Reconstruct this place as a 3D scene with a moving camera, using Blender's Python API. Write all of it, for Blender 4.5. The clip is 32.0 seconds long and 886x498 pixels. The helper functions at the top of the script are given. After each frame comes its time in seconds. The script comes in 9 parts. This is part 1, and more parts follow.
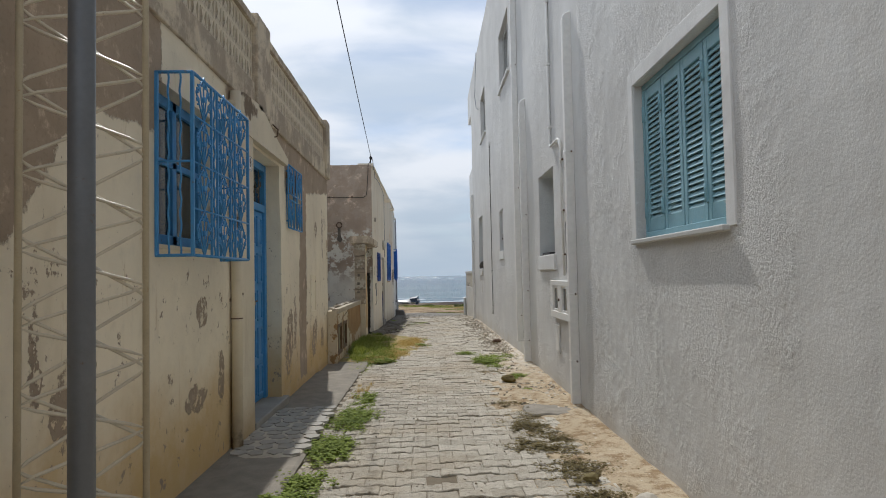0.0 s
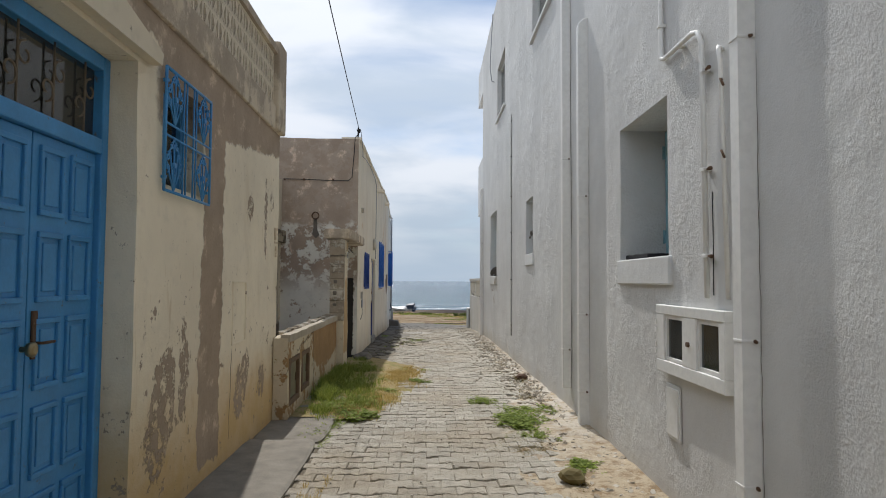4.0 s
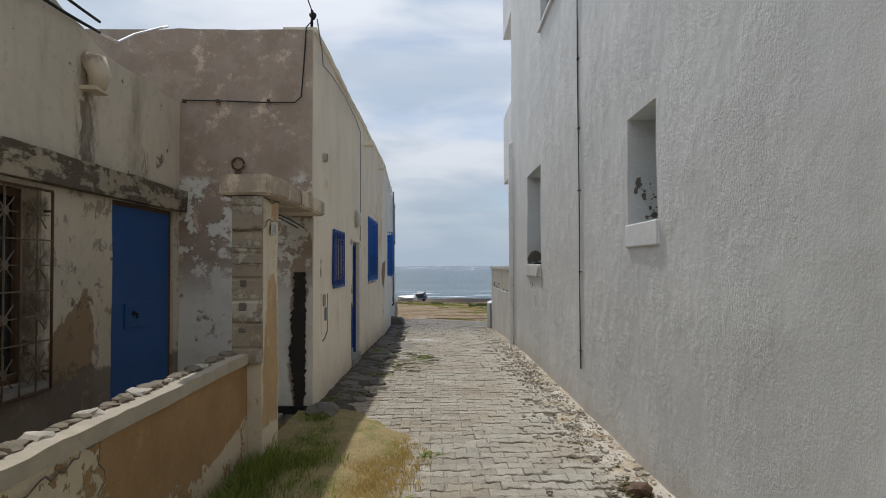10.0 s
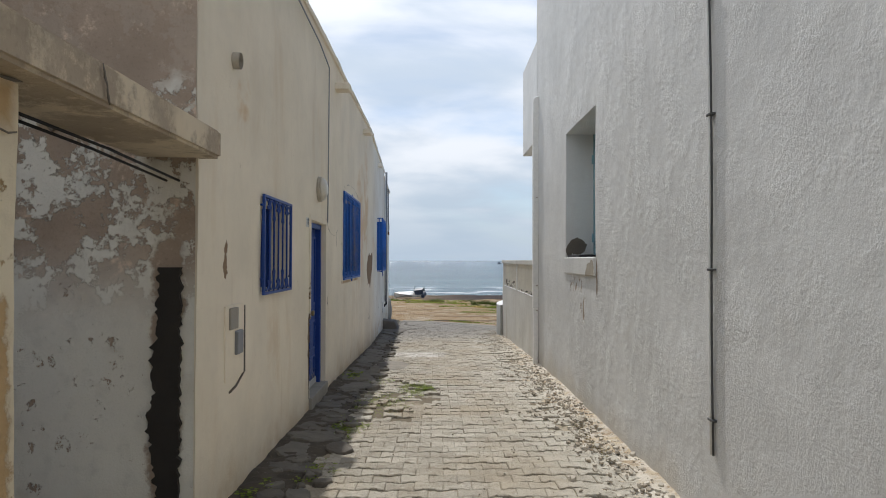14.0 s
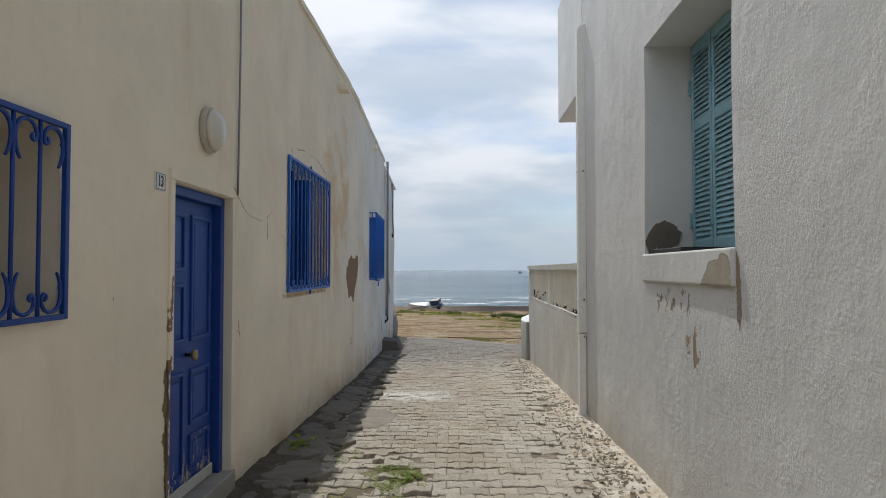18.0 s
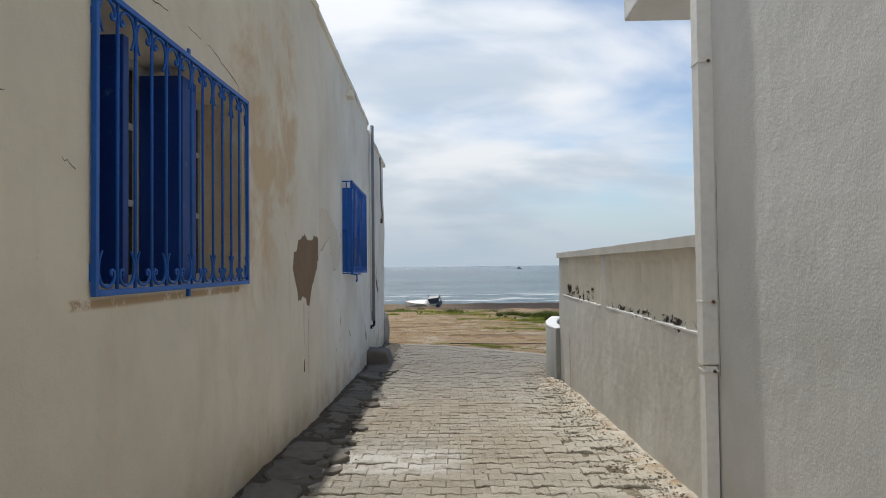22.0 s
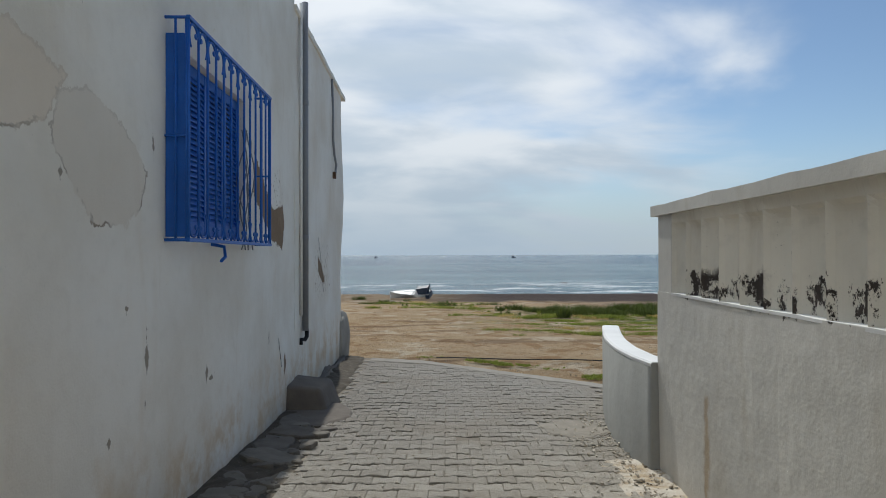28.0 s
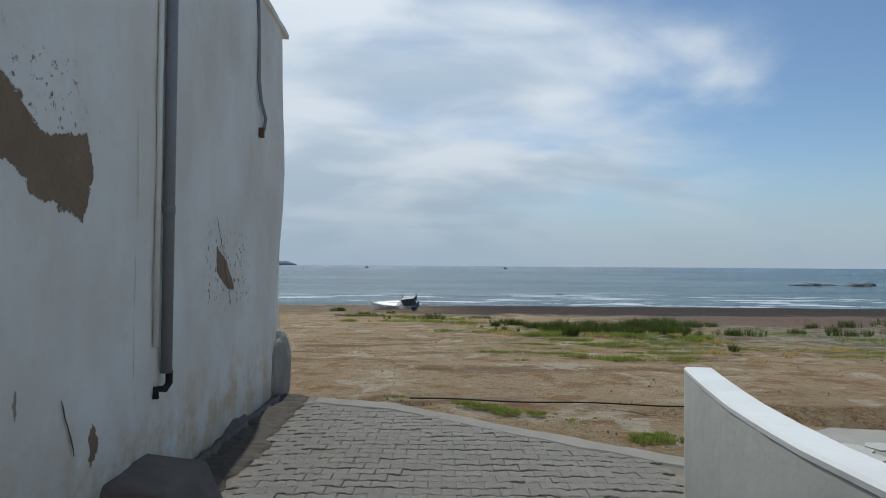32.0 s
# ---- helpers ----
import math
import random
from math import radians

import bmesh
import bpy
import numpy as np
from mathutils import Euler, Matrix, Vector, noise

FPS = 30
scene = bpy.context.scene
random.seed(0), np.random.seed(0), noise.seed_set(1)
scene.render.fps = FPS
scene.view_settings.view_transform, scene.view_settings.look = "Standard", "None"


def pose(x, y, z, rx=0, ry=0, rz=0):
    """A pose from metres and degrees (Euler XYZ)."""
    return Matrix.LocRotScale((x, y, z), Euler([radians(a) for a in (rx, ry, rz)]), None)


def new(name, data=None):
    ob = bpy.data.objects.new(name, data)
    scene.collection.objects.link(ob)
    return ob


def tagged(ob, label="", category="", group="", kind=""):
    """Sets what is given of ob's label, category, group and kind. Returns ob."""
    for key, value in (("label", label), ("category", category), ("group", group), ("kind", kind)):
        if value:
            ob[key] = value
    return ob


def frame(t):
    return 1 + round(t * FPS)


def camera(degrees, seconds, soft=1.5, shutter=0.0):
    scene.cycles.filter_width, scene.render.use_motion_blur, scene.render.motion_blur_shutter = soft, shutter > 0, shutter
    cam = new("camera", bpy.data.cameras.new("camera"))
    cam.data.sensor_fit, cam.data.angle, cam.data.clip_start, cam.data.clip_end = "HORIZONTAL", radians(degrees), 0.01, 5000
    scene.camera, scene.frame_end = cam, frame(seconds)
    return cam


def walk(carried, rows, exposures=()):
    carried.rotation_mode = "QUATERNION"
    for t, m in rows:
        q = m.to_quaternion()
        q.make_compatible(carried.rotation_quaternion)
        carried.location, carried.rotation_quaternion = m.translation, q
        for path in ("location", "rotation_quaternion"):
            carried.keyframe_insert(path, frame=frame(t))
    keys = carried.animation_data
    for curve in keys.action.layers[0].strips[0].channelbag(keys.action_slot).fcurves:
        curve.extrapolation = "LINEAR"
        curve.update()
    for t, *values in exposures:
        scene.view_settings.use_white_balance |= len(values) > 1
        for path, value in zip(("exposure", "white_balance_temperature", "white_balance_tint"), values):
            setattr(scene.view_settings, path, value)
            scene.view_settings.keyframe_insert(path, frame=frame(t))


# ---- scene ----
cam = camera(68.3, 32.0, soft=1.0)
METRES, EYE, TILT, LEAN, TURN = 32.0, 1.55, -1.1, 0.0, -1.5
ROWS = [
    (0.0, 0.0, 0.0, 0.0, 0.07, 3.42, 1.16),
    (0.5, 0.0008, 0.0184, 0.0015, 0.07, 3.68, 1.07),
    (1.0, -0.0021, 0.036, 0.0019, -0.05, 3.81, 0.63),
    (1.5, -0.0034, 0.0505, 0.0027, -0.26, 3.83, 0.28),
    (2.0, -0.0033, 0.0673, 0.0034, -0.29, 3.97, -0.09),
    (2.5, -0.0049, 0.0825, 0.0033, -0.3, 4.05, -0.64),
    (3.0, -0.0061, 0.0972, 0.0045, -0.5, 3.97, -0.84),
    (3.5, -0.0052, 0.1138, 0.0041, -0.44, 3.91, -0.57),
    (5.5, -0.006, 0.1753, 0.0076, 0.53, 3.85, 0.24),
    (6.0, -0.008, 0.1921, 0.008, 0.83, 3.8, 0.13),
    (6.5, -0.0087, 0.2072, 0.0079, 0.93, 3.73, 0.14),
    (7.0, -0.009, 0.2232, 0.0088, 1.19, 3.53, 0.06),
    (7.5, -0.011, 0.2399, 0.0092, 1.2, 3.38, 0.05),
    (8.0, -0.0114, 0.2553, 0.0096, 0.98, 3.21, 0.11),
    (8.5, -0.0095, 0.2715, 0.0103, 1.09, 2.84, -0.03),
    (9.0, -0.0098, 0.2877, 0.0099, 1.07, 2.63, -0.12),
    (9.5, -0.0093, 0.3032, 0.0113, 0.86, 2.46, 0.06),
    (10.0, -0.0073, 0.3193, 0.0123, 0.87, 2.54, 0.19),
    (10.5, -0.0077, 0.3346, 0.012, 0.86, 2.4, 0.03),
    (11.0, -0.0082, 0.3502, 0.0126, 0.7, 2.13, 0.16),
    (11.5, -0.0071, 0.3668, 0.0125, 0.77, 2.09, 0.47),
    (12.0, -0.0079, 0.3822, 0.0126, 0.9, 2.01, 0.28),
    (12.5, -0.0097, 0.3969, 0.0136, 0.81, 1.97, 0.15),
    (13.0, -0.0091, 0.4123, 0.0125, 0.78, 1.96, 0.13),
    (13.5, -0.0095, 0.4277, 0.0126, 0.87, 1.93, -0.1),
    (14.0, -0.0107, 0.4435, 0.0138, 0.85, 2.08, -0.14),
    (14.5, -0.0095, 0.4595, 0.0129, 1.0, 2.23, -0.21),
    (16.5, -0.0073, 0.5184, 0.0141, 2.21, 2.65, -0.13),
    (17.0, -0.0073, 0.5346, 0.0135, 2.45, 2.83, -0.17),
    (17.5, -0.0065, 0.5495, 0.0128, 2.41, 2.83, 0.02),
    (18.0, -0.0055, 0.5645, 0.0134, 2.64, 2.91, -0.01),
    (18.5, -0.0068, 0.5799, 0.0128, 2.67, 2.96, -0.22),
    (19.0, -0.0081, 0.5931, 0.0132, 2.67, 2.93, -0.22),
    (19.5, -0.0074, 0.6082, 0.0128, 2.68, 2.82, 0.06),
    (20.0, -0.0081, 0.6216, 0.012, 2.71, 2.66, -0.07),
    (20.5, -0.0101, 0.6377, 0.0123, 2.52, 2.71, -0.33),
    (21.0, -0.0104, 0.654, 0.011, 2.46, 2.79, -0.19),
    (21.5, -0.0109, 0.6696, 0.0118, 2.63, 2.76, 0.04),
    (22.0, -0.0123, 0.6867, 0.012, 2.55, 2.6, 0.59),
    (22.5, -0.0115, 0.7019, 0.0112, 2.38, 2.48, 1.25),
    (23.0, -0.0104, 0.7178, 0.0111, 2.28, 2.53, 1.25),
    (23.5, -0.0121, 0.7343, 0.011, 2.22, 2.64, 0.91),
    (24.0, -0.0131, 0.7491, 0.0112, 2.12, 2.68, 0.62),
    (24.5, -0.0127, 0.7661, 0.0113, 2.05, 2.66, 0.74),
    (25.0, -0.0136, 0.7821, 0.0097, 2.02, 2.48, 0.74),
    (25.5, -0.0137, 0.7984, 0.0101, 1.85, 2.17, 0.84),
    (27.5, -0.0139, 0.8626, 0.0095, 1.96, 1.61, 0.54),
    (28.0, -0.0149, 0.877, 0.0094, 1.99, 1.6, 0.13),
    (28.5, -0.0166, 0.8937, 0.01, 1.81, 1.62, 0.05),
    (29.0, -0.016, 0.9097, 0.0085, 1.68, 1.71, 0.15),
    (29.5, -0.0158, 0.9241, 0.0083, 1.52, 1.87, -0.08),
    (30.0, -0.0171, 0.9391, 0.0084, 1.39, 2.02, -0.3),
    (30.5, -0.0166, 0.9528, 0.0071, 1.24, 2.09, -0.15),
    (31.0, -0.0148, 0.9678, 0.0071, 1.18, 2.29, -0.1),
    (31.5, -0.0141, 0.9821, 0.0059, 1.16, 2.44, -0.43),
    (32.0, -0.013, 0.9967, 0.006, 1.25, 2.54, -0.44),
]
walk(cam, [(t, pose(0, 0, EYE, TILT, LEAN, TURN) @ pose(METRES * x, METRES * y, METRES * z, 90 + pitch, roll, yaw)) for t, x, y, z, yaw, pitch, roll in ROWS],
     [(0, -0.22, 6210, 10), (7, -0.19, 6190, 10), (8.5, -0.23, 6190, 10), (10, -0.40, 6190, 10), (11, -0.28, 6230, 10), (12.5, -0.16, 6260, 10), (14, -0.09, 6260, 10), (17, -0.25, 6290, 10), (19, -0.19, 6310, 10),
      (21, -0.11, 6410, 9), (23, -0.29, 6430, 9), (25.5, -0.31, 6410, 8), (28, -0.34, 6230, 7), (32, -0.52, 5970, 5)])

# ---- sky and sun ----
SUN_TO = Vector((-0.132, 0.92, 1.0)).normalized()
sun_data = bpy.data.lights.new("sun", "SUN")
sun_data.energy, sun_data.angle, sun_data.color = 3.6, radians(0.6), (1.0, 0.95, 0.87)
sun = new("sun", sun_data)
sun.rotation_mode = "QUATERNION"
sun.rotation_quaternion = SUN_TO.to_track_quat("Z", "Y")
sun.location = (0, 10, 30)

world = bpy.data.worlds.new("sky")
scene.world = world
world.use_nodes = True
wt = world.node_tree
wt.nodes.clear()


def wnode(kind, **kw):
    n = wt.nodes.new(kind)
    for k, v in kw.items():
        n.inputs[k].default_value = v
    return n


w_out = wt.nodes.new("ShaderNodeOutputWorld")
w_bg = wnode("ShaderNodeBackground", Strength=0.135)
w_sky = wt.nodes.new("ShaderNodeTexSky")
w_sky.sky_type = "NISHITA"
w_sky.sun_disc = False
w_sky.sun_elevation = math.asin(SUN_TO.z)
w_sky.sun_rotation = math.atan2(SUN_TO.x, SUN_TO.y)
w_sky.air_density, w_sky.dust_density, w_sky.ozone_density = 1.0, 0.3, 2.6
# clouds: noise laid on a flat layer overhead
w_tc = wt.nodes.new("ShaderNodeTexCoord")
w_sep = wt.nodes.new("ShaderNodeSeparateXYZ")
wt.links.new(w_tc.outputs["Generated"], w_sep.inputs[0])


def wmath(op, a, b=None, clamp=False):
    n = wt.nodes.new("ShaderNodeMath")
    n.operation, n.use_clamp = op, clamp
    for i, v in enumerate((a, b)):
        if v is None:
            continue
        if isinstance(v, (int, float)):
            n.inputs[i].default_value = v
        else:
            wt.links.new(v, n.inputs[i])
    return n.outputs[0]


up = wmath("MAXIMUM", w_sep.outputs[2], 0.0)
lift = wmath("ADD", up, 0.34)
w_flat = wt.nodes.new("ShaderNodeCombineXYZ")
wt.links.new(wmath("DIVIDE", w_sep.outputs[0], lift), w_flat.inputs[0])
wt.links.new(wmath("DIVIDE", w_sep.outputs[1], lift), w_flat.inputs[1])
w_map = wt.nodes.new("ShaderNodeMapping")
w_map.inputs["Location"].default_value = (3.1, 0.30, 0.4)
w_map.inputs["Scale"].default_value = (1.5, 2.6, 1.0)
wt.links.new(w_flat.outputs[0], w_map.inputs[0])
w_n1 = wnode("ShaderNodeTexNoise", Scale=0.85, Detail=7.0, Roughness=0.47, Distortion=0.35)
wt.links.new(w_map.outputs[0], w_n1.inputs["Vector"])
w_ramp = wt.nodes.new("ShaderNodeMapRange")
w_ramp.interpolation_type = "SMOOTHSTEP"
w_ramp.inputs[1].default_value, w_ramp.inputs[2].default_value = 0.37, 0.63
# the cover thins out towards the right and overhead
w_az = wmath("DIVIDE", wmath("SUBTRACT", w_sep.outputs[0], 0.08), 0.34)
w_el = wmath("DIVIDE", wmath("SUBTRACT", up, 0.20), 0.14)
w_bank = wmath("POWER", 2.718, wmath("MULTIPLY", wmath("ADD", wmath("MULTIPLY", w_az, w_az), wmath("MULTIPLY", w_el, w_el)), -1.0))
w_cover = wmath("ADD", wmath("ADD", w_n1.outputs[0], 0.055), wmath("MULTIPLY", w_bank, 0.13))
wt.links.new(wmath("SUBTRACT", w_cover, wmath("ADD", wmath("MULTIPLY", w_sep.outputs[0], 0.43), wmath("MULTIPLY", up, 0.10))), w_ramp.inputs[0])
w_n2 = wnode("ShaderNodeTexNoise", Scale=1.5, Detail=6.0, Roughness=0.48, Distortion=0.3)
wt.links.new(w_map.outputs[0], w_n2.inputs["Vector"])
w_cc = wt.nodes.new("ShaderNodeMix")
w_cc.data_type = "RGBA"
w_crown = wt.nodes.new("ShaderNodeMapRange")
w_crown.interpolation_type = "SMOOTHSTEP"
w_crown.inputs[1].default_value, w_crown.inputs[2].default_value = 0.34, 0.64
wt.links.new(w_n2.outputs[0], w_crown.inputs[0])
wt.links.new(w_crown.outputs[0], w_cc.inputs["Factor"])
w_cc.inputs[6].default_value, w_cc.inputs[7].default_value = (5.9, 6.6, 7.4, 1), (9.0, 9.1, 9.3, 1)
w_mix = wt.nodes.new("ShaderNodeMix")
w_mix.data_type = "RGBA"
wt.links.new(wmath("MULTIPLY", w_ramp.outputs[0], 0.92), w_mix.inputs["Factor"])
w_clear = wt.nodes.new("ShaderNodeVectorMath")
w_clear.operation = "SCALE"
w_clear.inputs["Scale"].default_value = 0.80
wt.links.new(w_sky.outputs[0], w_clear.inputs[0])
wt.links.new(w_clear.outputs[0], w_mix.inputs[6])
w_lum = wt.nodes.new("ShaderNodeVectorMath")
w_lum.operation = "SCALE"
wt.links.new(w_cc.outputs[2], w_lum.inputs[0])
# a cloud layer is brighter overhead than towards the horizon
wt.links.new(wmath("ADD", wmath("MULTIPLY", up, 0.62), 0.72), w_lum.inputs["Scale"])
wt.links.new(w_lum.outputs[0], w_mix.inputs[7])
# sea haze low over the horizon
w_haze = wt.nodes.new("ShaderNodeMapRange")
w_haze.interpolation_type = "SMOOTHSTEP"
w_haze.inputs[1].default_value, w_haze.inputs[2].default_value = 0.17, 0.0
w_haze.inputs[3].default_value, w_haze.inputs[4].default_value = 0.0, 0.88
wt.links.new(up, w_haze.inputs[0])
w_mix2 = wt.nodes.new("ShaderNodeMix")
w_mix2.data_type = "RGBA"
wt.links.new(w_haze.outputs[0], w_mix2.inputs["Factor"])
wt.links.new(w_mix.outputs[2], w_mix2.inputs[6])
w_mix2.inputs[7].default_value = (3.75, 4.5, 5.3, 1)
wt.links.new(w_mix2.outputs[2], w_bg.inputs["Color"])
wt.links.new(w_bg.outputs[0], w_out.inputs["Surface"])

# ---- materials ----


class Mat:
    """A node material under construction, with short calls for the usual nodes."""

    def __init__(self, name, rough=0.8, metal=0.0, spec=0.4):
        self.m = bpy.data.materials.new(name)
        self.m.use_nodes = True
        self.t = self.m.node_tree
        self.b = self.t.nodes["Principled BSDF"]
        self.b.inputs["Roughness"].default_value = rough
        self.b.inputs["Metallic"].default_value = metal
        self.b.inputs["Specular IOR Level"].default_value = spec
        self.tc = self.t.nodes.new("ShaderNodeTexCoord")
        self.co = self.tc.outputs["Object"]
        self.jag = None

    def put(self, sock, v):
        if isinstance(v, (int, float)):
            sock.default_value = v
        elif isinstance(v, (tuple, list)):
            sock.default_value = (*v, 1)[:4] if sock.type == "RGBA" else v
        else:
            self.t.links.new(v, sock)

    def noise(self, scale, detail=4.0, rough=0.55, co=None, stretch=None, dist=0.0, colour=False):
        co = co or self.co
        if stretch:
            mp = self.t.nodes.new("ShaderNodeMapping")
            mp.inputs["Scale"].default_value = stretch
            self.t.links.new(co, mp.inputs[0])
            co = mp.outputs[0]
        n = self.t.nodes.new("ShaderNodeTexNoise")
        n.inputs["Scale"].default_value, n.inputs["Detail"].default_value = scale, detail
        n.inputs["Roughness"].default_value, n.inputs["Distortion"].default_value = rough, dist
        self.t.links.new(co, n.inputs["Vector"])
        return n.outputs[1 if colour else 0]

    def voronoi(self, scale, feature="F1", co=None):
        n = self.t.nodes.new("ShaderNodeTexVoronoi")
        n.feature = feature
        n.inputs["Scale"].default_value = scale
        self.t.links.new(co or self.co, n.inputs["Vector"])
        return n.outputs["Distance"]

    def ramp(self, v, lo, hi, a=0.0, b=1.0, smooth=True):
        n = self.t.nodes.new("ShaderNodeMapRange")
        n.interpolation_type = "SMOOTHSTEP" if smooth else "LINEAR"
        for i, x in enumerate((lo, hi, a, b)):
            n.inputs[i + 1].default_value = x
        self.put(n.inputs[0], v)
        return n.outputs[0]

    def math(self, op, a, b=0.0, clamp=False):
        n = self.t.nodes.new("ShaderNodeMath")
        n.operation, n.use_clamp = op, clamp
        self.put(n.inputs[0], a)
        self.put(n.inputs[1], b)
        return n.outputs[0]

    def mix(self, f, a, b, mode="MIX"):
        n = self.t.nodes.new("ShaderNodeMix")
        n.data_type, n.blend_type = "RGBA", mode
        self.put(n.inputs["Factor"], f)
        self.put(n.inputs[6], a)
        self.put(n.inputs[7], b)
        return n.outputs[2]

    def shift(self, amount, scale, detail=4.0):
        """Object coordinates pushed about by noise, for ragged outlines."""
        c = self.noise(scale, detail, 0.65, colour=True)
        sub = self.t.nodes.new("ShaderNodeVectorMath")
        sub.operation = "SUBTRACT"
        self.put(sub.inputs[0], c)
        sub.inputs[1].default_value = (0.5, 0.5, 0.5)
        sc = self.t.nodes.new("ShaderNodeVectorMath")
        sc.operation = "SCALE"
        self.put(sc.inputs[0], sub.outputs[0])
        sc.inputs["Scale"].default_value = amount
        ad = self.t.nodes.new("ShaderNodeVectorMath")
        self.put(ad.inputs[0], self.co)
        self.put(ad.inputs[1], sc.outputs[0])
        sep = self.t.nodes.new("ShaderNodeSeparateXYZ")
        self.put(sep.inputs[0], ad.outputs[0])
        return sep.outputs

    def blob(self, a, b, ca, cb, ra, rb, lean=0.0, soft=0.06):
        """1 inside an ellipse in the plane of the coordinates a, b."""
        da = self.math("SUBTRACT", a, ca)
        db = self.math("SUBTRACT", b, cb)
        if lean:
            da = self.math("SUBTRACT", da, self.math("MULTIPLY", db, lean))
        jag = self.math("MULTIPLY", self.math("SUBTRACT", self.jagged(), 0.5), 3.0)
        r = self.math("ADD", self.math("POWER", self.math("ABSOLUTE", self.math("DIVIDE", da, ra)), 2.0),
                      self.math("POWER", self.math("ABSOLUTE", self.math("DIVIDE", db, rb)), 2.0))
        return self.ramp(self.math("ADD", r, jag), 1.0 + soft, 1.0 - soft)

    def convex(self, a, b, pts, soft=0.006, rough=0.05, inset=0.0):
        """1 inside a convex outline of (a, b) pairs given against the clock, with a torn rim."""
        near = None
        for (a0, b0), (a1, b1) in zip(pts, pts[1:] + pts[:1]):
            l = math.hypot(a1 - a0, b1 - b0)
            na, nb = -(b1 - b0) / l, (a1 - a0) / l
            d = self.math("ADD", self.math("MULTIPLY", a, na), self.math("MULTIPLY", b, nb))
            d = self.math("SUBTRACT", d, na * a0 + nb * b0)
            near = d if near is None else self.math("MINIMUM", near, d)
        near = self.math("ADD", near, self.math("MULTIPLY", self.math("SUBTRACT", self.jagged(), 0.5), rough * 4))
        return self.ramp(near, inset - soft, inset + soft)

    def straight(self):
        """Plain object coordinates y and z."""
        sep = self.t.nodes.new("ShaderNodeSeparateXYZ")
        self.put(sep.inputs[0], self.co)
        return sep.outputs[1], sep.outputs[2]

    def jagged(self):
        if self.jag is None:
            self.jag = self.noise(7.0, 9, 0.69)
        return self.jag

    def slab(self, a, b, a0, a1, b0, b1, soft=0.012):
        """1 inside a rectangle."""
        f = self.math("MULTIPLY", self.ramp(a, a0 - soft, a0 + soft), self.ramp(a, a1 + soft, a1 - soft))
        g = self.math("MULTIPLY", self.ramp(b, b0 - soft, b0 + soft), self.ramp(b, b1 + soft, b1 - soft))
        return self.math("MULTIPLY", f, g)

    def any(self, *masks):
        r = masks[0]
        for m in masks[1:]:
            r = self.math("MAXIMUM", r, m)
        return r

    def bump(self, h, strength=0.5, dist=0.01, after=None):
        n = self.t.nodes.new("ShaderNodeBump")
        n.inputs["Strength"].default_value, n.inputs["Distance"].default_value = strength, dist
        self.put(n.inputs["Height"], h)
        if after is not None:
            self.put(n.inputs["Normal"], after)
        return n.outputs[0]

    def done(self, colour, normal=None, rough=None):
        self.put(self.b.inputs["Base Color"], colour)
        if normal is not None:
            self.put(self.b.inputs["Normal"], normal)
        if rough is not None:
            self.put(self.b.inputs["Roughness"], rough)
        return self.m


def plain(name, colour, rough=0.6, metal=0.0, vary=0.12, scale=6.0, bump=0.15, wear=None, spec=0.4):
    """Paint, plastic, metal or stone with stains at two scales, fine relief and, if asked, worn spots."""
    k = Mat(name, rough, metal, spec)
    dark = tuple(c * (1 - 2 * vary) for c in colour)
    light = tuple(min(1, c * (1 + vary)) for c in colour)
    col = k.mix(k.noise(scale, 5), dark, light)
    col = k.mix(k.ramp(k.noise(scale * 9, 3), 0.35, 0.75, 0, 0.35), col, tuple(c * 0.75 for c in colour))
    if wear:
        col = k.mix(k.ramp(k.noise(scale * 3.3, 6, 0.7), 0.62, 0.70), col, wear)
    return k.done(col, k.bump(k.noise(scale * 14, 4), bump, 0.004))


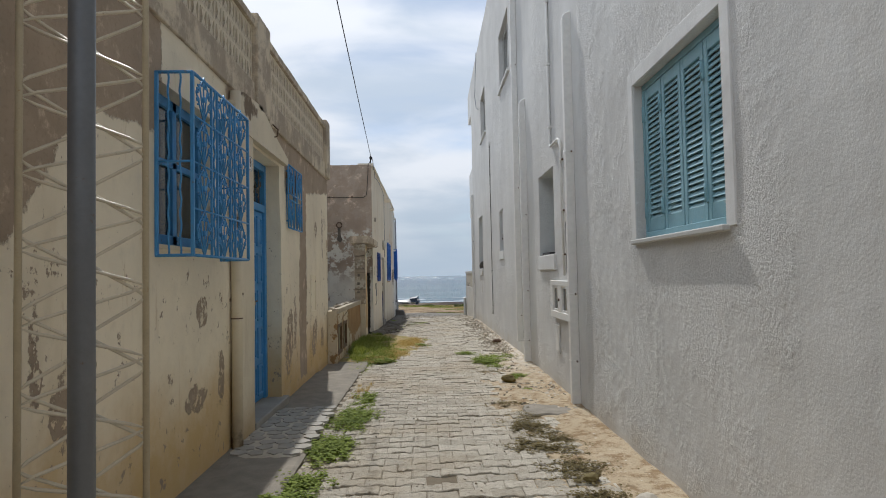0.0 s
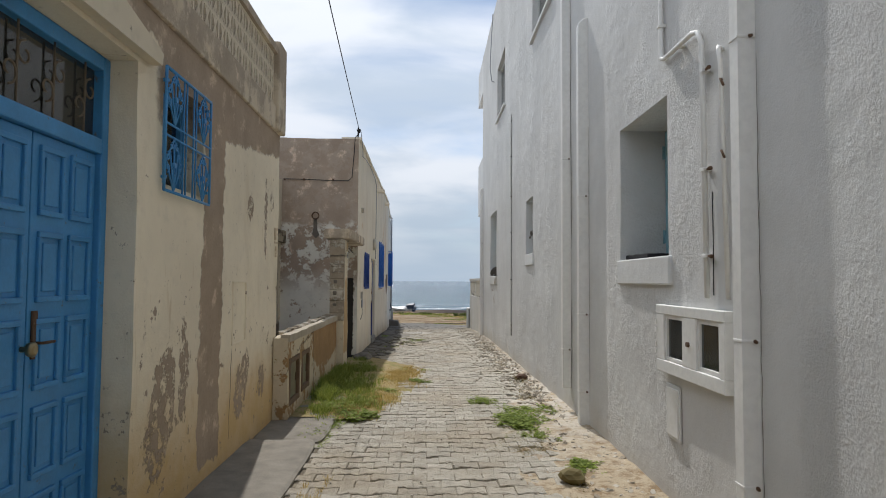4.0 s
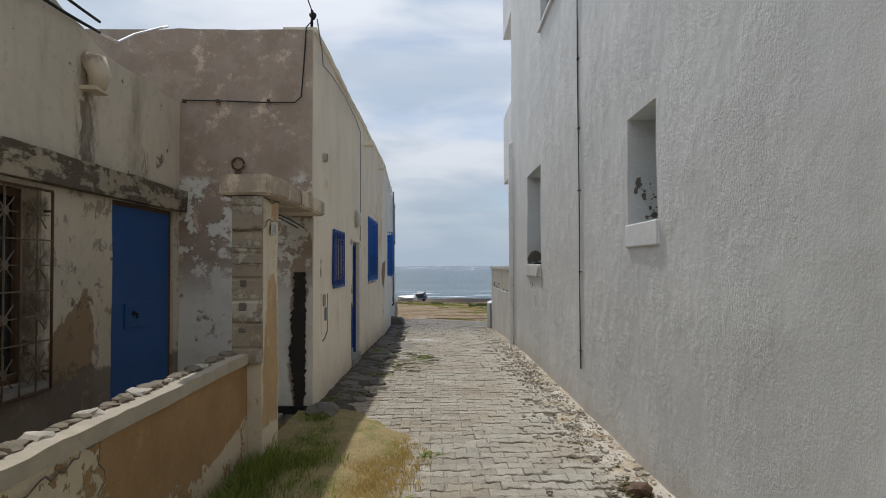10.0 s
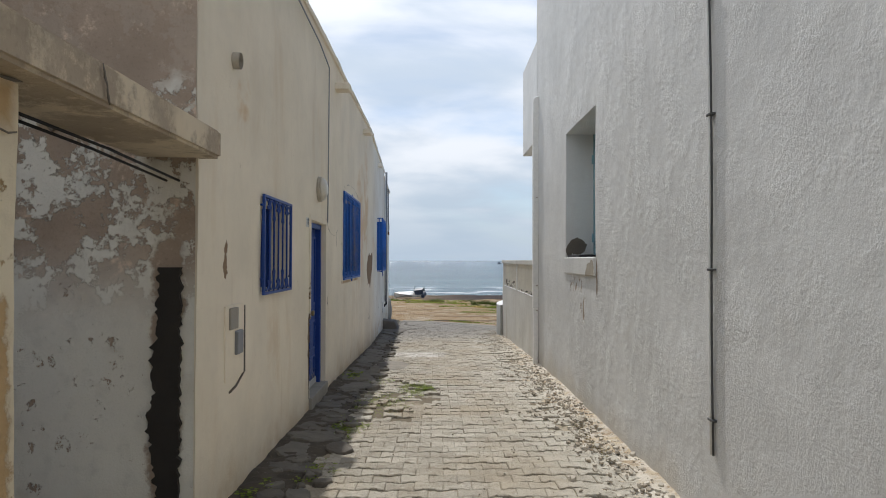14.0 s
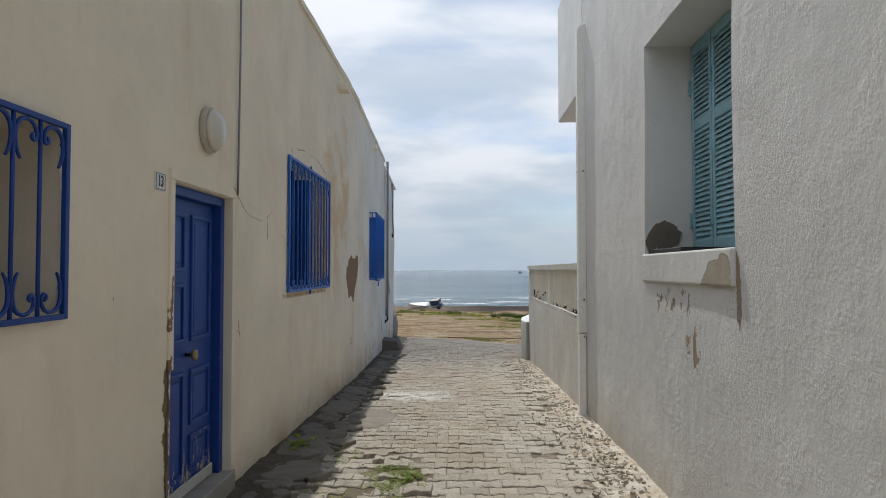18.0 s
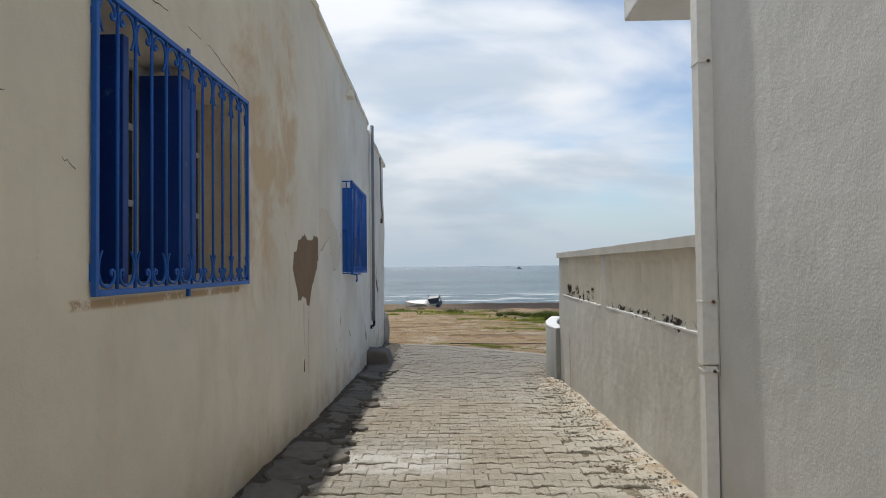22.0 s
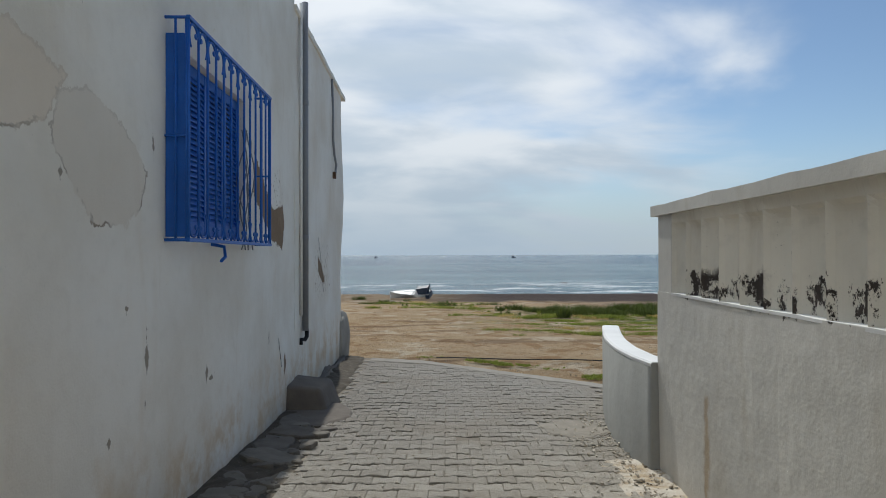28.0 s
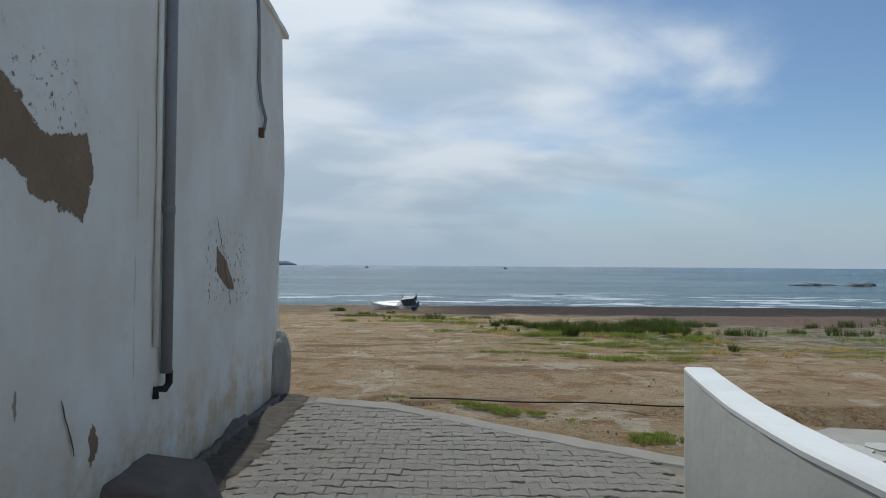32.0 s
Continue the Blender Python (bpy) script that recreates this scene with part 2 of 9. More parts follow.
def stucco(name, colour, patches=None, cement=(0.22, 0.17, 0.125), grain=0.5, dirt=0.25, foot=(0.30, 0.22, 0.13), foot_top=0.35,
           coarse=None, blotch=(0.62, 0.70), stain=(0.42, 0.32, 0.19), stain_amount=0.35, fade=None, extra=None, flecks=0.75):
    """Lime-washed render: trowel marks, grain, rain streaks, stained foot; patches(k, y, z) tells where the coat has come off."""
    k = Mat(name, 0.92, 0, 0.2)
    sx, sy, sz = k.shift(0.22, 6.0, 8.0)
    base = colour if fade is None else k.mix(k.ramp(k.math("ADD", sy, k.math("MULTIPLY", k.noise(0.5, 4), 3.0)), fade[1], fade[2]), colour, fade[0])
    col = k.mix(k.ramp(k.noise(0.7, 6, 0.6), 0.3, 0.7, 0.0, 0.55), base, tuple(c * 0.74 for c in colour))
    streak = k.noise(0.9, 7, 0.62, stretch=(1, 1.7, 0.55), dist=0.4)
    col = k.mix(k.ramp(streak, 0.52, 0.78, 0, stain_amount), col, stain)
    col = k.mix(k.ramp(k.noise(9, 5), 0.5, 0.8, 0, dirt), col, tuple(c * 0.6 for c in colour))
    pocks = k.math("MULTIPLY", k.ramp(k.noise(24, 7, 0.78), 0.64, 0.67), k.ramp(k.noise(1.1, 4), 0.40, 0.62, 0.05, 0.75 * min(1.0, dirt * 3)))
    col = k.mix(pocks, col, tuple(c * 0.42 for c in colour))
    if extra:
        col = extra(k, sy, sz, col)
    low = k.ramp(k.math("ADD", sz, k.math("MULTIPLY", k.noise(1.3, 4), 0.9)), foot_top + 0.75, foot_top - 0.05, 0, 0.75)
    col = k.mix(low, col, foot)
    fine = k.noise(70, 4, 0.6)
    trowel = k.noise(4.5, 4, 0.5)
    if coarse:
        lumps = k.math("ADD", k.noise(40, 6, 0.68), k.math("MULTIPLY", k.noise(22, 5, 0.6), 0.4))
        rough_at = coarse(k, sy, sz)
        h = k.math("ADD", k.math("MULTIPLY", fine, 0.25), k.math("MULTIPLY", k.math("MULTIPLY", lumps, rough_at), 1.4))
    else:
        h = k.math("MULTIPLY", fine, 0.5)
    nor = k.bump(h, grain, 0.012)
    nor = k.bump(trowel, 0.5, 0.02, nor)
    if patches:
        gone = patches(k, sy, sz)
        flaws = k.ramp(k.noise(2.6, 7, 0.68), *blotch)
        gone = k.math("MAXIMUM", gone, k.math("MULTIPLY", flaws, 1.0)) if blotch[0] < 0.9 else gone
        under = k.mix(k.noise(3.0, 6), tuple(c * 0.72 for c in cement), tuple(c * 1.35 for c in cement))
        under = k.mix(k.ramp(k.noise(3.6, 10, 0.75), 0.54, 0.66, 0, flecks), under, tuple(min(0.8, c * 1.9) for c in cement))
        under = k.mix(k.ramp(k.noise(40, 3), 0.5, 0.8, 0, 0.4), under, tuple(c * 0.6 for c in cement))
        col = k.mix(gone, col, under)
        nor = k.bump(k.math("SUBTRACT", 1.0, gone), 0.8, 0.008, nor)
    return k.done(col, nor)

# ---- shapes ----


def box(bm, x0, x1, y0, y1, z0, z1, bevel=0.0, m=None):
    r = bmesh.ops.create_cube(bm, size=1.0)
    vs = r["verts"]
    for v in vs:
        v.co = Vector(((x0 + x1) / 2 + v.co.x * (x1 - x0), (y0 + y1) / 2 + v.co.y * (y1 - y0), (z0 + z1) / 2 + v.co.z * (z1 - z0)))
    if m is not None:
        bmesh.ops.transform(bm, matrix=m, verts=vs)
    if bevel:
        es = list({e for v in vs for e in v.link_edges})
        bmesh.ops.bevel(bm, geom=es, offset=bevel, segments=2, affect="EDGES", profile=0.5)


def tube(bm, pts, r, seg=8, close=True):
    """A round bar along points; r is one radius, or one for each point."""
    pts = [Vector(p) for p in pts]
    rs = r if isinstance(r, (list, tuple)) else [r] * len(pts)
    rings = []
    side = None
    for i, p in enumerate(pts):
        d = (pts[min(i + 1, len(pts) - 1)] - pts[max(i - 1, 0)]).normalized()
        if side is None:
            side = d.orthogonal().normalized()
        else:
            side = (side - d * side.dot(d)).normalized()
        up2 = d.cross(side)
        rings.append([bm.verts.new(p + (side * math.cos(a) + up2 * math.sin(a)) * rs[i]) for a in (2 * math.pi * j / seg for j in range(seg))])
    for a, b in zip(rings, rings[1:]):
        for j in range(seg):
            f = bm.faces.new((a[j], a[(j + 1) % seg], b[(j + 1) % seg], b[j]))
            f.smooth = True
    if close:
        bm.faces.new(rings[0][::-1])
        bm.faces.new(rings[-1])


def prism(bm, outline, h, axis="z"):
    """A flat outline (pairs) with a thickness; h is (low, high) along the axis."""
    def at(p, v):
        return {"z": (p[0], p[1], v), "x": (v, p[0], p[1]), "y": (p[0], v, p[1])}[axis]
    a = [bm.verts.new(at(p, h[0])) for p in outline]
    b = [bm.verts.new(at(p, h[1])) for p in outline]
    n = len(outline)
    bm.faces.new(a[::-1])
    bm.faces.new(b)
    for i in range(n):
        bm.faces.new((a[i], a[(i + 1) % n], b[(i + 1) % n], b[i]))


def mesh_of(name, bm, material):
    bmesh.ops.recalc_face_normals(bm, faces=bm.faces)
    me = bpy.data.meshes.new(name)
    bm.to_mesh(me)
    bm.free()
    me.materials.append(material)
    return me


def thing(name, label, category, at=None, group="", kind=""):
    ob = new(name)
    ob.empty_display_size = 0.2
    ob.matrix_basis = at if at is not None else Matrix()
    return tagged(ob, label, category, group, kind)


def part(name, bm, material, parent, label=""):
    ob = new(name, mesh_of(name, bm, material))
    ob.parent = parent
    return tagged(ob, label)


def again(ob, m, parent=None):
    """Another part on the same mesh, moved by m within its parent."""
    o = new(ob.name.split(".")[0], ob.data)
    o.parent = parent or ob.parent
    o.matrix_basis = m
    return o


def single(name, bm, material, label, category, at=None, group="", kind=""):
    """A thing of one mesh."""
    ob = new(name, mesh_of(name, bm, material))
    ob.matrix_basis = at if at is not None else Matrix()
    return tagged(ob, label, category, group, kind)


def B():
    return bmesh.new()


def cuts(a, b, marks, step):
    """Grid lines from a to b through all marks, no further apart than step."""
    ms = sorted({a, b, *[m for m in marks if a < m < b]})
    out = [ms[0]]
    for p, q in zip(ms, ms[1:]):
        n = max(1, math.ceil((q - p) / step))
        out += [p + (q - p) * i / n for i in range(1, n + 1)]
    return out


def wall_with_holes(bm, y0, y1, z0, z1, holes, depth, step=0.35, wave=0.008, top=None, seed=0.0, face=None, ragged=0.0):
    """A wall whose front lies at x = 0 and whose body goes to x = depth, with holes (y0, y1, z0, z1, reveal) through it.
    top(y) bends its upper edge; face(y, z) pushes the front; wave is the unevenness of hand-laid render."""
    ys = cuts(y0, y1, [v for h in holes for v in h[:2]], step)
    zs = cuts(z0, z1, [v for h in holes for v in h[2:4]], step)

    def inside(y, z):
        return any(h[0] < y < h[1] and h[2] < z < h[3] for h in holes)

    def on_edge(y, z):
        return any(h[0] - 1e-6 <= y <= h[1] + 1e-6 and h[2] - 1e-6 <= z <= h[3] + 1e-6 for h in holes)
    sgn = 1 if depth > 0 else -1
    front, back = {}, {}
    for i, y in enumerate(ys):
        for j, z in enumerate(zs):
            zz = z if (j < len(zs) - 1 or top is None) else top(y)
            if j == len(zs) - 1 and ragged:
                zz += ragged * (noise.noise((y * 3.1, seed, 1.7)) + 0.6 * noise.noise((y * 9.0, seed, 4.7)))
            w = wave * noise.noise((y * 0.9 + seed, z * 0.9, seed)) + 0.4 * wave * noise.noise((y * 3.5, z * 3.5 + seed, 2.0))
            if face:
                w += face(y, z)
            yy = y + (0.006 * noise.noise((z * 2.3, y, seed)) if on_edge(y, z) else 0)
            front[i, j] = bm.verts.new((w, yy, zz))
            back[i, j] = bm.verts.new((depth, y, zz))
    solid = {(i, j): not inside((ys[i] + ys[i + 1]) / 2, (zs[j] + zs[j + 1]) / 2) for i in range(len(ys) - 1) for j in range(len(zs) - 1)}

    def quad(*v):
        bm.faces.new(v if sgn > 0 else v[::-1])
    for (i, j), s in solid.items():
        if not s:
            continue
        quad(front[i, j], front[i, j + 1], front[i + 1, j + 1], front[i + 1, j])
        quad(back[i, j], back[i + 1, j], back[i + 1, j + 1], back[i, j + 1])
        for di, dj, p, q in ((-1, 0, (i, j), (i, j + 1)), (1, 0, (i + 1, j + 1), (i + 1, j)), (0, -1, (i + 1, j), (i, j)), (0, 1, (i, j + 1), (i + 1, j + 1))):
            if not solid.get((i + di, j + dj), False):
                quad(front[p], back[p], back[q], front[q])

# ---- plan ----
# Local frames of the walls: y runs along the lane, x = 0 is the face.
RIGHT = pose(1.712, 0, 0, 0, 0, -math.degrees(math.atan(0.0095)))
HOUSE1 = pose(-1.80, 0, 0)
FACADE = pose(-1.50, 0, 0)
SEAWARD = pose(-1.52, 30, 0, 0, 0, math.degrees(math.atan(0.0348)))
COURT = pose(-3.16, 0, 0)


def right_x(y):
    return 1.712 + 0.0095 * y


def left_x(y):
    if y < 11.6:
        return -1.80
    if y < 18.4:
        return -1.62
    return -1.50 if y < 30 else -1.52 - 0.0348 * (y - 30)


LANE_Y = (-14, 0, 8, 13, 18.4, 24, 28, 32, 35, 38, 42, 50, 62, 76, 84, 100, 130)
LANE_Z = (0.06, 0.0, -0.01, -0.02, -0.08, -0.15, -0.27, -0.44, -0.58, -0.69, -0.80, -0.97, -1.30, -1.62, -1.95, -3.2, -5.0)


def ground_z(x, y):
    z = float(np.interp(y, LANE_Y, LANE_Z))
    if y < 41:
        z -= 0.012 * max(0.0, abs(x) - 0.2) ** 2 * 0.6
    return z


def pave_end(x):
    """Where the paving stops and the sand begins."""
    return float(np.interp(x, (-3, -1.7, -0.2, 0.4, 1.4, 2.75, 4), (41.9, 41.4, 40.8, 40.2, 39.3, 38.3, 37.5)))


# ---- materials of the setting ----
def right_coarse(k, y, z):
    rough = k.any(k.slab(y, z, 3.05, 7.3, -1, 12, 0.06), k.slab(y, z, 8.35, 10.75, -1, 12, 0.06), k.math("MULTIPLY", k.slab(y, z, 13.4, 23.5, -1, 12, 0.4), 0.8))
    big = k.ramp(k.noise(0.9, 6, 0.62), 0.42, 0.62, 0.05, 1.0)
    return k.math("MULTIPLY", rough, big)


def right_gone(k, y, z):
    a, b = k.straight()
    torn = k.ramp(k.noise(9, 8, 0.74), 0.54, 0.56)
    zone = k.any(k.slab(y, z, 22.45, 22.75, 0.92, 1.25, 0.05), k.slab(y, z, 22.6, 23.45, 1.28, 1.48, 0.05))
    return k.any(k.math("MULTIPLY", zone, torn), k.convex(a, b, [(21.86, 1.26), (21.90, 1.34), (21.905, 1.60), (21.89, 1.76), (21.85, 1.66), (21.835, 1.36)], 0.004, 0.03),
                 k.convex(a, b, [(22.53, 1.0), (22.60, 0.93), (22.62, 1.14), (22.57, 1.24)], 0.004, 0.02))


M_RIGHT = stucco("white_stucco", (0.65, 0.645, 0.63), right_gone, (0.30, 0.24, 0.18), 0.85, 0.10, (0.46, 0.40, 0.31), 0.02, right_coarse, (0.97, 0.99), (0.5, 0.48, 0.44), 0.22)
M_WHITE = stucco("white_trim_render", (0.74, 0.74, 0.73), None, grain=0.25, dirt=0.12, foot=(0.5, 0.45, 0.36), foot_top=-0.4, stain=(0.5, 0.47, 0.42), stain_amount=0.2)


def fence_gone(k, y, z):
    low = k.any(k.slab(y, z, 30.5, 33.1, 0.99, 1.2, 0.12), k.slab(y, z, 27.0, 29.9, 0.99, 1.07, 0.06))
    specks = k.ramp(k.math("MULTIPLY", low, k.ramp(k.noise(9, 9, 0.78, stretch=(1, 1, 0.6)), 0.44, 0.60)), 0.45, 0.50)
    return k.any(specks, k.math("MULTIPLY", k.slab(y, z, 31.75, 31.92, 1.0, 1.22, 0.04), k.ramp(k.noise(15, 7, 0.75), 0.42, 0.44)), k.math("MULTIPLY", k.slab(y, z, 32.4, 32.85, 1.0, 1.2, 0.05), k.ramp(k.noise(13, 7, 0.75), 0.47, 0.49)),
                 k.math("MULTIPLY", k.slab(y, z, 26, 35, -0.6, 1.8, 0.05), k.ramp(k.noise(7, 8, 0.78), 0.71, 0.72)))


def fence_extra(k, y, z, col):
    return k.mix(k.math("MULTIPLY", k.slab(y, z, 32.52, 32.60, -0.6, 0.34, 0.03), 0.7), col, (0.36, 0.26, 0.15))


M_FENCE = stucco("weathered_white_render", (0.61, 0.59, 0.545), fence_gone, (0.06, 0.05, 0.045), 0.22, 0.28, (0.44, 0.38, 0.3), -0.55, None, (0.97, 0.99), (0.40, 0.35, 0.27), 0.6, None, fence_extra)


def house1_gone(k, y, z):
    band = k.slab(y, z, 9.33, 9.86, 0.12, 3.4)
    above = k.math("MULTIPLY", k.ramp(k.math("ADD", z, k.math("MULTIPLY", y, -0.12)), 1.62, 1.66), k.ramp(y, 8.4, 8.5))
    head = k.math("MULTIPLY", k.ramp(z, 3.16, 3.2), k.ramp(y, 5.9, 6.0))
    near = k.any(k.convex(*k.straight(), [(-9.0, 1.68), (2.85, 1.72), (3.45, 2.5), (3.45, 3.5), (-9.0, 3.5)], 0.012, 0.06), k.convex(*k.straight(), [(3.2, 2.5), (4.5, 2.55), (4.5, 3.5), (3.2, 3.5)], 0.012, 0.05))
    low = k.any(k.blob(y, z, 10.55, 0.62, 0.22, 0.3, 0.4), k.blob(y, z, 8.6, 0.75, 0.22, 0.4, 0.2), k.blob(y, z, 10.75, 2.35, 0.09, 0.12), k.blob(y, z, 11.35, 2.3, 0.06, 0.42),
                k.blob(y, z, 11.6, 2.5, 0.07, 0.1), k.blob(y, z, 5.15, 0.62, 0.22, 0.1), k.blob(y, z, 5.3, 1.3, 0.14, 0.12), k.blob(y, z, 5.8, 0.7, 0.07, 0.22),
                k.blob(y, z, 3.3, 0.9, 0.1, 0.2), k.blob(y, z, 3.05, 1.2, 0.05, 0.25), k.blob(y, z, 11.3, 0.55, 0.12, 0.2), k.blob(y, z, 9.0, 0.95, 0.1, 0.35))
    low = k.math("MULTIPLY", low, k.ramp(k.noise(9, 9, 0.76), 0.45, 0.49))
    chips = k.math("MULTIPLY", k.ramp(k.noise(5.5, 9, 0.72), 0.605, 0.625), k.ramp(z, 2.0, 1.1, 0.35, 1.0))
    strewn = k.math("MULTIPLY", k.ramp(k.noise(15, 7, 0.72, stretch=(1, 1.25, 0.6)), 0.635, 0.65), k.ramp(k.noise(1.4, 4), 0.46, 0.56))
    return k.any(band, above, head, near, low, k.ramp(chips, 0.5, 0.6), strewn)


def house1_extra(k, y, z, col):
    """Ochre damp low on the wall, thin runs and small dark nicks."""
    damp = k.math("MULTIPLY", k.ramp(k.math("ADD", z, k.math("MULTIPLY", k.noise(1.7, 7, 0.66), 1.3)), 1.75, 0.75), k.ramp(k.noise(2.3, 8, 0.7), 0.40, 0.60, 0.25, 0.85))
    col = k.mix(damp, col, (0.66, 0.475, 0.235))
    col = k.mix(k.ramp(k.noise(5.0, 7, 0.7, stretch=(1, 1.6, 0.22)), 0.60, 0.68, 0, 0.55), col, (0.60, 0.47, 0.29))
    nicks = k.math("MULTIPLY", k.ramp(k.noise(17, 6, 0.7, stretch=(1, 1.5, 0.55)), 0.685, 0.70), k.ramp(k.noise(2.0, 4), 0.44, 0.58))
    return k.mix(k.math("MULTIPLY", nicks, 0.85), col, (0.17, 0.12, 0.075))


M_HOUSE1 = stucco("cream_render_with_cement_repairs", (0.89, 0.79, 0.61), house1_gone, (0.37, 0.29, 0.215), 0.45, 0.25, (0.58, 0.40, 0.18), 0.72, None, (0.655, 0.675), (0.50, 0.38, 0.21), 0.4, None, house1_extra)
M_HOUSE1_TRIM = stucco("cream_trim_render", (0.78, 0.69, 0.53), lambda k, y, z: k.ramp(k.noise(1.3, 5), 0.62, 0.66), (0.21, 0.16, 0.115), 0.4, 0.25, (0.42, 0.27, 0.10), 0.3, None, (0.64, 0.68), (0.36, 0.27, 0.16), 0.45)
M_PARAPET = stucco("weathered_parapet_render", (0.72, 0.62, 0.47), lambda k, y, z: k.ramp(k.noise(1.6, 8, 0.68), 0.43, 0.53), (0.41, 0.34, 0.26), 0.5, 0.3, (0.3, 0.2, 0.1), -3, None, (0.6, 0.66), (0.25, 0.18, 0.11), 0.5)


def heart(k):
    """The large heart-shaped scar beside the second blue window."""
    a, b = k.straight()
    return k.any(k.convex(a, b, [(29.15, 1.6), (29.85, 1.6), (29.75, 1.83), (29.3, 1.83)], 0.004, 0.03), k.convex(a, b, [(29.05, 1.2), (29.5, 1.16), (29.62, 1.32), (28.95, 1.32)], 0.004, 0.03), k.convex(a, b, [(28.74, 1.50), (28.90, 1.30), (29.55, 1.22), (29.80, 1.42), (30.03, 1.65), (29.98, 1.78), (28.80, 1.68)], 0.004, 0.04), k.convex(a, b, [(28.80, 1.5), (29.5, 1.5), (29.52, 1.78), (29.26, 1.88), (29.0, 1.80)], 0.004, 0.035),
                 k.convex(a, b, [(29.4, 1.5), (30.0, 1.6), (30.0, 1.86), (29.88, 1.91), (29.5, 1.80)], 0.004, 0.035), k.convex(a, b, [(29.2, 1.35), (29.36, 1.10), (29.5, 1.08), (29.66, 1.35)], 0.004, 0.03), k.convex(a, b, [(28.85, 1.4), (28.98, 1.16), (29.10, 1.16), (29.2, 1.35)], 0.004, 0.03))


def facade_gone(k, y, z):
    return k.any(heart(k),
                 k.blob(y, z, 18.98, 1.72, 0.05, 0.14), k.blob(y, z, 22.13, 0.65, 0.045, 0.45), k.blob(y, z, 22.13, 1.4, 0.02, 0.2))


def facade_extra(k, y, z, col):
    """Ochre damp stains and rust runs on the limewash."""
    ochre = k.any(k.blob(y, z, 27.6, 2.4, 0.75, 1.2, 0, 1.0), k.blob(y, z, 28.5, 3.0, 0.4, 1.0, 0, 1.0), k.blob(y, z, 28.2, 2.1, 0.5, 0.4, 0, 1.0), k.blob(y, z, 27.4, 1.75, 0.22, 0.4, 0, 1.0), k.math("MULTIPLY", k.blob(y, z, 20.4, 0.9, 0.2, 0.5, 0, 1.0), 0.35), k.blob(y, z, 19.4, 2.95, 0.15, 0.25, 0, 1.0))
    col = k.mix(k.math("MULTIPLY", k.math("MULTIPLY", ochre, k.ramp(k.noise(1.5, 9, 0.66, dist=0.6), 0.40, 0.58)), 0.85), col, (0.68, 0.50, 0.30))
    chips = k.math("MULTIPLY", k.ramp(k.noise(3.4, 9, 0.78), 0.66, 0.68), 0.75)
    col = k.mix(chips, col, (0.70, 0.62, 0.48))
    col = k.mix(k.ramp(k.noise(6, 9, 0.8, stretch=(1, 1, 0.4)), 0.675, 0.69, 0, 0.7), col, (0.30, 0.24, 0.17))
    nick = k.math("MULTIPLY", k.ramp(k.noise(15, 7, 0.7, stretch=(1, 1.4, 0.6)), 0.70, 0.715), k.ramp(k.noise(1.2, 4), 0.44, 0.56))
    col = k.mix(k.math("MULTIPLY", nick, 0.9), col, (0.15, 0.11, 0.075))
    runs = k.math("MULTIPLY", k.ramp(k.noise(3.2, 7, 0.68, stretch=(1, 1.8, 0.14)), 0.58, 0.72, 0, 0.22), k.ramp(k.noise(0.6, 4), 0.40, 0.60))
    col = k.mix(runs, col, (0.56, 0.45, 0.31))
    foot = k.math("MULTIPLY", k.ramp(k.math("ADD", z, k.math("MULTIPLY", k.noise(1.6, 7, 0.68), 1.1)), 0.85, 0.15), k.ramp(k.noise(2.0, 6, 0.66), 0.40, 0.60))
    col = k.mix(k.math("MULTIPLY", foot, 0.8), col, (0.62, 0.47, 0.29))
    a, b = k.straight()
    wash = k.any(k.slab(a, b, 29.20, 29.25, 0.62, 1.12, 0.03), k.slab(a, b, 29.42, 29.47, 0.30, 1.08, 0.025))
    col = k.mix(k.math("MULTIPLY", wash, k.ramp(k.noise(9, 7, 0.72, stretch=(1, 1, 0.3)), 0.40, 0.60, 0, 0.75)), col, (0.42, 0.37, 0.30))
    rust = k.math("MULTIPLY", k.slab(y, b, 24.80, 27.06, 1.33, 1.375, 0.012), k.ramp(k.noise(4, 6, 0.7), 0.40, 0.5))
    col = k.mix(k.math("MULTIPLY", rust, 0.8), col, (0.42, 0.26, 0.12))
    for pts, tint, amount in (([(30.2, 1.68), (30.47, 1.70), (30.83, 1.87), (31.02, 1.93), (31.16, 2.18), (30.73, 2.30), (30.2, 2.26)], (0.72, 0.59, 0.44), 0.5),
                              ([(31.01, 1.86), (31.24, 1.61), (31.44, 1.48), (31.80, 1.47), (32.0, 1.62), (32.08, 1.83), (31.74, 2.05), (31.40, 2.17), (31.06, 2.10)], (0.68, 0.60, 0.49), 0.5)):
        whole, inner = k.convex(a, b, pts, 0.004, 0.05), k.convex(a, b, pts, 0.006, 0.05, 0.016)
        col = k.mix(k.math("MULTIPLY", whole, amount), col, tint)
        lip = k.math("MULTIPLY", k.math("SUBTRACT", whole, inner, True), k.ramp(b, 2.05, 1.75, 0.15, 0.8))
        col = k.mix(k.math("MULTIPLY", lip, k.ramp(k.noise(3, 4), 0.40, 0.56)), col, (0.20, 0.15, 0.10))
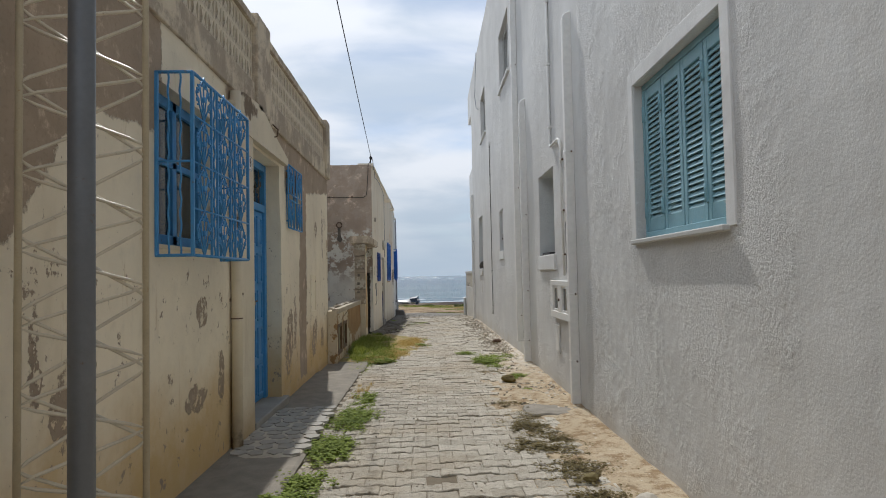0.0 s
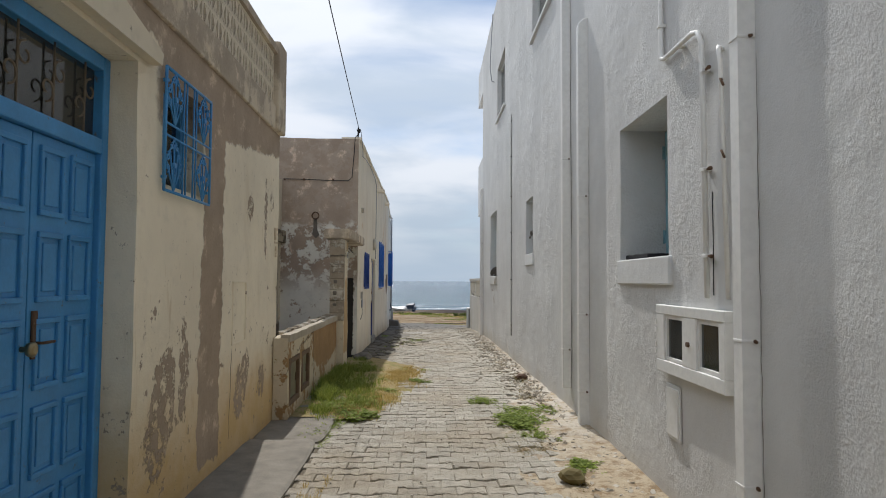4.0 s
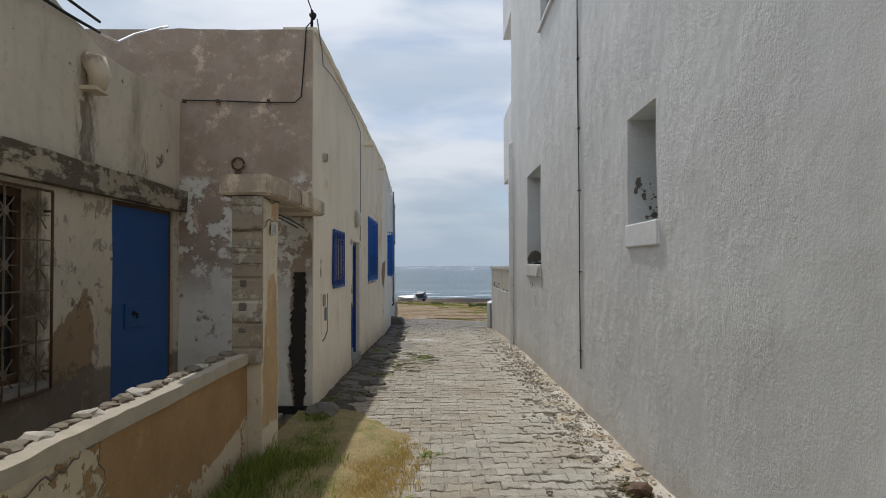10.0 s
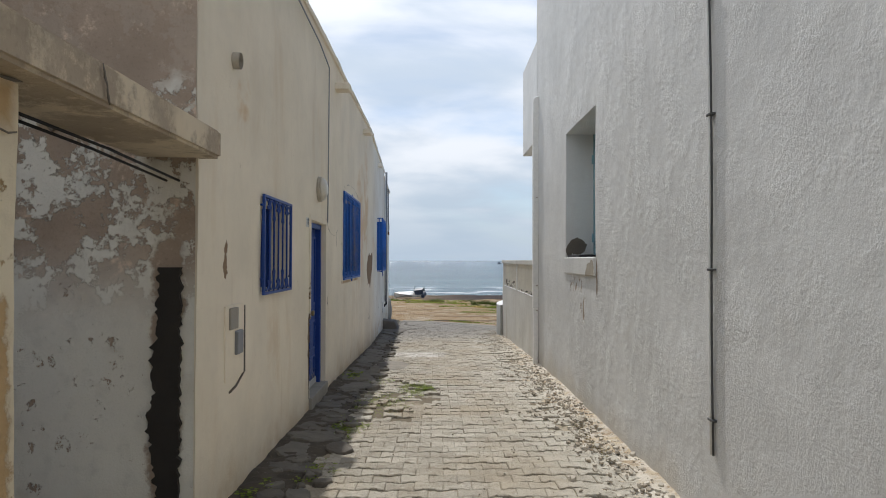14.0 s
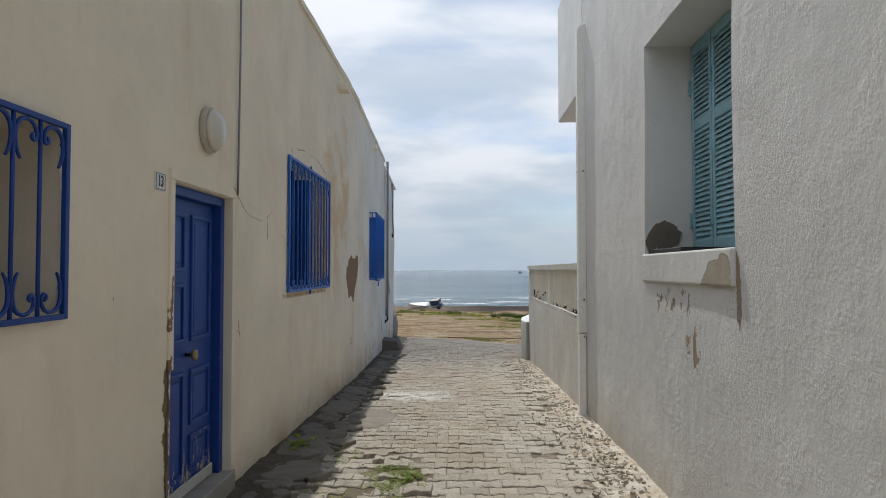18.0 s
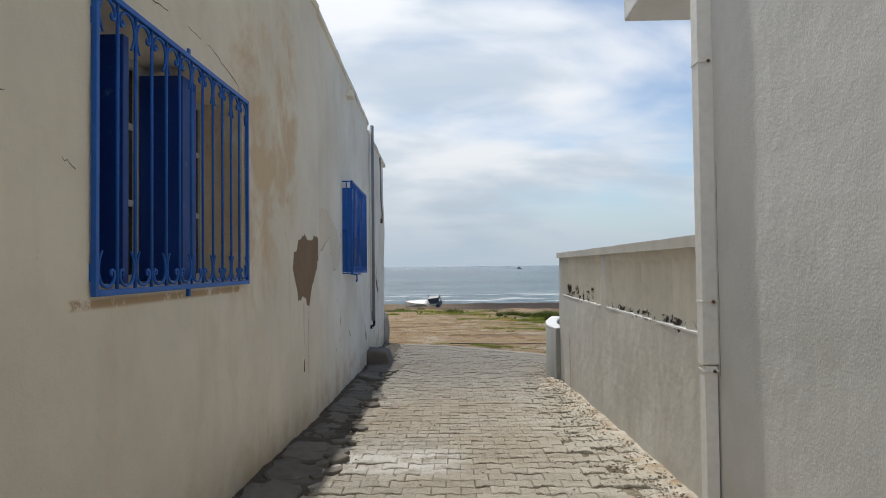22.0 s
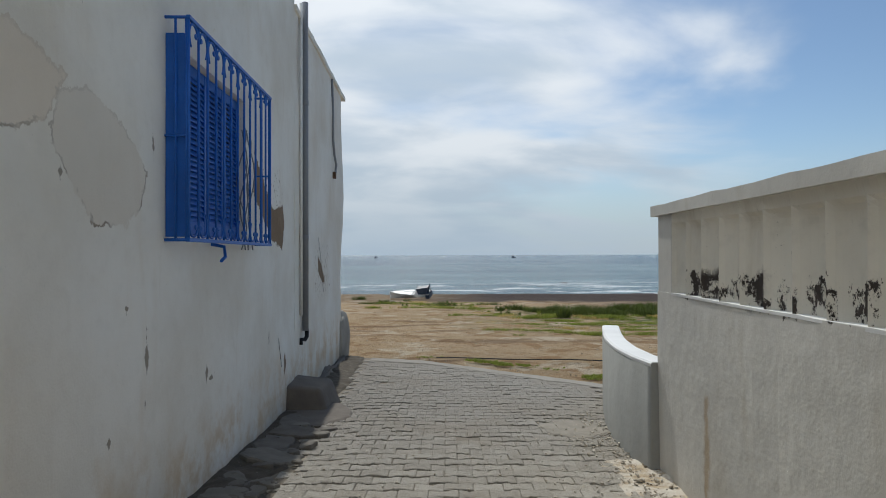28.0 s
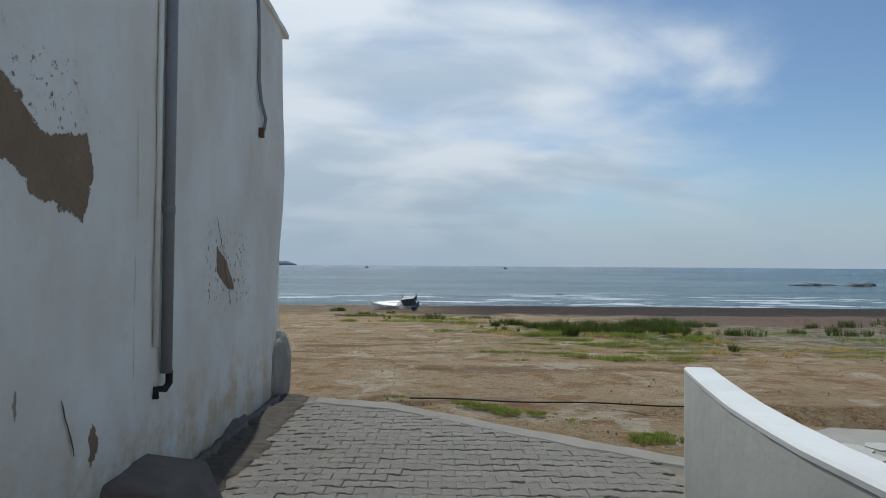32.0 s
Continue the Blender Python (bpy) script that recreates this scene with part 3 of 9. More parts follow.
    nicks = k.any(*[k.convex(a, b, [(u - w, v), (u, v - h), (u + w, v), (u, v + h)], 0.004, 0.03) for u, v, w, h in ((32.05, 0.70, 0.025, 0.15), (32.03, 0.40, 0.012, 0.05), (33.14, 0.40, 0.03, 0.08), (35.19, 0.42, 0.015, 0.07), (31.58, 0.30, 0.02, 0.04), (31.1, 1.71, 0.02, 0.04), (31.79, 1.01, 0.02, 0.02), (32.16, 2.0, 0.012, 0.08), (33.25, 0.34, 0.05, 0.02))])
    return k.mix(k.math("MULTIPLY", nicks, 0.85), col, (0.24, 0.20, 0.15))


M_FACADE = stucco("aged_cream_limewash", (0.88, 0.795, 0.65), facade_gone, (0.25, 0.17, 0.108), 0.4, 0.12, (0.52, 0.42, 0.27), -0.1, None, (0.97, 0.99), (0.62, 0.47, 0.28), 0.36, ((0.87, 0.85, 0.79), 29.5, 35.0), facade_extra, 0.15)


def seaward_gone(k, y, z):
    return k.any(k.convex(*k.straight(), [(34.55, 1.78), (35.02, 1.64), (35.34, 1.46), (35.40, 1.76), (35.08, 2.06), (34.6, 2.35)], 0.005, 0.055), k.convex(*k.straight(), [(35.25, 1.50), (35.79, 1.38), (35.92, 1.72), (35.82, 1.90), (35.25, 1.80)], 0.005, 0.05), k.math("MULTIPLY", k.slab(y, z, 34.95, 35.75, 1.72, 2.25, 0.12), k.ramp(k.noise(12, 8, 0.75), 0.585, 0.60)),
                 k.convex(*k.straight(), [(38.42, 1.05), (38.8, 0.86), (39.05, 0.86), (38.8, 1.15), (38.45, 1.3)], 0.006, 0.03), k.math("MULTIPLY", k.slab(y, z, 38.1, 39.6, 0.7, 1.45, 0.15), k.ramp(k.noise(12, 8, 0.75), 0.575, 0.595)),
                 heart(k),
                 k.blob(y, z, 36.0, 0.0, 0.05, 0.12))


M_SEAWARD = stucco("flaking_white_limewash", (0.88, 0.795, 0.65), seaward_gone, (0.25, 0.18, 0.12), 0.45, 0.12, (0.5, 0.44, 0.34), -0.5, None, (0.715, 0.725), (0.64, 0.52, 0.36), 0.35, ((0.87, 0.85, 0.79), 29.5, 35.0), facade_extra, 0.15)


def court_gone(k, y, z):
    ragged = k.math("ADD", k.math("MULTIPLY", k.noise(0.9, 4), 0.7), k.math("MULTIPLY", k.noise(5, 8, 0.72), 0.7))
    return k.any(k.math("MULTIPLY", k.ramp(k.math("ADD", z, ragged), 1.50, 1.46), 0.9), k.math("MULTIPLY", k.blob(y, z, 16.22, 2.95, 0.10, 0.42), 0.7),
                 k.math("MULTIPLY", k.math("MULTIPLY", k.ramp(k.noise(3.2, 9, 0.74), 0.56, 0.58), k.ramp(z, 2.9, 2.3)), 0.6))


def court_extra(k, y, z, col):
    """A brown undercoat patch between window and door, damp runs beside the window and below the roof."""
    a, b = k.straight()
    brown = k.convex(a, b, [(15.66, 0.2), (16.36, 0.2), (16.38, 1.22), (16.24, 1.52), (16.04, 1.46), (15.82, 1.26), (15.66, 1.16)], 0.006, 0.06)
    col = k.mix(k.math("MULTIPLY", brown, 0.92), col, (0.33, 0.225, 0.125))
    runs = k.math("MULTIPLY", k.any(k.slab(y, z, 15.50, 15.66, 0.6, 2.3, 0.04), k.slab(y, z, 16.05, 16.40, 2.5, 3.6, 0.08), k.slab(y, z, 17.3, 17.5, 2.3, 3.0, 0.08)), k.ramp(k.noise(7, 8, 0.72, stretch=(1, 1, 0.4)), 0.40, 0.56, 0, 0.8))
    return k.mix(runs, col, (0.20, 0.16, 0.115))


M_COURT = stucco("stained_cream_courtyard_render", (0.72, 0.64, 0.50), court_gone, (0.20, 0.165, 0.13), 0.5, 0.5, (0.17, 0.135, 0.095), 0.3, None, (0.62, 0.65), (0.24, 0.185, 0.12), 0.7, None, court_extra)
M_LINTEL = stucco("blackened_lintel_cement", (0.44, 0.375, 0.27), lambda k, y, z: k.ramp(k.noise(3.0, 9, 0.74, stretch=(1, 0.6, 1.6)), 0.47, 0.53), (0.12, 0.098, 0.07), 0.8, 0.6, (0.16, 0.13, 0.09), -3, None, (0.6, 0.64), (0.14, 0.11, 0.08), 0.8)


def gable_gone(k, y, z):
    sx, sy, sz = k.shift(0.3, 3.0, 6.0)
    upper = k.math("MULTIPLY", k.ramp(k.math("ADD", z, k.math("MULTIPLY", k.noise(1.2, 5), 1.0)), 3.25, 3.4), 0.92)
    mid = k.ramp(k.noise(2.4, 10, 0.74), 0.48, 0.51)
    specks = k.ramp(k.noise(7, 10, 0.78), 0.625, 0.64)
    strip = k.slab(sx, z, -1.76, -1.60, -0.2, 1.85, 0.02)
    return k.any(upper, k.math("MULTIPLY", mid, k.ramp(z, 1.2, 1.9)), strip, specks)


M_GABLE = stucco("peeling_gable_render", (0.82, 0.79, 0.71), gable_gone, (0.37, 0.29, 0.225), 0.6, 0.4, (0.34, 0.26, 0.15), 0.1, None, (0.62, 0.65), (0.27, 0.21, 0.14), 0.5, flecks=1.0)
M_TAR = plain("black_tar_damp_strip", (0.035, 0.03, 0.026), 0.85, 0, 0.2, 9, 0.5)
M_LOWWALL = stucco("broken_yellow_render", (0.66, 0.57, 0.42), lambda k, y, z: k.any(k.convex(*k.straight(), [(13.6, 0.5), (13.98, 0.34), (15.2, 0.30), (16.3, 0.50), (16.3, 1.0), (13.42, 0.96)], 0.01, 0.05), k.ramp(k.noise(2.2, 9, 0.7), 0.53, 0.55)),
                   (0.34, 0.215, 0.105), 0.7, 0.5, (0.40, 0.30, 0.17), 0.15, None, (0.60, 0.63), (0.36, 0.25, 0.12), 0.45, flecks=0.25)


def pier_gone(k, y, z):
    yy, zz = k.straight()
    return k.any(k.convex(yy, zz, [(16.02, 0.3), (16.57, 0.3), (16.56, 1.55), (16.45, 1.66), (16.24, 1.62), (16.15, 1.28), (16.06, 0.98)], 0.02, 0.06), k.convex(yy, zz, [(16.34, 2.18), (16.56, 2.2), (16.58, 2.36), (16.36, 2.36)], 0.05, 0.03), k.ramp(k.noise(5, 9, 0.76), 0.60, 0.62))


M_PIER = stucco("yellowed_peeling_pier_render", (0.80, 0.71, 0.54), pier_gone, (0.50, 0.35, 0.19), 0.6, 0.35, (0.36, 0.26, 0.14), 0.2, None, (0.64, 0.67), (0.42, 0.32, 0.19), 0.5, flecks=0.3)
M_CEMENT = plain("rough_grey_cement", (0.37, 0.345, 0.30), 0.95, 0, 0.2, 3, 0.6)
M_DARKSTONE = plain("dark_concrete_and_hole_shade", (0.18, 0.155, 0.13), 0.95, 0, 0.25, 4, 0.7)
M_RUBBLE = plain("pale_broken_render", (0.55, 0.50, 0.42), 0.95, 0, 0.2, 12, 0.6)


def paver_material():
    k = Mat("grey_concrete_pavers", 0.9, 0, 0.3)
    info = k.t.nodes.new("ShaderNodeObjectInfo")
    geo = k.t.nodes.new("ShaderNodeNewGeometry")
    rnd = k.math("FRACT", k.math("ADD", info.outputs["Random"], geo.outputs["Random Per Island"]))
    pos = geo.outputs["Position"]
    sep = k.t.nodes.new("ShaderNodeSeparateXYZ")
    k.t.links.new(pos, sep.inputs[0])
    px, py = sep.outputs[0], sep.outputs[1]
    col = k.mix(rnd, (0.39, 0.352, 0.285), (0.53, 0.485, 0.405))
    col = k.mix(k.ramp(k.noise(0.7, 6, 0.62, co=pos), 0.44, 0.66, 0, 0.6), col, (0.40, 0.325, 0.225))
    col = k.mix(k.ramp(k.noise(5, 7, 0.72, co=pos), 0.48, 0.68, 0, 0.6), col, (0.27, 0.23, 0.175))
    col = k.mix(k.ramp(k.noise(38, 6, 0.75, co=pos), 0.50, 0.70, 0, 0.6), col, (0.15, 0.13, 0.10))
    col = k.mix(k.ramp(k.noise(27, 5, 0.7, co=pos), 0.60, 0.72, 0, 0.6), col, (0.56, 0.53, 0.47))
    # lime dust towards the white wall, and a splash of whitewash
    dust = k.math("MULTIPLY", k.ramp(px, 0.55, 1.6, 0, 0.85), k.ramp(k.noise(2.6, 7, 0.7, co=pos), 0.36, 0.60))
    col = k.mix(k.math("MULTIPLY", dust, k.ramp(py, 35, 31)), col, (0.55, 0.51, 0.43))
    splash = k.math("MULTIPLY", k.math("MULTIPLY", k.ramp(py, 27.5, 27.8), k.ramp(py, 28.6, 28.2)), k.math("MULTIPLY", k.ramp(px, -1.1, -0.8), k.ramp(px, 0.4, -0.1)))
    col = k.mix(k.math("MULTIPLY", splash, k.ramp(k.noise(4, 6, 0.7, co=pos), 0.38, 0.55)), col, (0.68, 0.65, 0.6))
    # paving darkens towards the sea end: weaker light put into the colour
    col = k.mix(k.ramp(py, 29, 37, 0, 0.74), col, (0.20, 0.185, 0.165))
    h = k.math("ADD", k.noise(60, 5, 0.7, co=pos), k.math("MULTIPLY", k.noise(13, 5, 0.65, co=pos), 1.6))
    return k.done(col, k.bump(h, 1.0, 0.016))


M_PAVER = paver_material()


def earth_material():
    k = Mat("sandy_earth", 0.97, 0, 0.15)
    sep = k.t.nodes.new("ShaderNodeSeparateXYZ")
    k.t.links.new(k.co, sep.inputs[0])
    x, y = sep.outputs[0], sep.outputs[1]
    col = k.mix(k.noise(0.45, 7, 0.65), (0.29, 0.195, 0.10), (0.46, 0.35, 0.225))
    col = k.mix(k.ramp(k.noise(1.1, 8, 0.75, stretch=(0.9, 1.0, 1)), 0.48, 0.60, 0, 0.8), col, (0.245, 0.14, 0.06))
    col = k.mix(k.ramp(k.noise(0.5, 6, 0.65, stretch=(0.35, 0.9, 1), dist=0.6), 0.54, 0.66, 0, 0.7), col, (0.14, 0.085, 0.05))
    col = k.mix(k.ramp(k.noise(0.8, 8, 0.72, dist=0.5), 0.53, 0.60, 0, 0.8), col, (0.48, 0.405, 0.30))
    col = k.mix(k.ramp(k.noise(7, 7, 0.75), 0.52, 0.68, 0, 0.7), col, (0.13, 0.09, 0.055))
    col = k.mix(k.ramp(k.noise(5.2, 7, 0.75), 0.60, 0.70, 0, 0.6), col, (0.46, 0.40, 0.32))
    wob = k.math("MULTIPLY", k.math("SUBTRACT", k.noise(0.16, 7, 0.65), 0.5), 16.0)
    yy = k.math("ADD", y, wob)
    # scattered green, then stony scrub, then dried weed along the shore
    side = k.ramp(x, -3.0, 9.0)
    green = k.math("MULTIPLY", k.math("MULTIPLY", k.ramp(yy, 46, 50), k.ramp(yy, 62, 57)), k.ramp(k.noise(0.5, 6, 0.7), 0.44, 0.56))
    col = k.mix(k.math("MULTIPLY", k.math("MULTIPLY", green, side), k.ramp(k.noise(2.4, 7, 0.75), 0.36, 0.56)), col, (0.085, 0.115, 0.03))
    stony = k.math("MULTIPLY", k.math("MULTIPLY", k.ramp(yy, 49, 53), k.ramp(x, 6.0, 13.0)), k.ramp(k.noise(1.1, 6, 0.7), 0.38, 0.62, 0.25, 0.85))
    col = k.mix(stony, col, k.mix(k.ramp(k.noise(3.5, 7, 0.75), 0.42, 0.6), (0.12, 0.105, 0.07), (0.36, 0.33, 0.28)))
    red = k.math("MULTIPLY", k.ramp(yy, 57, 60), k.ramp(x, 6, 14))
    col = k.mix(k.math("MULTIPLY", red, 0.8), col, (0.16, 0.10, 0.08))
    weed = k.ramp(k.math("ADD", y, k.math("MULTIPLY", k.math("SUBTRACT", k.noise(0.3, 5), 0.5), 8.0)), 65, 68)
    col = k.mix(k.math("MULTIPLY", weed, k.ramp(x, -4.0, 4.0, 0.45, 1.0)), col, (0.055, 0.04, 0.035))
    h = k.math("ADD", k.noise(2.4, 8, 0.68), k.math("MULTIPLY", k.noise(20, 5, 0.7), 0.3))
    return k.done(col, k.bump(h, 1.0, 0.22))


M_EARTH = earth_material()


def sand_material():
    k = Mat("loose_lane_sand", 0.97, 0, 0.15)
    col = k.mix(k.noise(1.2, 7, 0.66), (0.34, 0.255, 0.155), (0.54, 0.46, 0.34))
    col = k.mix(k.ramp(k.noise(5, 8, 0.75), 0.47, 0.60, 0, 0.85), col, (0.24, 0.16, 0.085))
    col = k.mix(k.ramp(k.noise(21, 6, 0.75), 0.54, 0.66, 0, 0.7), col, (0.19, 0.145, 0.095))
    col = k.mix(k.ramp(k.noise(17, 6, 0.75), 0.60, 0.68, 0, 0.7), col, (0.66, 0.63, 0.57))
    sep = k.t.nodes.new("ShaderNodeSeparateXYZ")
    k.t.links.new(k.co, sep.inputs[0])
    lime = k.math("MULTIPLY", k.ramp(sep.outputs[1], 9.0, 13.0, 0, 0.8), k.ramp(k.noise(4, 7, 0.72), 0.38, 0.58))
    col = k.mix(lime, col, (0.60, 0.56, 0.49))
    return k.done(col, k.bump(k.math("ADD", k.noise(9, 6, 0.7), k.math("MULTIPLY", k.noise(60, 4), 0.3)), 0.8, 0.03))


M_SAND = sand_material()


def water_material():
    k = Mat("sea_water", 0.22, 0, 0.34)
    k.b.inputs["IOR"].default_value = 1.33
    sep = k.t.nodes.new("ShaderNodeSeparateXYZ")
    k.t.links.new(k.co, sep.inputs[0])
    y = sep.outputs[1]
    col = k.mix(k.ramp(y, 85, 320), (0.085, 0.15, 0.18), (0.025, 0.075, 0.125))
    col = k.mix(k.ramp(k.noise(0.03, 5, 0.6, stretch=(0.35, 1.2, 1)), 0.42, 0.62, 0, 0.8), col, (0.14, 0.22, 0.25))
    col = k.mix(k.ramp(k.noise(0.16, 6, 0.7, stretch=(0.22, 1.6, 1)), 0.50, 0.66, 0, 0.75), col, (0.02, 0.055, 0.085))
    surf = k.ramp(k.noise(0.22, 7, 0.72, stretch=(0.55, 1.3, 1)), 0.52, 0.58)
    near = k.ramp(k.math("ADD", y, k.math("MULTIPLY", k.math("SUBTRACT", k.noise(0.09, 4), 0.5), 24.0)), 112, 88)
    col = k.mix(k.math("MULTIPLY", surf, near), col, (0.75, 0.77, 0.78))
    h = k.math("ADD", k.noise(0.55, 5, 0.6, stretch=(0.5, 1.4, 1)), k.math("MULTIPLY", k.noise(2.4, 4, 0.6, stretch=(0.6, 1.3, 1)), 0.4))
    return k.done(col, k.bump(h, 1.0, 1.3))


M_WATER = water_material()

# ---- ground, water ----
xs = [-700, -300, -120, -60, -30, -18, -11, -8] + [-6 + 0.3 * i for i in range(55)] + [11.5 + i for i in range(12)] + [25, 30, 38, 50, 70, 110, 180, 300, 700]
ys = [-400, -120, -40, -16, -12, -8, -4] + [float(v) for v in range(0, 36, 2)] + [36 + 0.2 * i for i in range(120)] + [60 + 0.5 * i for i in range(42)] + [82, 84, 88, 95, 105, 130, 200, 400]
verts, faces = [], []
for j, y in enumerate(ys):
    for i, x in enumerate(xs):
        z = ground_z(x, min(y, 130)) - 0.05
        if y > 36:
            grow = min(1.0, (y - 36) / 6)
            z += grow * (0.06 * noise.noise((x * 0.35, y * 0.5, 0)) + 0.030 * noise.noise((x * 0.8, y * 1.7, 3)) + 0.022 * noise.noise((x * 1.6 + y * 0.5, y * 2.6, 5)))
            # the dry-weed bank at the shore
            if x > -6 and y > 64:
                z += 0.16 * math.exp(-((y - 74) / 2.4) ** 2) * min(1.0, (x + 6) / 8) * (0.8 + 0.5 * noise.noise((x * 0.3, y * 0.3, 9)))
            if x > 3 and 44 < y < 64:
                z -= 0.1 * min(1, (x - 3) / 8)
        verts.append((x, y, z))
nx = len(xs)
for j in range(len(ys) - 1):
    for i in range(nx - 1):
        faces.append((j * nx + i, j * nx + i + 1, (j + 1) * nx + i + 1, (j + 1) * nx + i))
me = bpy.data.meshes.new("ground")
me.from_pydata(verts, [], faces)
me.materials.append(M_EARTH)
for p in me.polygons:
    p.use_smooth = True
ground = tagged(new("ground", me), "tan sandy earth sloping down to the shore", "ground", kind="structure")

bm = B()
bmesh.ops.create_grid(bm, x_segments=2, y_segments=2, size=0.5)
for v in bm.verts:
    v.co = Vector((v.co.x * 9000, 2300 + v.co.y * 4440, -1.86))
water = single("water", bm, M_WATER, "grey-blue sea with small waves and surf", "sea", kind="structure")

# ---- right house: wall, balcony boxes, roof, end ----
R_HOLES = [(3.72, 5.38, 1.80, 3.10), (9.05, 10.28, 1.82, 3.06), (15.57, 16.42, 2.12, 3.13), (21.90, 23.75, 1.76, 3.57), (13.75, 15.65, 5.95, 7.30), (19.90, 21.80, 5.98, 7.40)]
bm = B()
wall_with_holes(bm, -9.0, 26.64, -0.5, 9.45, R_HOLES, 0.55, 0.4, 0.012, seed=3.0)
right_house = thing("house", "three-storey white stucco house with light blue shutters", "house", RIGHT)
part("wall", bm, M_RIGHT, right_house, "rough white stucco wall")
bm = B()
box(bm, 0.55, 9.0, -8.98, 26.5, 9.2, 9.3)
part("roof", bm, M_CEMENT, right_house)
bm = B()
box(bm, 0.55, 9.0, 26.3, 26.62, -0.6, 9.44)
part("end_wall", bm, M_WHITE, right_house)
bm = B()
box(bm, 0.55, 9.0, -8.98, -8.7, -0.4, 9.44)
part("back_wall", bm, M_WHITE, right_house)
for z0, z1 in ((4.05, 5.95), (8.2, 9.45)):
    bm = B()
    box(bm, 0.0, 4.5, 26.643, 28.8, z0, z1, 0.02)
    part("balcony", bm, M_WHITE, right_house, "white solid balcony parapet")

# ---- first house on the left ----
H1_HOLES = [(4.42, 5.62, 1.80, 2.92), (6.72, 8.13, 0.10, 2.95), (8.52, 9.30, 2.26, 2.98)]
house1 = thing("house", "weathered cream house with brown cement repairs and blue ironwork", "house", HOUSE1)
bm = B()
wall_with_holes(bm, -9.0, 11.965, -0.4, 3.36, H1_HOLES, -0.4, 0.3, 0.016, seed=8.0)
part("wall", bm, M_HOUSE1, house1, "cream render patched with brown cement")
bm = B()
box(bm, -6.5, -0.4, -8.9, 11.94, 3.2, 3.3)
part("roof", bm, M_CEMENT, house1)
bm = B()
box(bm, -6.5, -0.4, 11.66, 11.95, -0.4, 3.2)
part("end_wall", bm, M_HOUSE1_TRIM, house1)

# ---- courtyard behind the low wall ----
house_mid = thing("house", "stained cream house front in the small courtyard", "house", COURT)
bm = B()
wall_with_holes(bm, 12.0, 18.6, -0.1, 4.05, [(13.95, 15.55, 0.82, 2.38), (16.70, 18.20, 0.30, 2.42)], -0.35, 0.3, 0.016, seed=5.0,
                top=lambda y: 4.35 if y < 14.6 else 4.35 - 0.55 * min(1, (y - 14.6) / 1.8), ragged=0.05)
part("wall", bm, M_COURT, house_mid, "stained cream render")
bm = B()
box(bm, -4.0, -0.35, 12.2, 18.5, 3.55, 3.65)
part("roof", bm, M_CEMENT, house_mid)
bm = B()
wall_with_holes(bm, 12.35, 18.38, 2.42, 2.68, [], -0.1, 0.25, 0.02, seed=2.2, ragged=0.02)
bmesh.ops.translate(bm, verts=bm.verts, vec=(0.11, 0, 0))
part("lintel_beam", bm, M_LINTEL, house_mid, "blackened concrete beam over door and window")
bm = B()
box(bm, -3.15, -1.85, 12.3, 18.33, -0.3, -0.06)
courtyard = single("courtyard_floor", bm, M_CEMENT, "bare cement floor of the small courtyard", "floor", kind="structure")

# ---- second house on the left ----
A_HOLES = [(19.95, 20.98, 1.44, 2.28), (22.17, 23.24, 0.04, 2.20), (25.0, 27.13, 1.42, 2.82)]
B_HOLES = [(32.45, 34.2, 1.46, 2.76)]
house2 = thing("house", "single-storey limewashed house with royal blue grilles", "house", Matrix())
bm = B()
wall_with_holes(bm, 18.4, 30.0, -0.6, 4.72, A_HOLES, -0.35, 0.3, 0.016, seed=1.0, ragged=0.03)
facade = part("wall", bm, M_FACADE, house2, "aged cream limewash")
facade.matrix_basis = FACADE
bm = B()
wall_with_holes(bm, 30.0, 36.55, -1.2, 4.72, B_HOLES, -0.35, 0.3, 0.02, seed=4.0, ragged=0.03)
seaward = part("wall", bm, M_SEAWARD, house2, "flaking white limewash")
seaward.matrix_basis = SEAWARD @ pose(0, -30, 0)
bm = B()
wall_with_holes(bm, 36.553, 41.7, -1.3, 4.55, [], -0.35, 0.3, 0.03, seed=6.0, ragged=0.05,
                face=lambda y, z: -0.07 * max(0.0, (y - 41.2) / 0.5) * (0.6 + 0.4 * math.sin(z * 1.7)))
seaward2 = part("wall", bm, M_SEAWARD, house2, "flaking white limewash")
seaward2.matrix_basis = SEAWARD @ pose(0, -30, 0)
bm = B()
box(bm, -7.0, -2.2, 41.2, 41.6, -1.3, 4.5)
part("end_wall", bm, M_SEAWARD, house2)
bm = B()
box(bm, -7.0, -1.95, 18.75, 41.2, 4.2, 4.3)
part("roof", bm, M_CEMENT, house2)
# gable end that closes the courtyard
bm = B()
xs2 = cuts(-5.2, -1.503, [-3.16], 0.25)
zs2 = cuts(-0.4, 4.72, [], 0.3)
grid = [[bm.verts.new((x, 18.398 - 0.012 * noise.noise((x * 2, z * 2, 7)) - 0.02, z + (0.03 * noise.noise((x * 3, 5, 1)) if j == len(zs2) - 1 else 0))) for j, z in enumerate(zs2)] for x in xs2]
grid2 = [[bm.verts.new((x, 18.72, z)) for z in (zs2[0], zs2[-1])] for x in (xs2[0], xs2[-1])]
for i in range(len(xs2) - 1):
    for j in range(len(zs2) - 1):
        bm.faces.new((grid[i][j], grid[i + 1][j], grid[i + 1][j + 1], grid[i][j + 1]))
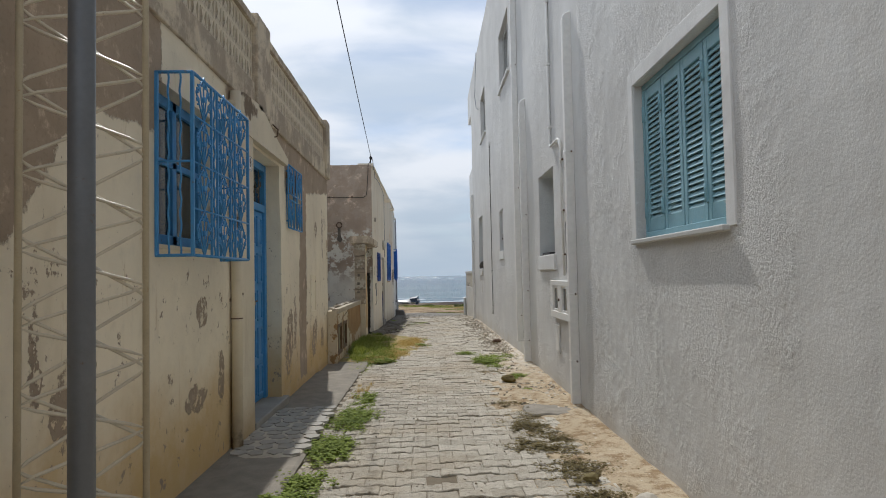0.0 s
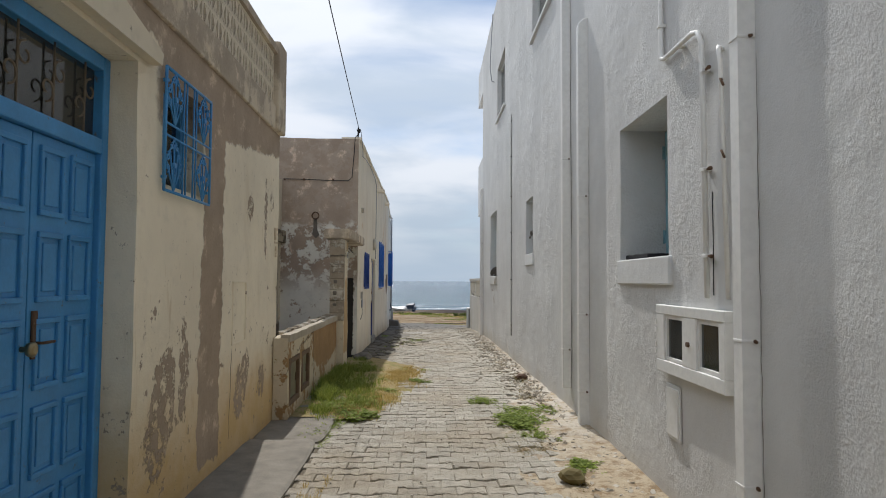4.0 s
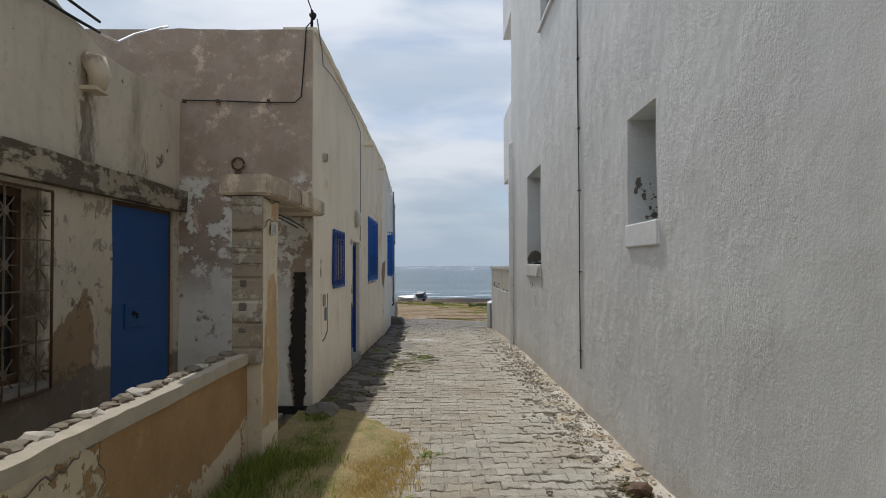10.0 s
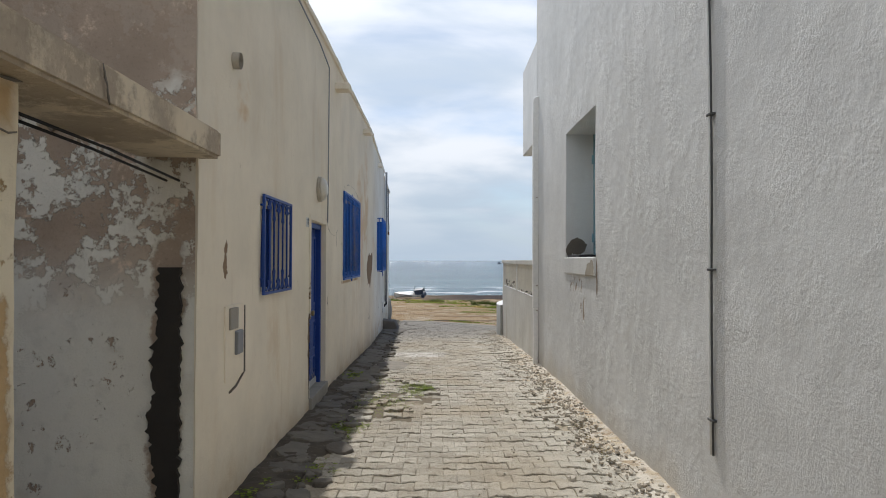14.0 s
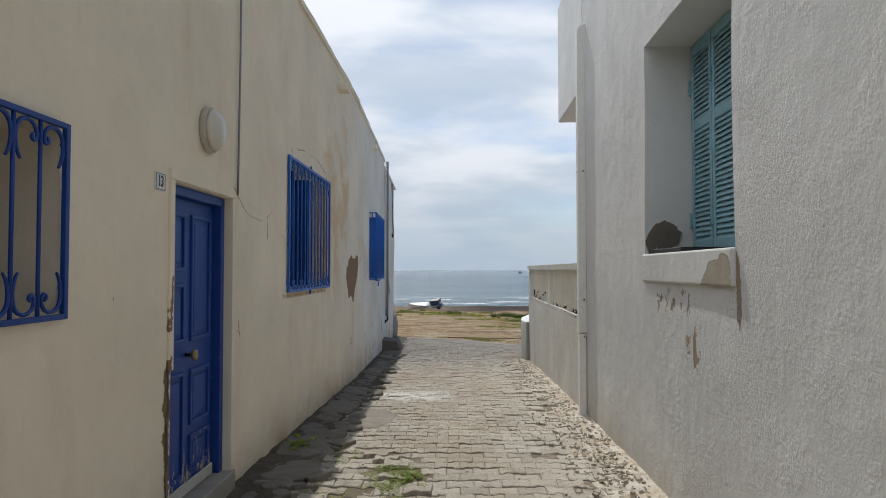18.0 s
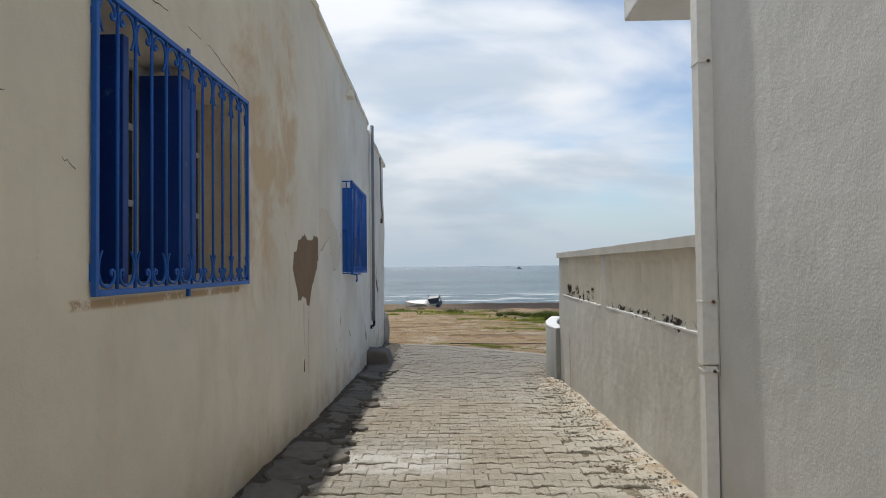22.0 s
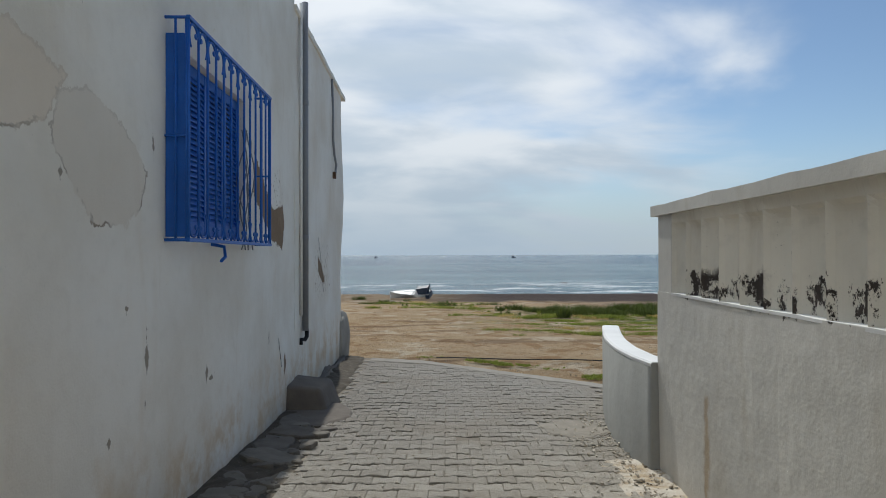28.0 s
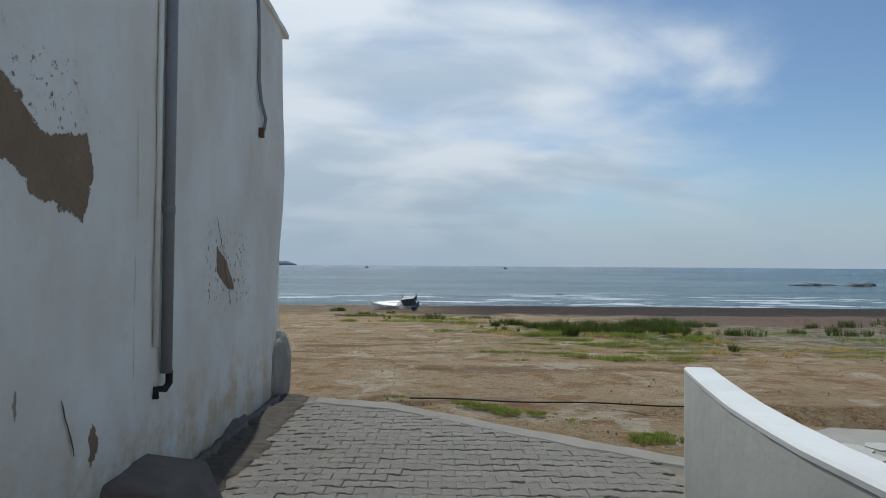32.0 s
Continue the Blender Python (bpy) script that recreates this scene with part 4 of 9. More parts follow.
for i in range(len(xs2) - 1):
    a, b = grid[i][-1], grid[i + 1][-1]
    c, d = bm.verts.new((b.co.x, 18.72, 4.72)), bm.verts.new((a.co.x, 18.72, 4.72))
    bm.faces.new((a, b, c, d))
part("gable_wall", bm, M_GABLE, house2, "brown peeling render on bare cement")
bm = B()
box(bm, -7.0, -5.2, 18.38, 18.72, -0.4, 4.72)
part("gable_wall", bm, M_GABLE, house2)

# ---- paints and small materials ----
M_SHUT = plain("faded_light_blue_paint", (0.24, 0.43, 0.50), 0.55, 0, 0.14, 5, 0.25, (0.34, 0.44, 0.46))
M_BLUE1 = plain("chipped_sky_blue_paint", (0.075, 0.30, 0.62), 0.5, 0, 0.16, 5, 0.3, (0.12, 0.15, 0.17))
M_BLUE2 = plain("royal_blue_paint", (0.014, 0.125, 0.52), 0.45, 0, 0.16, 4, 0.2, (0.03, 0.09, 0.34))
M_DOORBLUE = plain("worn_royal_blue_door_paint", (0.013, 0.058, 0.30), 0.5, 0, 0.2, 3, 0.3, (0.06, 0.14, 0.38))
M_SHEET = plain("dark_blue_sheet_metal", (0.012, 0.085, 0.30), 0.5, 0.1, 0.18, 2.5, 0.15)
M_PVC = plain("white_painted_pipe", (0.78, 0.77, 0.74), 0.55, 0, 0.06, 2, 0.1)
M_GREYPVC = plain("grey_plastic_pipe", (0.24, 0.25, 0.27), 0.5, 0, 0.1, 3, 0.1)
M_BLACK = plain("black_rubber", (0.018, 0.018, 0.02), 0.7, 0, 0.2, 8, 0.3)
M_IRON = plain("rusty_iron", (0.16, 0.095, 0.06), 0.85, 0.3, 0.3, 14, 0.5, (0.30, 0.26, 0.2))
M_OLDIRON = plain("dusty_iron_bars", (0.22, 0.175, 0.125), 0.8, 0.2, 0.25, 14, 0.4, (0.17, 0.09, 0.05))
M_MAST = plain("cream_painted_steel", (0.52, 0.44, 0.30), 0.55, 0.0, 0.12, 12, 0.3, (0.4, 0.28, 0.16))
M_POST = plain("dark_grey_steel_post", (0.19, 0.20, 0.215), 0.5, 0.4, 0.15, 5, 0.2, (0.16, 0.11, 0.08))
M_ENAMEL = plain("white_enamel", (0.72, 0.71, 0.68), 0.35, 0, 0.05, 9, 0.05, spec=0.5)
M_INK = plain("black_enamel", (0.02, 0.02, 0.025), 0.4, 0, 0.05, 9, 0.05)
M_LAMP = plain("opal_lamp_glass", (0.66, 0.63, 0.55), 0.3, 0, 0.05, 4, 0.03, spec=0.5)
M_WINWHITE = plain("greyed_white_window_paint", (0.55, 0.55, 0.53), 0.5, 0, 0.1, 6, 0.15)
# dark tone stands in for the missing light indoors
M_DARKROOM = plain("shade_dark_room_plaster", (0.20, 0.18, 0.15), 0.9, 0, 0.2, 2, 0.2)
M_BRASS = plain("dull_brass", (0.35, 0.28, 0.16), 0.4, 0.8, 0.1, 10, 0.1)
M_CURTAIN = plain("grey_curtain_cloth", (0.42, 0.40, 0.37), 0.9, 0, 0.15, 3, 0.3)


M_FELT = plain("black_roofing_felt", (0.010, 0.010, 0.012), 0.9, 0, 0.2, 20, 0.5)


def glass_material():
    k = Mat("dusty_window_glass", 0.08, 0, 0.6)
    k.b.inputs["Transmission Weight"].default_value = 0.55
    col = k.mix(k.noise(6, 4), (0.05, 0.06, 0.06), (0.12, 0.12, 0.11))
    return k.done(col)


M_GLASS = glass_material()


def curl(bm, x, y, z, r0, a0, a1, r=0.006, shrink=0.6, n=10, seg=6):
    """A flat spiral bar in the plane of a wall."""
    pts = []
    for i in range(n + 1):
        u = i / n
        a = radians(a0 + (a1 - a0) * u)
        rr = r0 * (1 - shrink * u)
        pts.append((x, y + rr * math.cos(a), z + rr * math.sin(a)))
    tube(bm, pts, r, seg)


def louvre_leaf(parent, x, y0, y1, z0, z1, material, rails=(), name="shutter_leaf"):
    """A louvred shutter leaf in a wall's frame; its slats are parts of it."""
    st, th = 0.055, 0.035
    bm = B()
    box(bm, x, x + th, y0 + 0.004, y0 + st, z0, z1, 0.004)
    box(bm, x, x + th, y1 - st, y1 - 0.004, z0, z1, 0.004)
    levels = [z0, *rails, z1]
    fields = []
    for i, z in enumerate(levels):
        lo, hi = (z, z + 0.10) if i == 0 else (z - 0.085, z) if i == len(levels) - 1 else (z - 0.04, z + 0.04)
        box(bm, x + 0.002, x + th - 0.002, y0 + st, y1 - st, lo, hi, 0.003)
        fields.append((lo, hi))
    leaf = part(name, bm, material, parent)
    first = None
    for (l0, h0), (l1, h1) in zip(fields, fields[1:]):
        n = int((l1 - h0) / 0.041)
        for i in range(n):
            z = h0 + (i + 0.5) * (l1 - h0) / n
            m = pose(x + th / 2, 0, z + 0.0015 * math.sin(i * 5.1), 0, -60 if x > 0 else 60)
            if first is None:
                bm = B()
                box(bm, -0.024, 0.024, y0 + st - 0.004, y1 - st + 0.004, -0.004, 0.004, 0)
                first = part("slat", bm, material, leaf)
                first.matrix_basis = m
            else:
                again(first, m, leaf)
    return leaf


def hinge(parent, x, y, z):
    bm = B()
    box(bm, x - 0.008, x + 0.006, y - 0.018, y + 0.018, z - 0.06, z + 0.06, 0.003)
    tube(bm, [(x - 0.01, y, z - 0.065), (x - 0.01, y, z + 0.065)], 0.008, 8)
    part("hinge", bm, M_SHUT, parent, "painted strap hinge")


# ---- windows of the right house ----
w1 = thing("window_1", "faded light blue louvred shutters, closed, white stone sill", "window", RIGHT, kind="structure")
bm = B()
box(bm, -0.05, 0.10, 3.68, 5.42, 1.775, 1.812, 0.008)
part("window_sill", bm, M_WINWHITE, w1)
bm = B()
for a in ((5.34, 5.378), (3.722, 3.76)):
    box(bm, 0.07, 0.13, a[0], a[1], 1.815, 3.098, 0.004)
box(bm, 0.07, 0.13, 3.76, 5.34, 3.05, 3.098, 0.004)
box(bm, 0.06, 0.13, 3.76, 5.34, 1.815, 1.87, 0.004)
part("window_frame", bm, M_SHUT, w1)
for i in range(4):
    louvre_leaf(w1, 0.075, 3.765 + i * 0.393, 3.765 + (i + 1) * 0.393 - 0.006, 1.872, 3.046, M_SHUT)
for y in (4.158, 4.95, 5.335):
    for z in (2.05, 2.85):
        hinge(w1, 0.07, y, z)
# smooth band of trim round the opening
bm = B()
for y0, y1, z0, z1 in ((5.383, 5.50, 1.80, 3.22), (3.60, 3.717, 1.80, 3.22), (3.717, 5.383, 3.103, 3.22)):
    box(bm, -0.012, 0.05, y0, y1, z0, z1, 0.004)
part("surround", bm, M_WHITE, w1)

w2 = thing("window_2", "faded light blue louvred shutters deep in a white opening", "window", RIGHT, kind="structure")
bm = B()
box(bm, -0.03, 0.42, 8.98, 10.32, 1.60, 1.822, 0.012)
part("window_sill", bm, M_WHITE, w2, "thick white rendered sill")
for i in range(3):
    louvre_leaf(w2, 0.42, 9.055 + i * 0.405, 9.055 + (i + 1) * 0.405 - 0.006, 1.83, 3.05, M_SHUT, (2.62,))
for y in (9.46, 9.865, 10.265):
    for z in (2.05, 2.85):
        hinge(w2, 0.415, y, z)
bm = B()
box(bm, 0.03, 0.33, 9.62, 10.24, 1.823, 1.868, 0.012)
bmesh.ops.subdivide_edges(bm, edges=[e for e in bm.edges if e.calc_length() > 0.2], cuts=6, use_grid_fill=True)
for v in bm.verts:
    if v.co.z > 1.83:
        v.co.z += 0.012 * noise.noise((v.co.x * 9, v.co.y * 7, 2))
single("rolled_felt", bm, M_FELT, "black folded felt lying on the deep white sill", "felt", RIGHT)

w3 = thing("window_3", "small deep white opening with peeling reveal, light blue shutter", "window", RIGHT, kind="structure")
bm = B()
box(bm, -0.022, 0.42, 15.54, 16.46, 1.91, 2.122, 0.012)
part("window_sill", bm, M_WHITE, w3)
for i in range(2):
    louvre_leaf(w3, 0.42, 15.575 + i * 0.42, 15.575 + (i + 1) * 0.42 - 0.006, 2.13, 3.125, M_SHUT, (2.7,))
rr = random.Random(77)
flakes = [(0.10, 2.52, 0.040, 0.07), (0.075, 2.45, 0.025, 0.05), (0.15, 2.40, 0.030, 0.045), (0.25, 2.22, 0.055, 0.04), (0.21, 2.29, 0.022, 0.03), (0.32, 2.20, 0.045, 0.03), (0.18, 2.20, 0.03, 0.025)]
flakes = [(a, b, c * 0.62, d * 0.7) for a, b, c, d in flakes]
flakes += [(0.08 + 0.28 * u + rr.gauss(0, 0.035), 2.56 - 0.36 * u + rr.gauss(0, 0.035), rr.uniform(0.004, 0.012), rr.uniform(0.004, 0.014)) for u in (rr.random() for _ in range(26))]
for xo, cz, rx, rz in flakes:
    bm = B()
    n = 22
    prism(bm, [(xo + rx * (1 + 0.5 * noise.noise((i * 0.7, xo * 90, 0)) + 0.25 * rr.uniform(-1, 1)) * math.cos(6.283 * i / n), max(2.125, cz + rz * (1 + 0.5 * noise.noise((i * 0.7, xo * 90, 3)) + 0.25 * rr.uniform(-1, 1)) * math.sin(6.283 * i / n))) for i in range(n)], (16.408, 16.416), "y")
    part("bare_spot", bm, M_DARKSTONE, w3, "spot of flaked-off paint")

def sill_gone(k, y, z):
    a, b = k.straight()
    return k.convex(a, b, [(21.93, 1.50), (22.42, 1.50), (22.28, 1.66), (22.05, 1.72), (21.93, 1.72)], 0.004, 0.035)


M_SILL = stucco("chipped_sill_render", (0.68, 0.675, 0.655), sill_gone, (0.36, 0.32, 0.26), 0.3, 0.12, (0.5, 0.45, 0.36), -0.4, None, (0.97, 0.99), (0.5, 0.47, 0.42), 0.2)
w4 = thing("window_4", "tall light blue louvred shutters in a deep chipped opening", "window", RIGHT, kind="structure")
bm = B()
box(bm, -0.022, 0.40, 21.91, 23.80, 1.53, 1.762, 0.014)
part("window_sill", bm, M_SILL, w4, "chipped white rendered sill")
for i in range(4):
    louvre_leaf(w4, 0.40, 21.905 + i * 0.46, 21.905 + (i + 1) * 0.46 - 0.006, 1.77, 3.56, M_SHUT, (2.86,))
for y in (22.36, 23.28, 23.735):
    for z in (2.05, 3.2):
        hinge(w4, 0.395, y, z)
bm = B()
rr = random.Random(5)
prism(bm, [(0.165 + (0.125 + 0.025 * noise.noise((i * 0.4, 1, 0)) + 0.012 * rr.random()) * math.cos(6.283 * i / 44), 1.925 + (0.115 + 0.03 * noise.noise((i * 0.4, 5, 0)) + 0.012 * rr.random()) * math.sin(6.283 * i / 44)) for i in range(44)], (23.737, 23.745), "y")
part("bare_spot", bm, M_DARKSTONE, w4, "round spot of flaked-off render")
bm = B()
prism(bm, [(0.045 + (0.040 + 0.012 * rr.random()) * math.cos(6.283 * i / 26), 1.865 + (0.075 + 0.02 * rr.random()) * math.sin(6.283 * i / 26)) for i in range(26)], (23.737, 23.745), "y")
part("bare_spot", bm, M_DARKSTONE, w4, "small spot of flaked-off render")
bm = B()
box(bm, 0.02, 0.39, 22.9, 23.74, 1.763, 1.80, 0.006)
single("tar_strip", bm, M_BLACK, "black felt strip lying on the chipped sill", "felt", RIGHT)

for name, y0, y1, z0, z1 in (("window_5", 13.75, 15.65, 5.95, 7.30), ("window_6", 19.90, 21.80, 5.98, 7.40)):
    w = thing(name, "white-framed upper window in the stucco wall", "window", RIGHT, kind="structure")
    bm = B()
    for a, b in ((y0 + 0.002, y0 + 0.07), (y1 - 0.07, y1 - 0.002), ((y0 + y1) / 2 - 0.035, (y0 + y1) / 2 + 0.035)):
        box(bm, 0.10, 0.16, a, b, z0 + 0.002, z1 - 0.002, 0.004)
    for a, b in ((z0 + 0.002, z0 + 0.07), (z1 - 0.07, z1 - 0.002)):
        box(bm, 0.102, 0.158, y0 + 0.07, y1 - 0.07, a, b, 0.004)
    part("window_frame", bm, M_WINWHITE, w)
    for a, b in ((y0 + 0.07, (y0 + y1) / 2 - 0.035), ((y0 + y1) / 2 + 0.035, y1 - 0.07)):
        bm = B()
        box(bm, 0.125, 0.131, a, b, z0 + 0.07, z1 - 0.07)
        part("pane", bm, M_GLASS, w)
    bm = B()
    box(bm, -0.05, 0.10, y0 - 0.06, y1 + 0.06, z0 - 0.06, z0 + 0.001, 0.006)
    part("window_sill", bm, M_WHITE, w)
# unseen wall behind all of them, added so the openings look dark
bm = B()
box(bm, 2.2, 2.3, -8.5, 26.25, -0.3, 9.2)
part("unseen_inner_wall", bm, M_DARKROOM, right_house)
bm = B()
box(bm, 8.9, 9.0, -8.5, 26.25, -0.3, 9.2)
part("far_wall", bm, M_WHITE, right_house)

# ---- pipes and conduits on the right house ----


def downpipe(label, y, z0, z1, r, off, elbow, material=M_PVC, joints=(), frame_m=RIGHT, sgn=-1):
    """A round pipe standing off the wall."""
    p = thing("downpipe", label, "pipe", frame_m)
    bm = B()
    pts = [(sgn * off, y, z0), (sgn * off, y, z1)]
    if elbow:
        pts += [(sgn * off * (1 - 0.12), y, z1 + r * 0.9), (sgn * off * 0.6, y, z1 + r * 1.9), (sgn * off * 0.2, y, z1 + r * 2.4), (0.03 * -sgn, y, z1 + r * 2.5)]
    tube(bm, pts, r, 18)
    part("pipe", bm, material, p)
    for z in joints:
        bm = B()
        tube(bm, [(sgn * off, y, z - 0.035), (sgn * off, y, z - 0.03), (sgn * off, y, z + 0.03), (sgn * off, y, z + 0.035)], [r, r * 1.1, r * 1.1, r], 18)
        part("coupling", bm, material, p)
    return p


def box_pipe(label, y, z0, z1, w, d, elbow, straps=()):
    """A square-section downpipe painted with the wall, with thin straps; its head may curve into the wall."""
    p = thing("downpipe", label, "pipe", RIGHT)
    bm = B()
    n = max(2, int((z1 - z0) / 0.8))
    left = [(-d + 0.003 * noise.noise((z0 + (z1 - z0) * i / n, y, 4)), z0 + (z1 - z0) * i / n) for i in range(n + 1)]
    if elbow:
        left += [(-d * math.cos(a), z1 + d * math.sin(a)) for a in (radians(v) for v in (20, 40, 60, 80))] + [(0.02, z1 + d), (0.02, z0)]
    else:
        left += [(-0.010, z1), (-0.010, z0)]
    prism(bm, left[::-1], (y - w, y + w), "y")
    side = [e for e in bm.edges if abs(e.verts[0].co.y - e.verts[1].co.y) < 1e-5 and min(v.co.x for v in e.verts) < -0.03]
    bmesh.ops.bevel(bm, geom=side, offset=0.016, segments=3, affect="EDGES", profile=0.5)
    part("pipe", bm, M_PVC, p)
    for z in straps:
        bm = B()
        box(bm, -d - 0.004, 0.0, y - w - 0.004, y + w + 0.004, z - 0.009, z + 0.009, 0.003)
        st = part("strap", bm, M_PVC, p)
        bm = B()
        tube(bm, [(-0.03, y - w - 0.002, z), (-0.03, y - w - 0.022, z - 0.004)], [0.012, 0.009], 8)
        part("strap_screw", bm, M_IRON, st, "rusty strap screw")
    return p


box_pipe("white painted square downpipe bent into the stucco wall", 7.74, -0.02, 4.60, 0.050, 0.10, True, (0.51, 1.30, 3.0))
box_pipe("white painted square downpipe bent into the stucco wall", 11.59, -0.03, 4.57, 0.052, 0.115, True, (0.38, 1.25, 2.6))
box_pipe("white painted square downpipe running up to the roof", 12.50, 0.27, 9.4, 0.052, 0.115, False, (0.76, 3.2, 5.6, 7.6))
box_pipe("white painted square downpipe at the seaward corner", 26.52, 0.82, 4.72, 0.060, 0.10, True, (1.25, 2.9))
box_pipe("white painted lower drain at the seaward corner", 26.515, -0.40, 0.815, 0.056, 0.092, False, (0.78,))

conduit = thing("conduit", "white cable conduit bent over the meter box", "conduit", RIGHT)
bm = B()
tube(bm, [(-0.03, 9.08, 9.4), (-0.03, 9.08, 3.40), (-0.035, 9.06, 3.34), (-0.04, 8.99, 3.315), (-0.045, 8.45, 3.305), (-0.045, 8.36, 3.28), (-0.04, 8.31, 3.19), (-0.03, 8.295, 1.52)], 0.018, 10)
part("tube", bm, M_PVC, conduit)
bm = B()
tube(bm, [(-0.012, 9.13, 9.4), (-0.012, 9.13, 3.44), (-0.012, 9.10, 3.36)], 0.010, 6)
tube(bm, [(-0.008, 8.25, 2.2), (-0.009, 8.245, 1.9), (-0.008, 8.25, 1.54)], 0.0035, 6)
part("cable", bm, M_BLACK, conduit, "thin black cable")
for y, z in ((9.08, 6.5), (9.08, 5.4), (9.08, 4.5), (9.08, 3.60), (8.7, 3.31), (8.30, 3.0), (8.295, 2.35), (8.295, 1.79)):
    bm = B()
    box(bm, -0.055, 0.0, y - 0.028, y + 0.028, z - 0.012, z + 0.012, 0.003)
    part("clip", bm, M_PVC, conduit)

for y, z in ((8.27, 3.0), (8.27, 2.35), (8.27, 1.79)):
    bm = B()
    tube(bm, [(-0.03, y, z), (-0.035, y - 0.06, z - 0.004)], [0.008, 0.014], 8)
    part("clip_screw", bm, M_IRON, conduit, "rusty screw")
stub = thing("conduit", "short white conduit stub beside the square downpipe", "conduit", RIGHT)
bm = B()
tube(bm, [(0.0, 8.09, 3.07), (-0.03, 8.085, 3.08), (-0.04, 8.06, 3.05), (-0.035, 8.05, 2.98), (-0.03, 8.0, 1.52)], 0.015, 10)
part("tube", bm, M_PVC, stub)
for z in (2.86, 2.42):
    bm = B()
    tube(bm, [(-0.03, 8.04, z), (-0.05, 8.02, z), (-0.05, 7.98, z - 0.05)], 0.008, 6)
    part("clip", bm, M_IRON, stub, "rusty wire clip")

meter = thing("meter_box", "white meter box with two small dark windows", "meter box", RIGHT)
bm = B()
box(bm, -0.06, 0.0, 8.0, 9.17, 1.38, 1.45, 0.006)
box(bm, -0.06, 0.0, 8.0, 9.17, 0.95, 1.04, 0.006)
for a, b in ((8.0, 8.08), (8.42, 8.66), (9.01, 9.17)):
    box(bm, -0.058, 0.0, a, b, 1.04, 1.38, 0.005)
part("frame", bm, M_PVC, meter)
for a, b in ((8.08, 8.42), (8.66, 9.01)):
    door = B()
    for p, q, r, s in ((a, b, 1.04, 1.07), (a, b, 1.35, 1.38), (a, a + 0.03, 1.07, 1.35), (b - 0.03, b, 1.07, 1.35)):
        box(door, -0.045, -0.02, p, q, r, s, 0.003)
    d = part("door", door, M_PVC, meter)
    bm = B()
    box(bm, -0.03, -0.024, a + 0.03, b - 0.03, 1.07, 1.35)
    part("pane", bm, M_GLASS, d, "dark dusty pane")
    bm = B()
    box(bm, -0.012, -0.004, a + 0.01, b - 0.01, 1.05, 1.37)
    part("backing", bm, M_BLACK, d)
for z in (1.30, 1.24, 1.13, 1.08):
    bm = B()
    box(bm, -0.066, -0.056, 9.162, 9.182, z, z + 0.035)
    part("hinge", bm, M_PVC, meter)
bm = B()
tube(bm, [(-0.058, 8.54, 1.20), (-0.075, 8.54, 1.20)], 0.018, 10)
part("lock", bm, M_IRON, meter)
hatch = thing("hatch", "small white flush hatch under the meter box", "hatch", RIGHT)
bm = B()
box(bm, -0.022, 0.0, 8.85, 9.07, 0.49, 0.84, 0.006)
part("cover", bm, M_PVC, hatch)
bm = B()
box(bm, -0.012, 0.0, 8.825, 9.095, 0.465, 0.865, 0.004)
part("rim", bm, M_WHITE, hatch)

M_LEAD = plain("greyed_black_cable", (0.07, 0.07, 0.07), 0.7, 0, 0.2, 8, 0.1)
cable = thing("cable", "black cable clipped down the white wall", "cable", RIGHT)
bm = B()
tube(bm, [(-0.02, 18.52 + 0.012 * math.sin(i * 0.9) + 0.04 * i / 12, 0.43 + i * 0.41) for i in range(13)], 0.008, 8)
part("lead", bm, M_LEAD, cable)
bm = B()
tube(bm, [(-0.018, 18.552 + 0.012 * math.sin(i * 0.9) + 0.04 * i / 12, 0.43 + i * 0.41) for i in range(13)], 0.012, 8)
part("sheath", bm, M_PVC, cable, "white sheath beside the cable")
for z in (0.66, 1.66, 2.7, 3.5, 4.4, 5.2):
    bm = B()
    box(bm, -0.034, 0.0, 18.505, 18.585, z - 0.008, z + 0.008, 0.003)
    part("clip", bm, M_LEAD, cable)
loose = thing("cable", "loose grey wire hanging off the roof edge", "cable", RIGHT)
bm = B()
tube(bm, [(-0.02, 22.9, 9.45), (-0.06, 23.0, 8.6), (-0.08, 23.1, 7.9), (-0.05, 22.9, 7.45), (-0.01, 22.5, 7.3)], 0.012, 6)
part("wire", bm, M_GREYPVC, loose)

# ---- terrace wall beyond the right house ----
M_PANEL = stucco("stained_beige_panel_paint", (0.74, 0.70, 0.61), fence_gone, (0.06, 0.05, 0.045), 0.2, 0.3, (0.44, 0.38, 0.3), -0.55, None, (0.97, 0.99), (0.34, 0.28, 0.2), 0.6)
fence = thing("terrace_wall", "white rendered terrace wall with a scalloped panel and coping", "wall", RIGHT)
bm = B()
wall_with_holes(bm, 26.643, 33.62, -1.0, 1.0, [], 0.24, 0.3, 0.014, seed=12.0)
part("lower_wall", bm, M_FENCE, fence)
bm = B()
wall_with_holes(bm, 26.645, 33.74, 1.632, 1.72, [], 0.35, 0.2, 0.014, seed=14.0, ragged=0.008)
bmesh.ops.translate(bm, verts=bm.verts, vec=(-0.034, 0, 0))
part("coping", bm, M_FENCE, fence, "projecting white coping")
for a, b in ((33.28, 33.62), (29.9, 30.2), (26.646, 26.80)):
    bm = B()
    box(bm, 0.002, 0.238, a, b, 0.98, 1.634, 0.01)
    part("pier", bm, M_FENCE, fence)
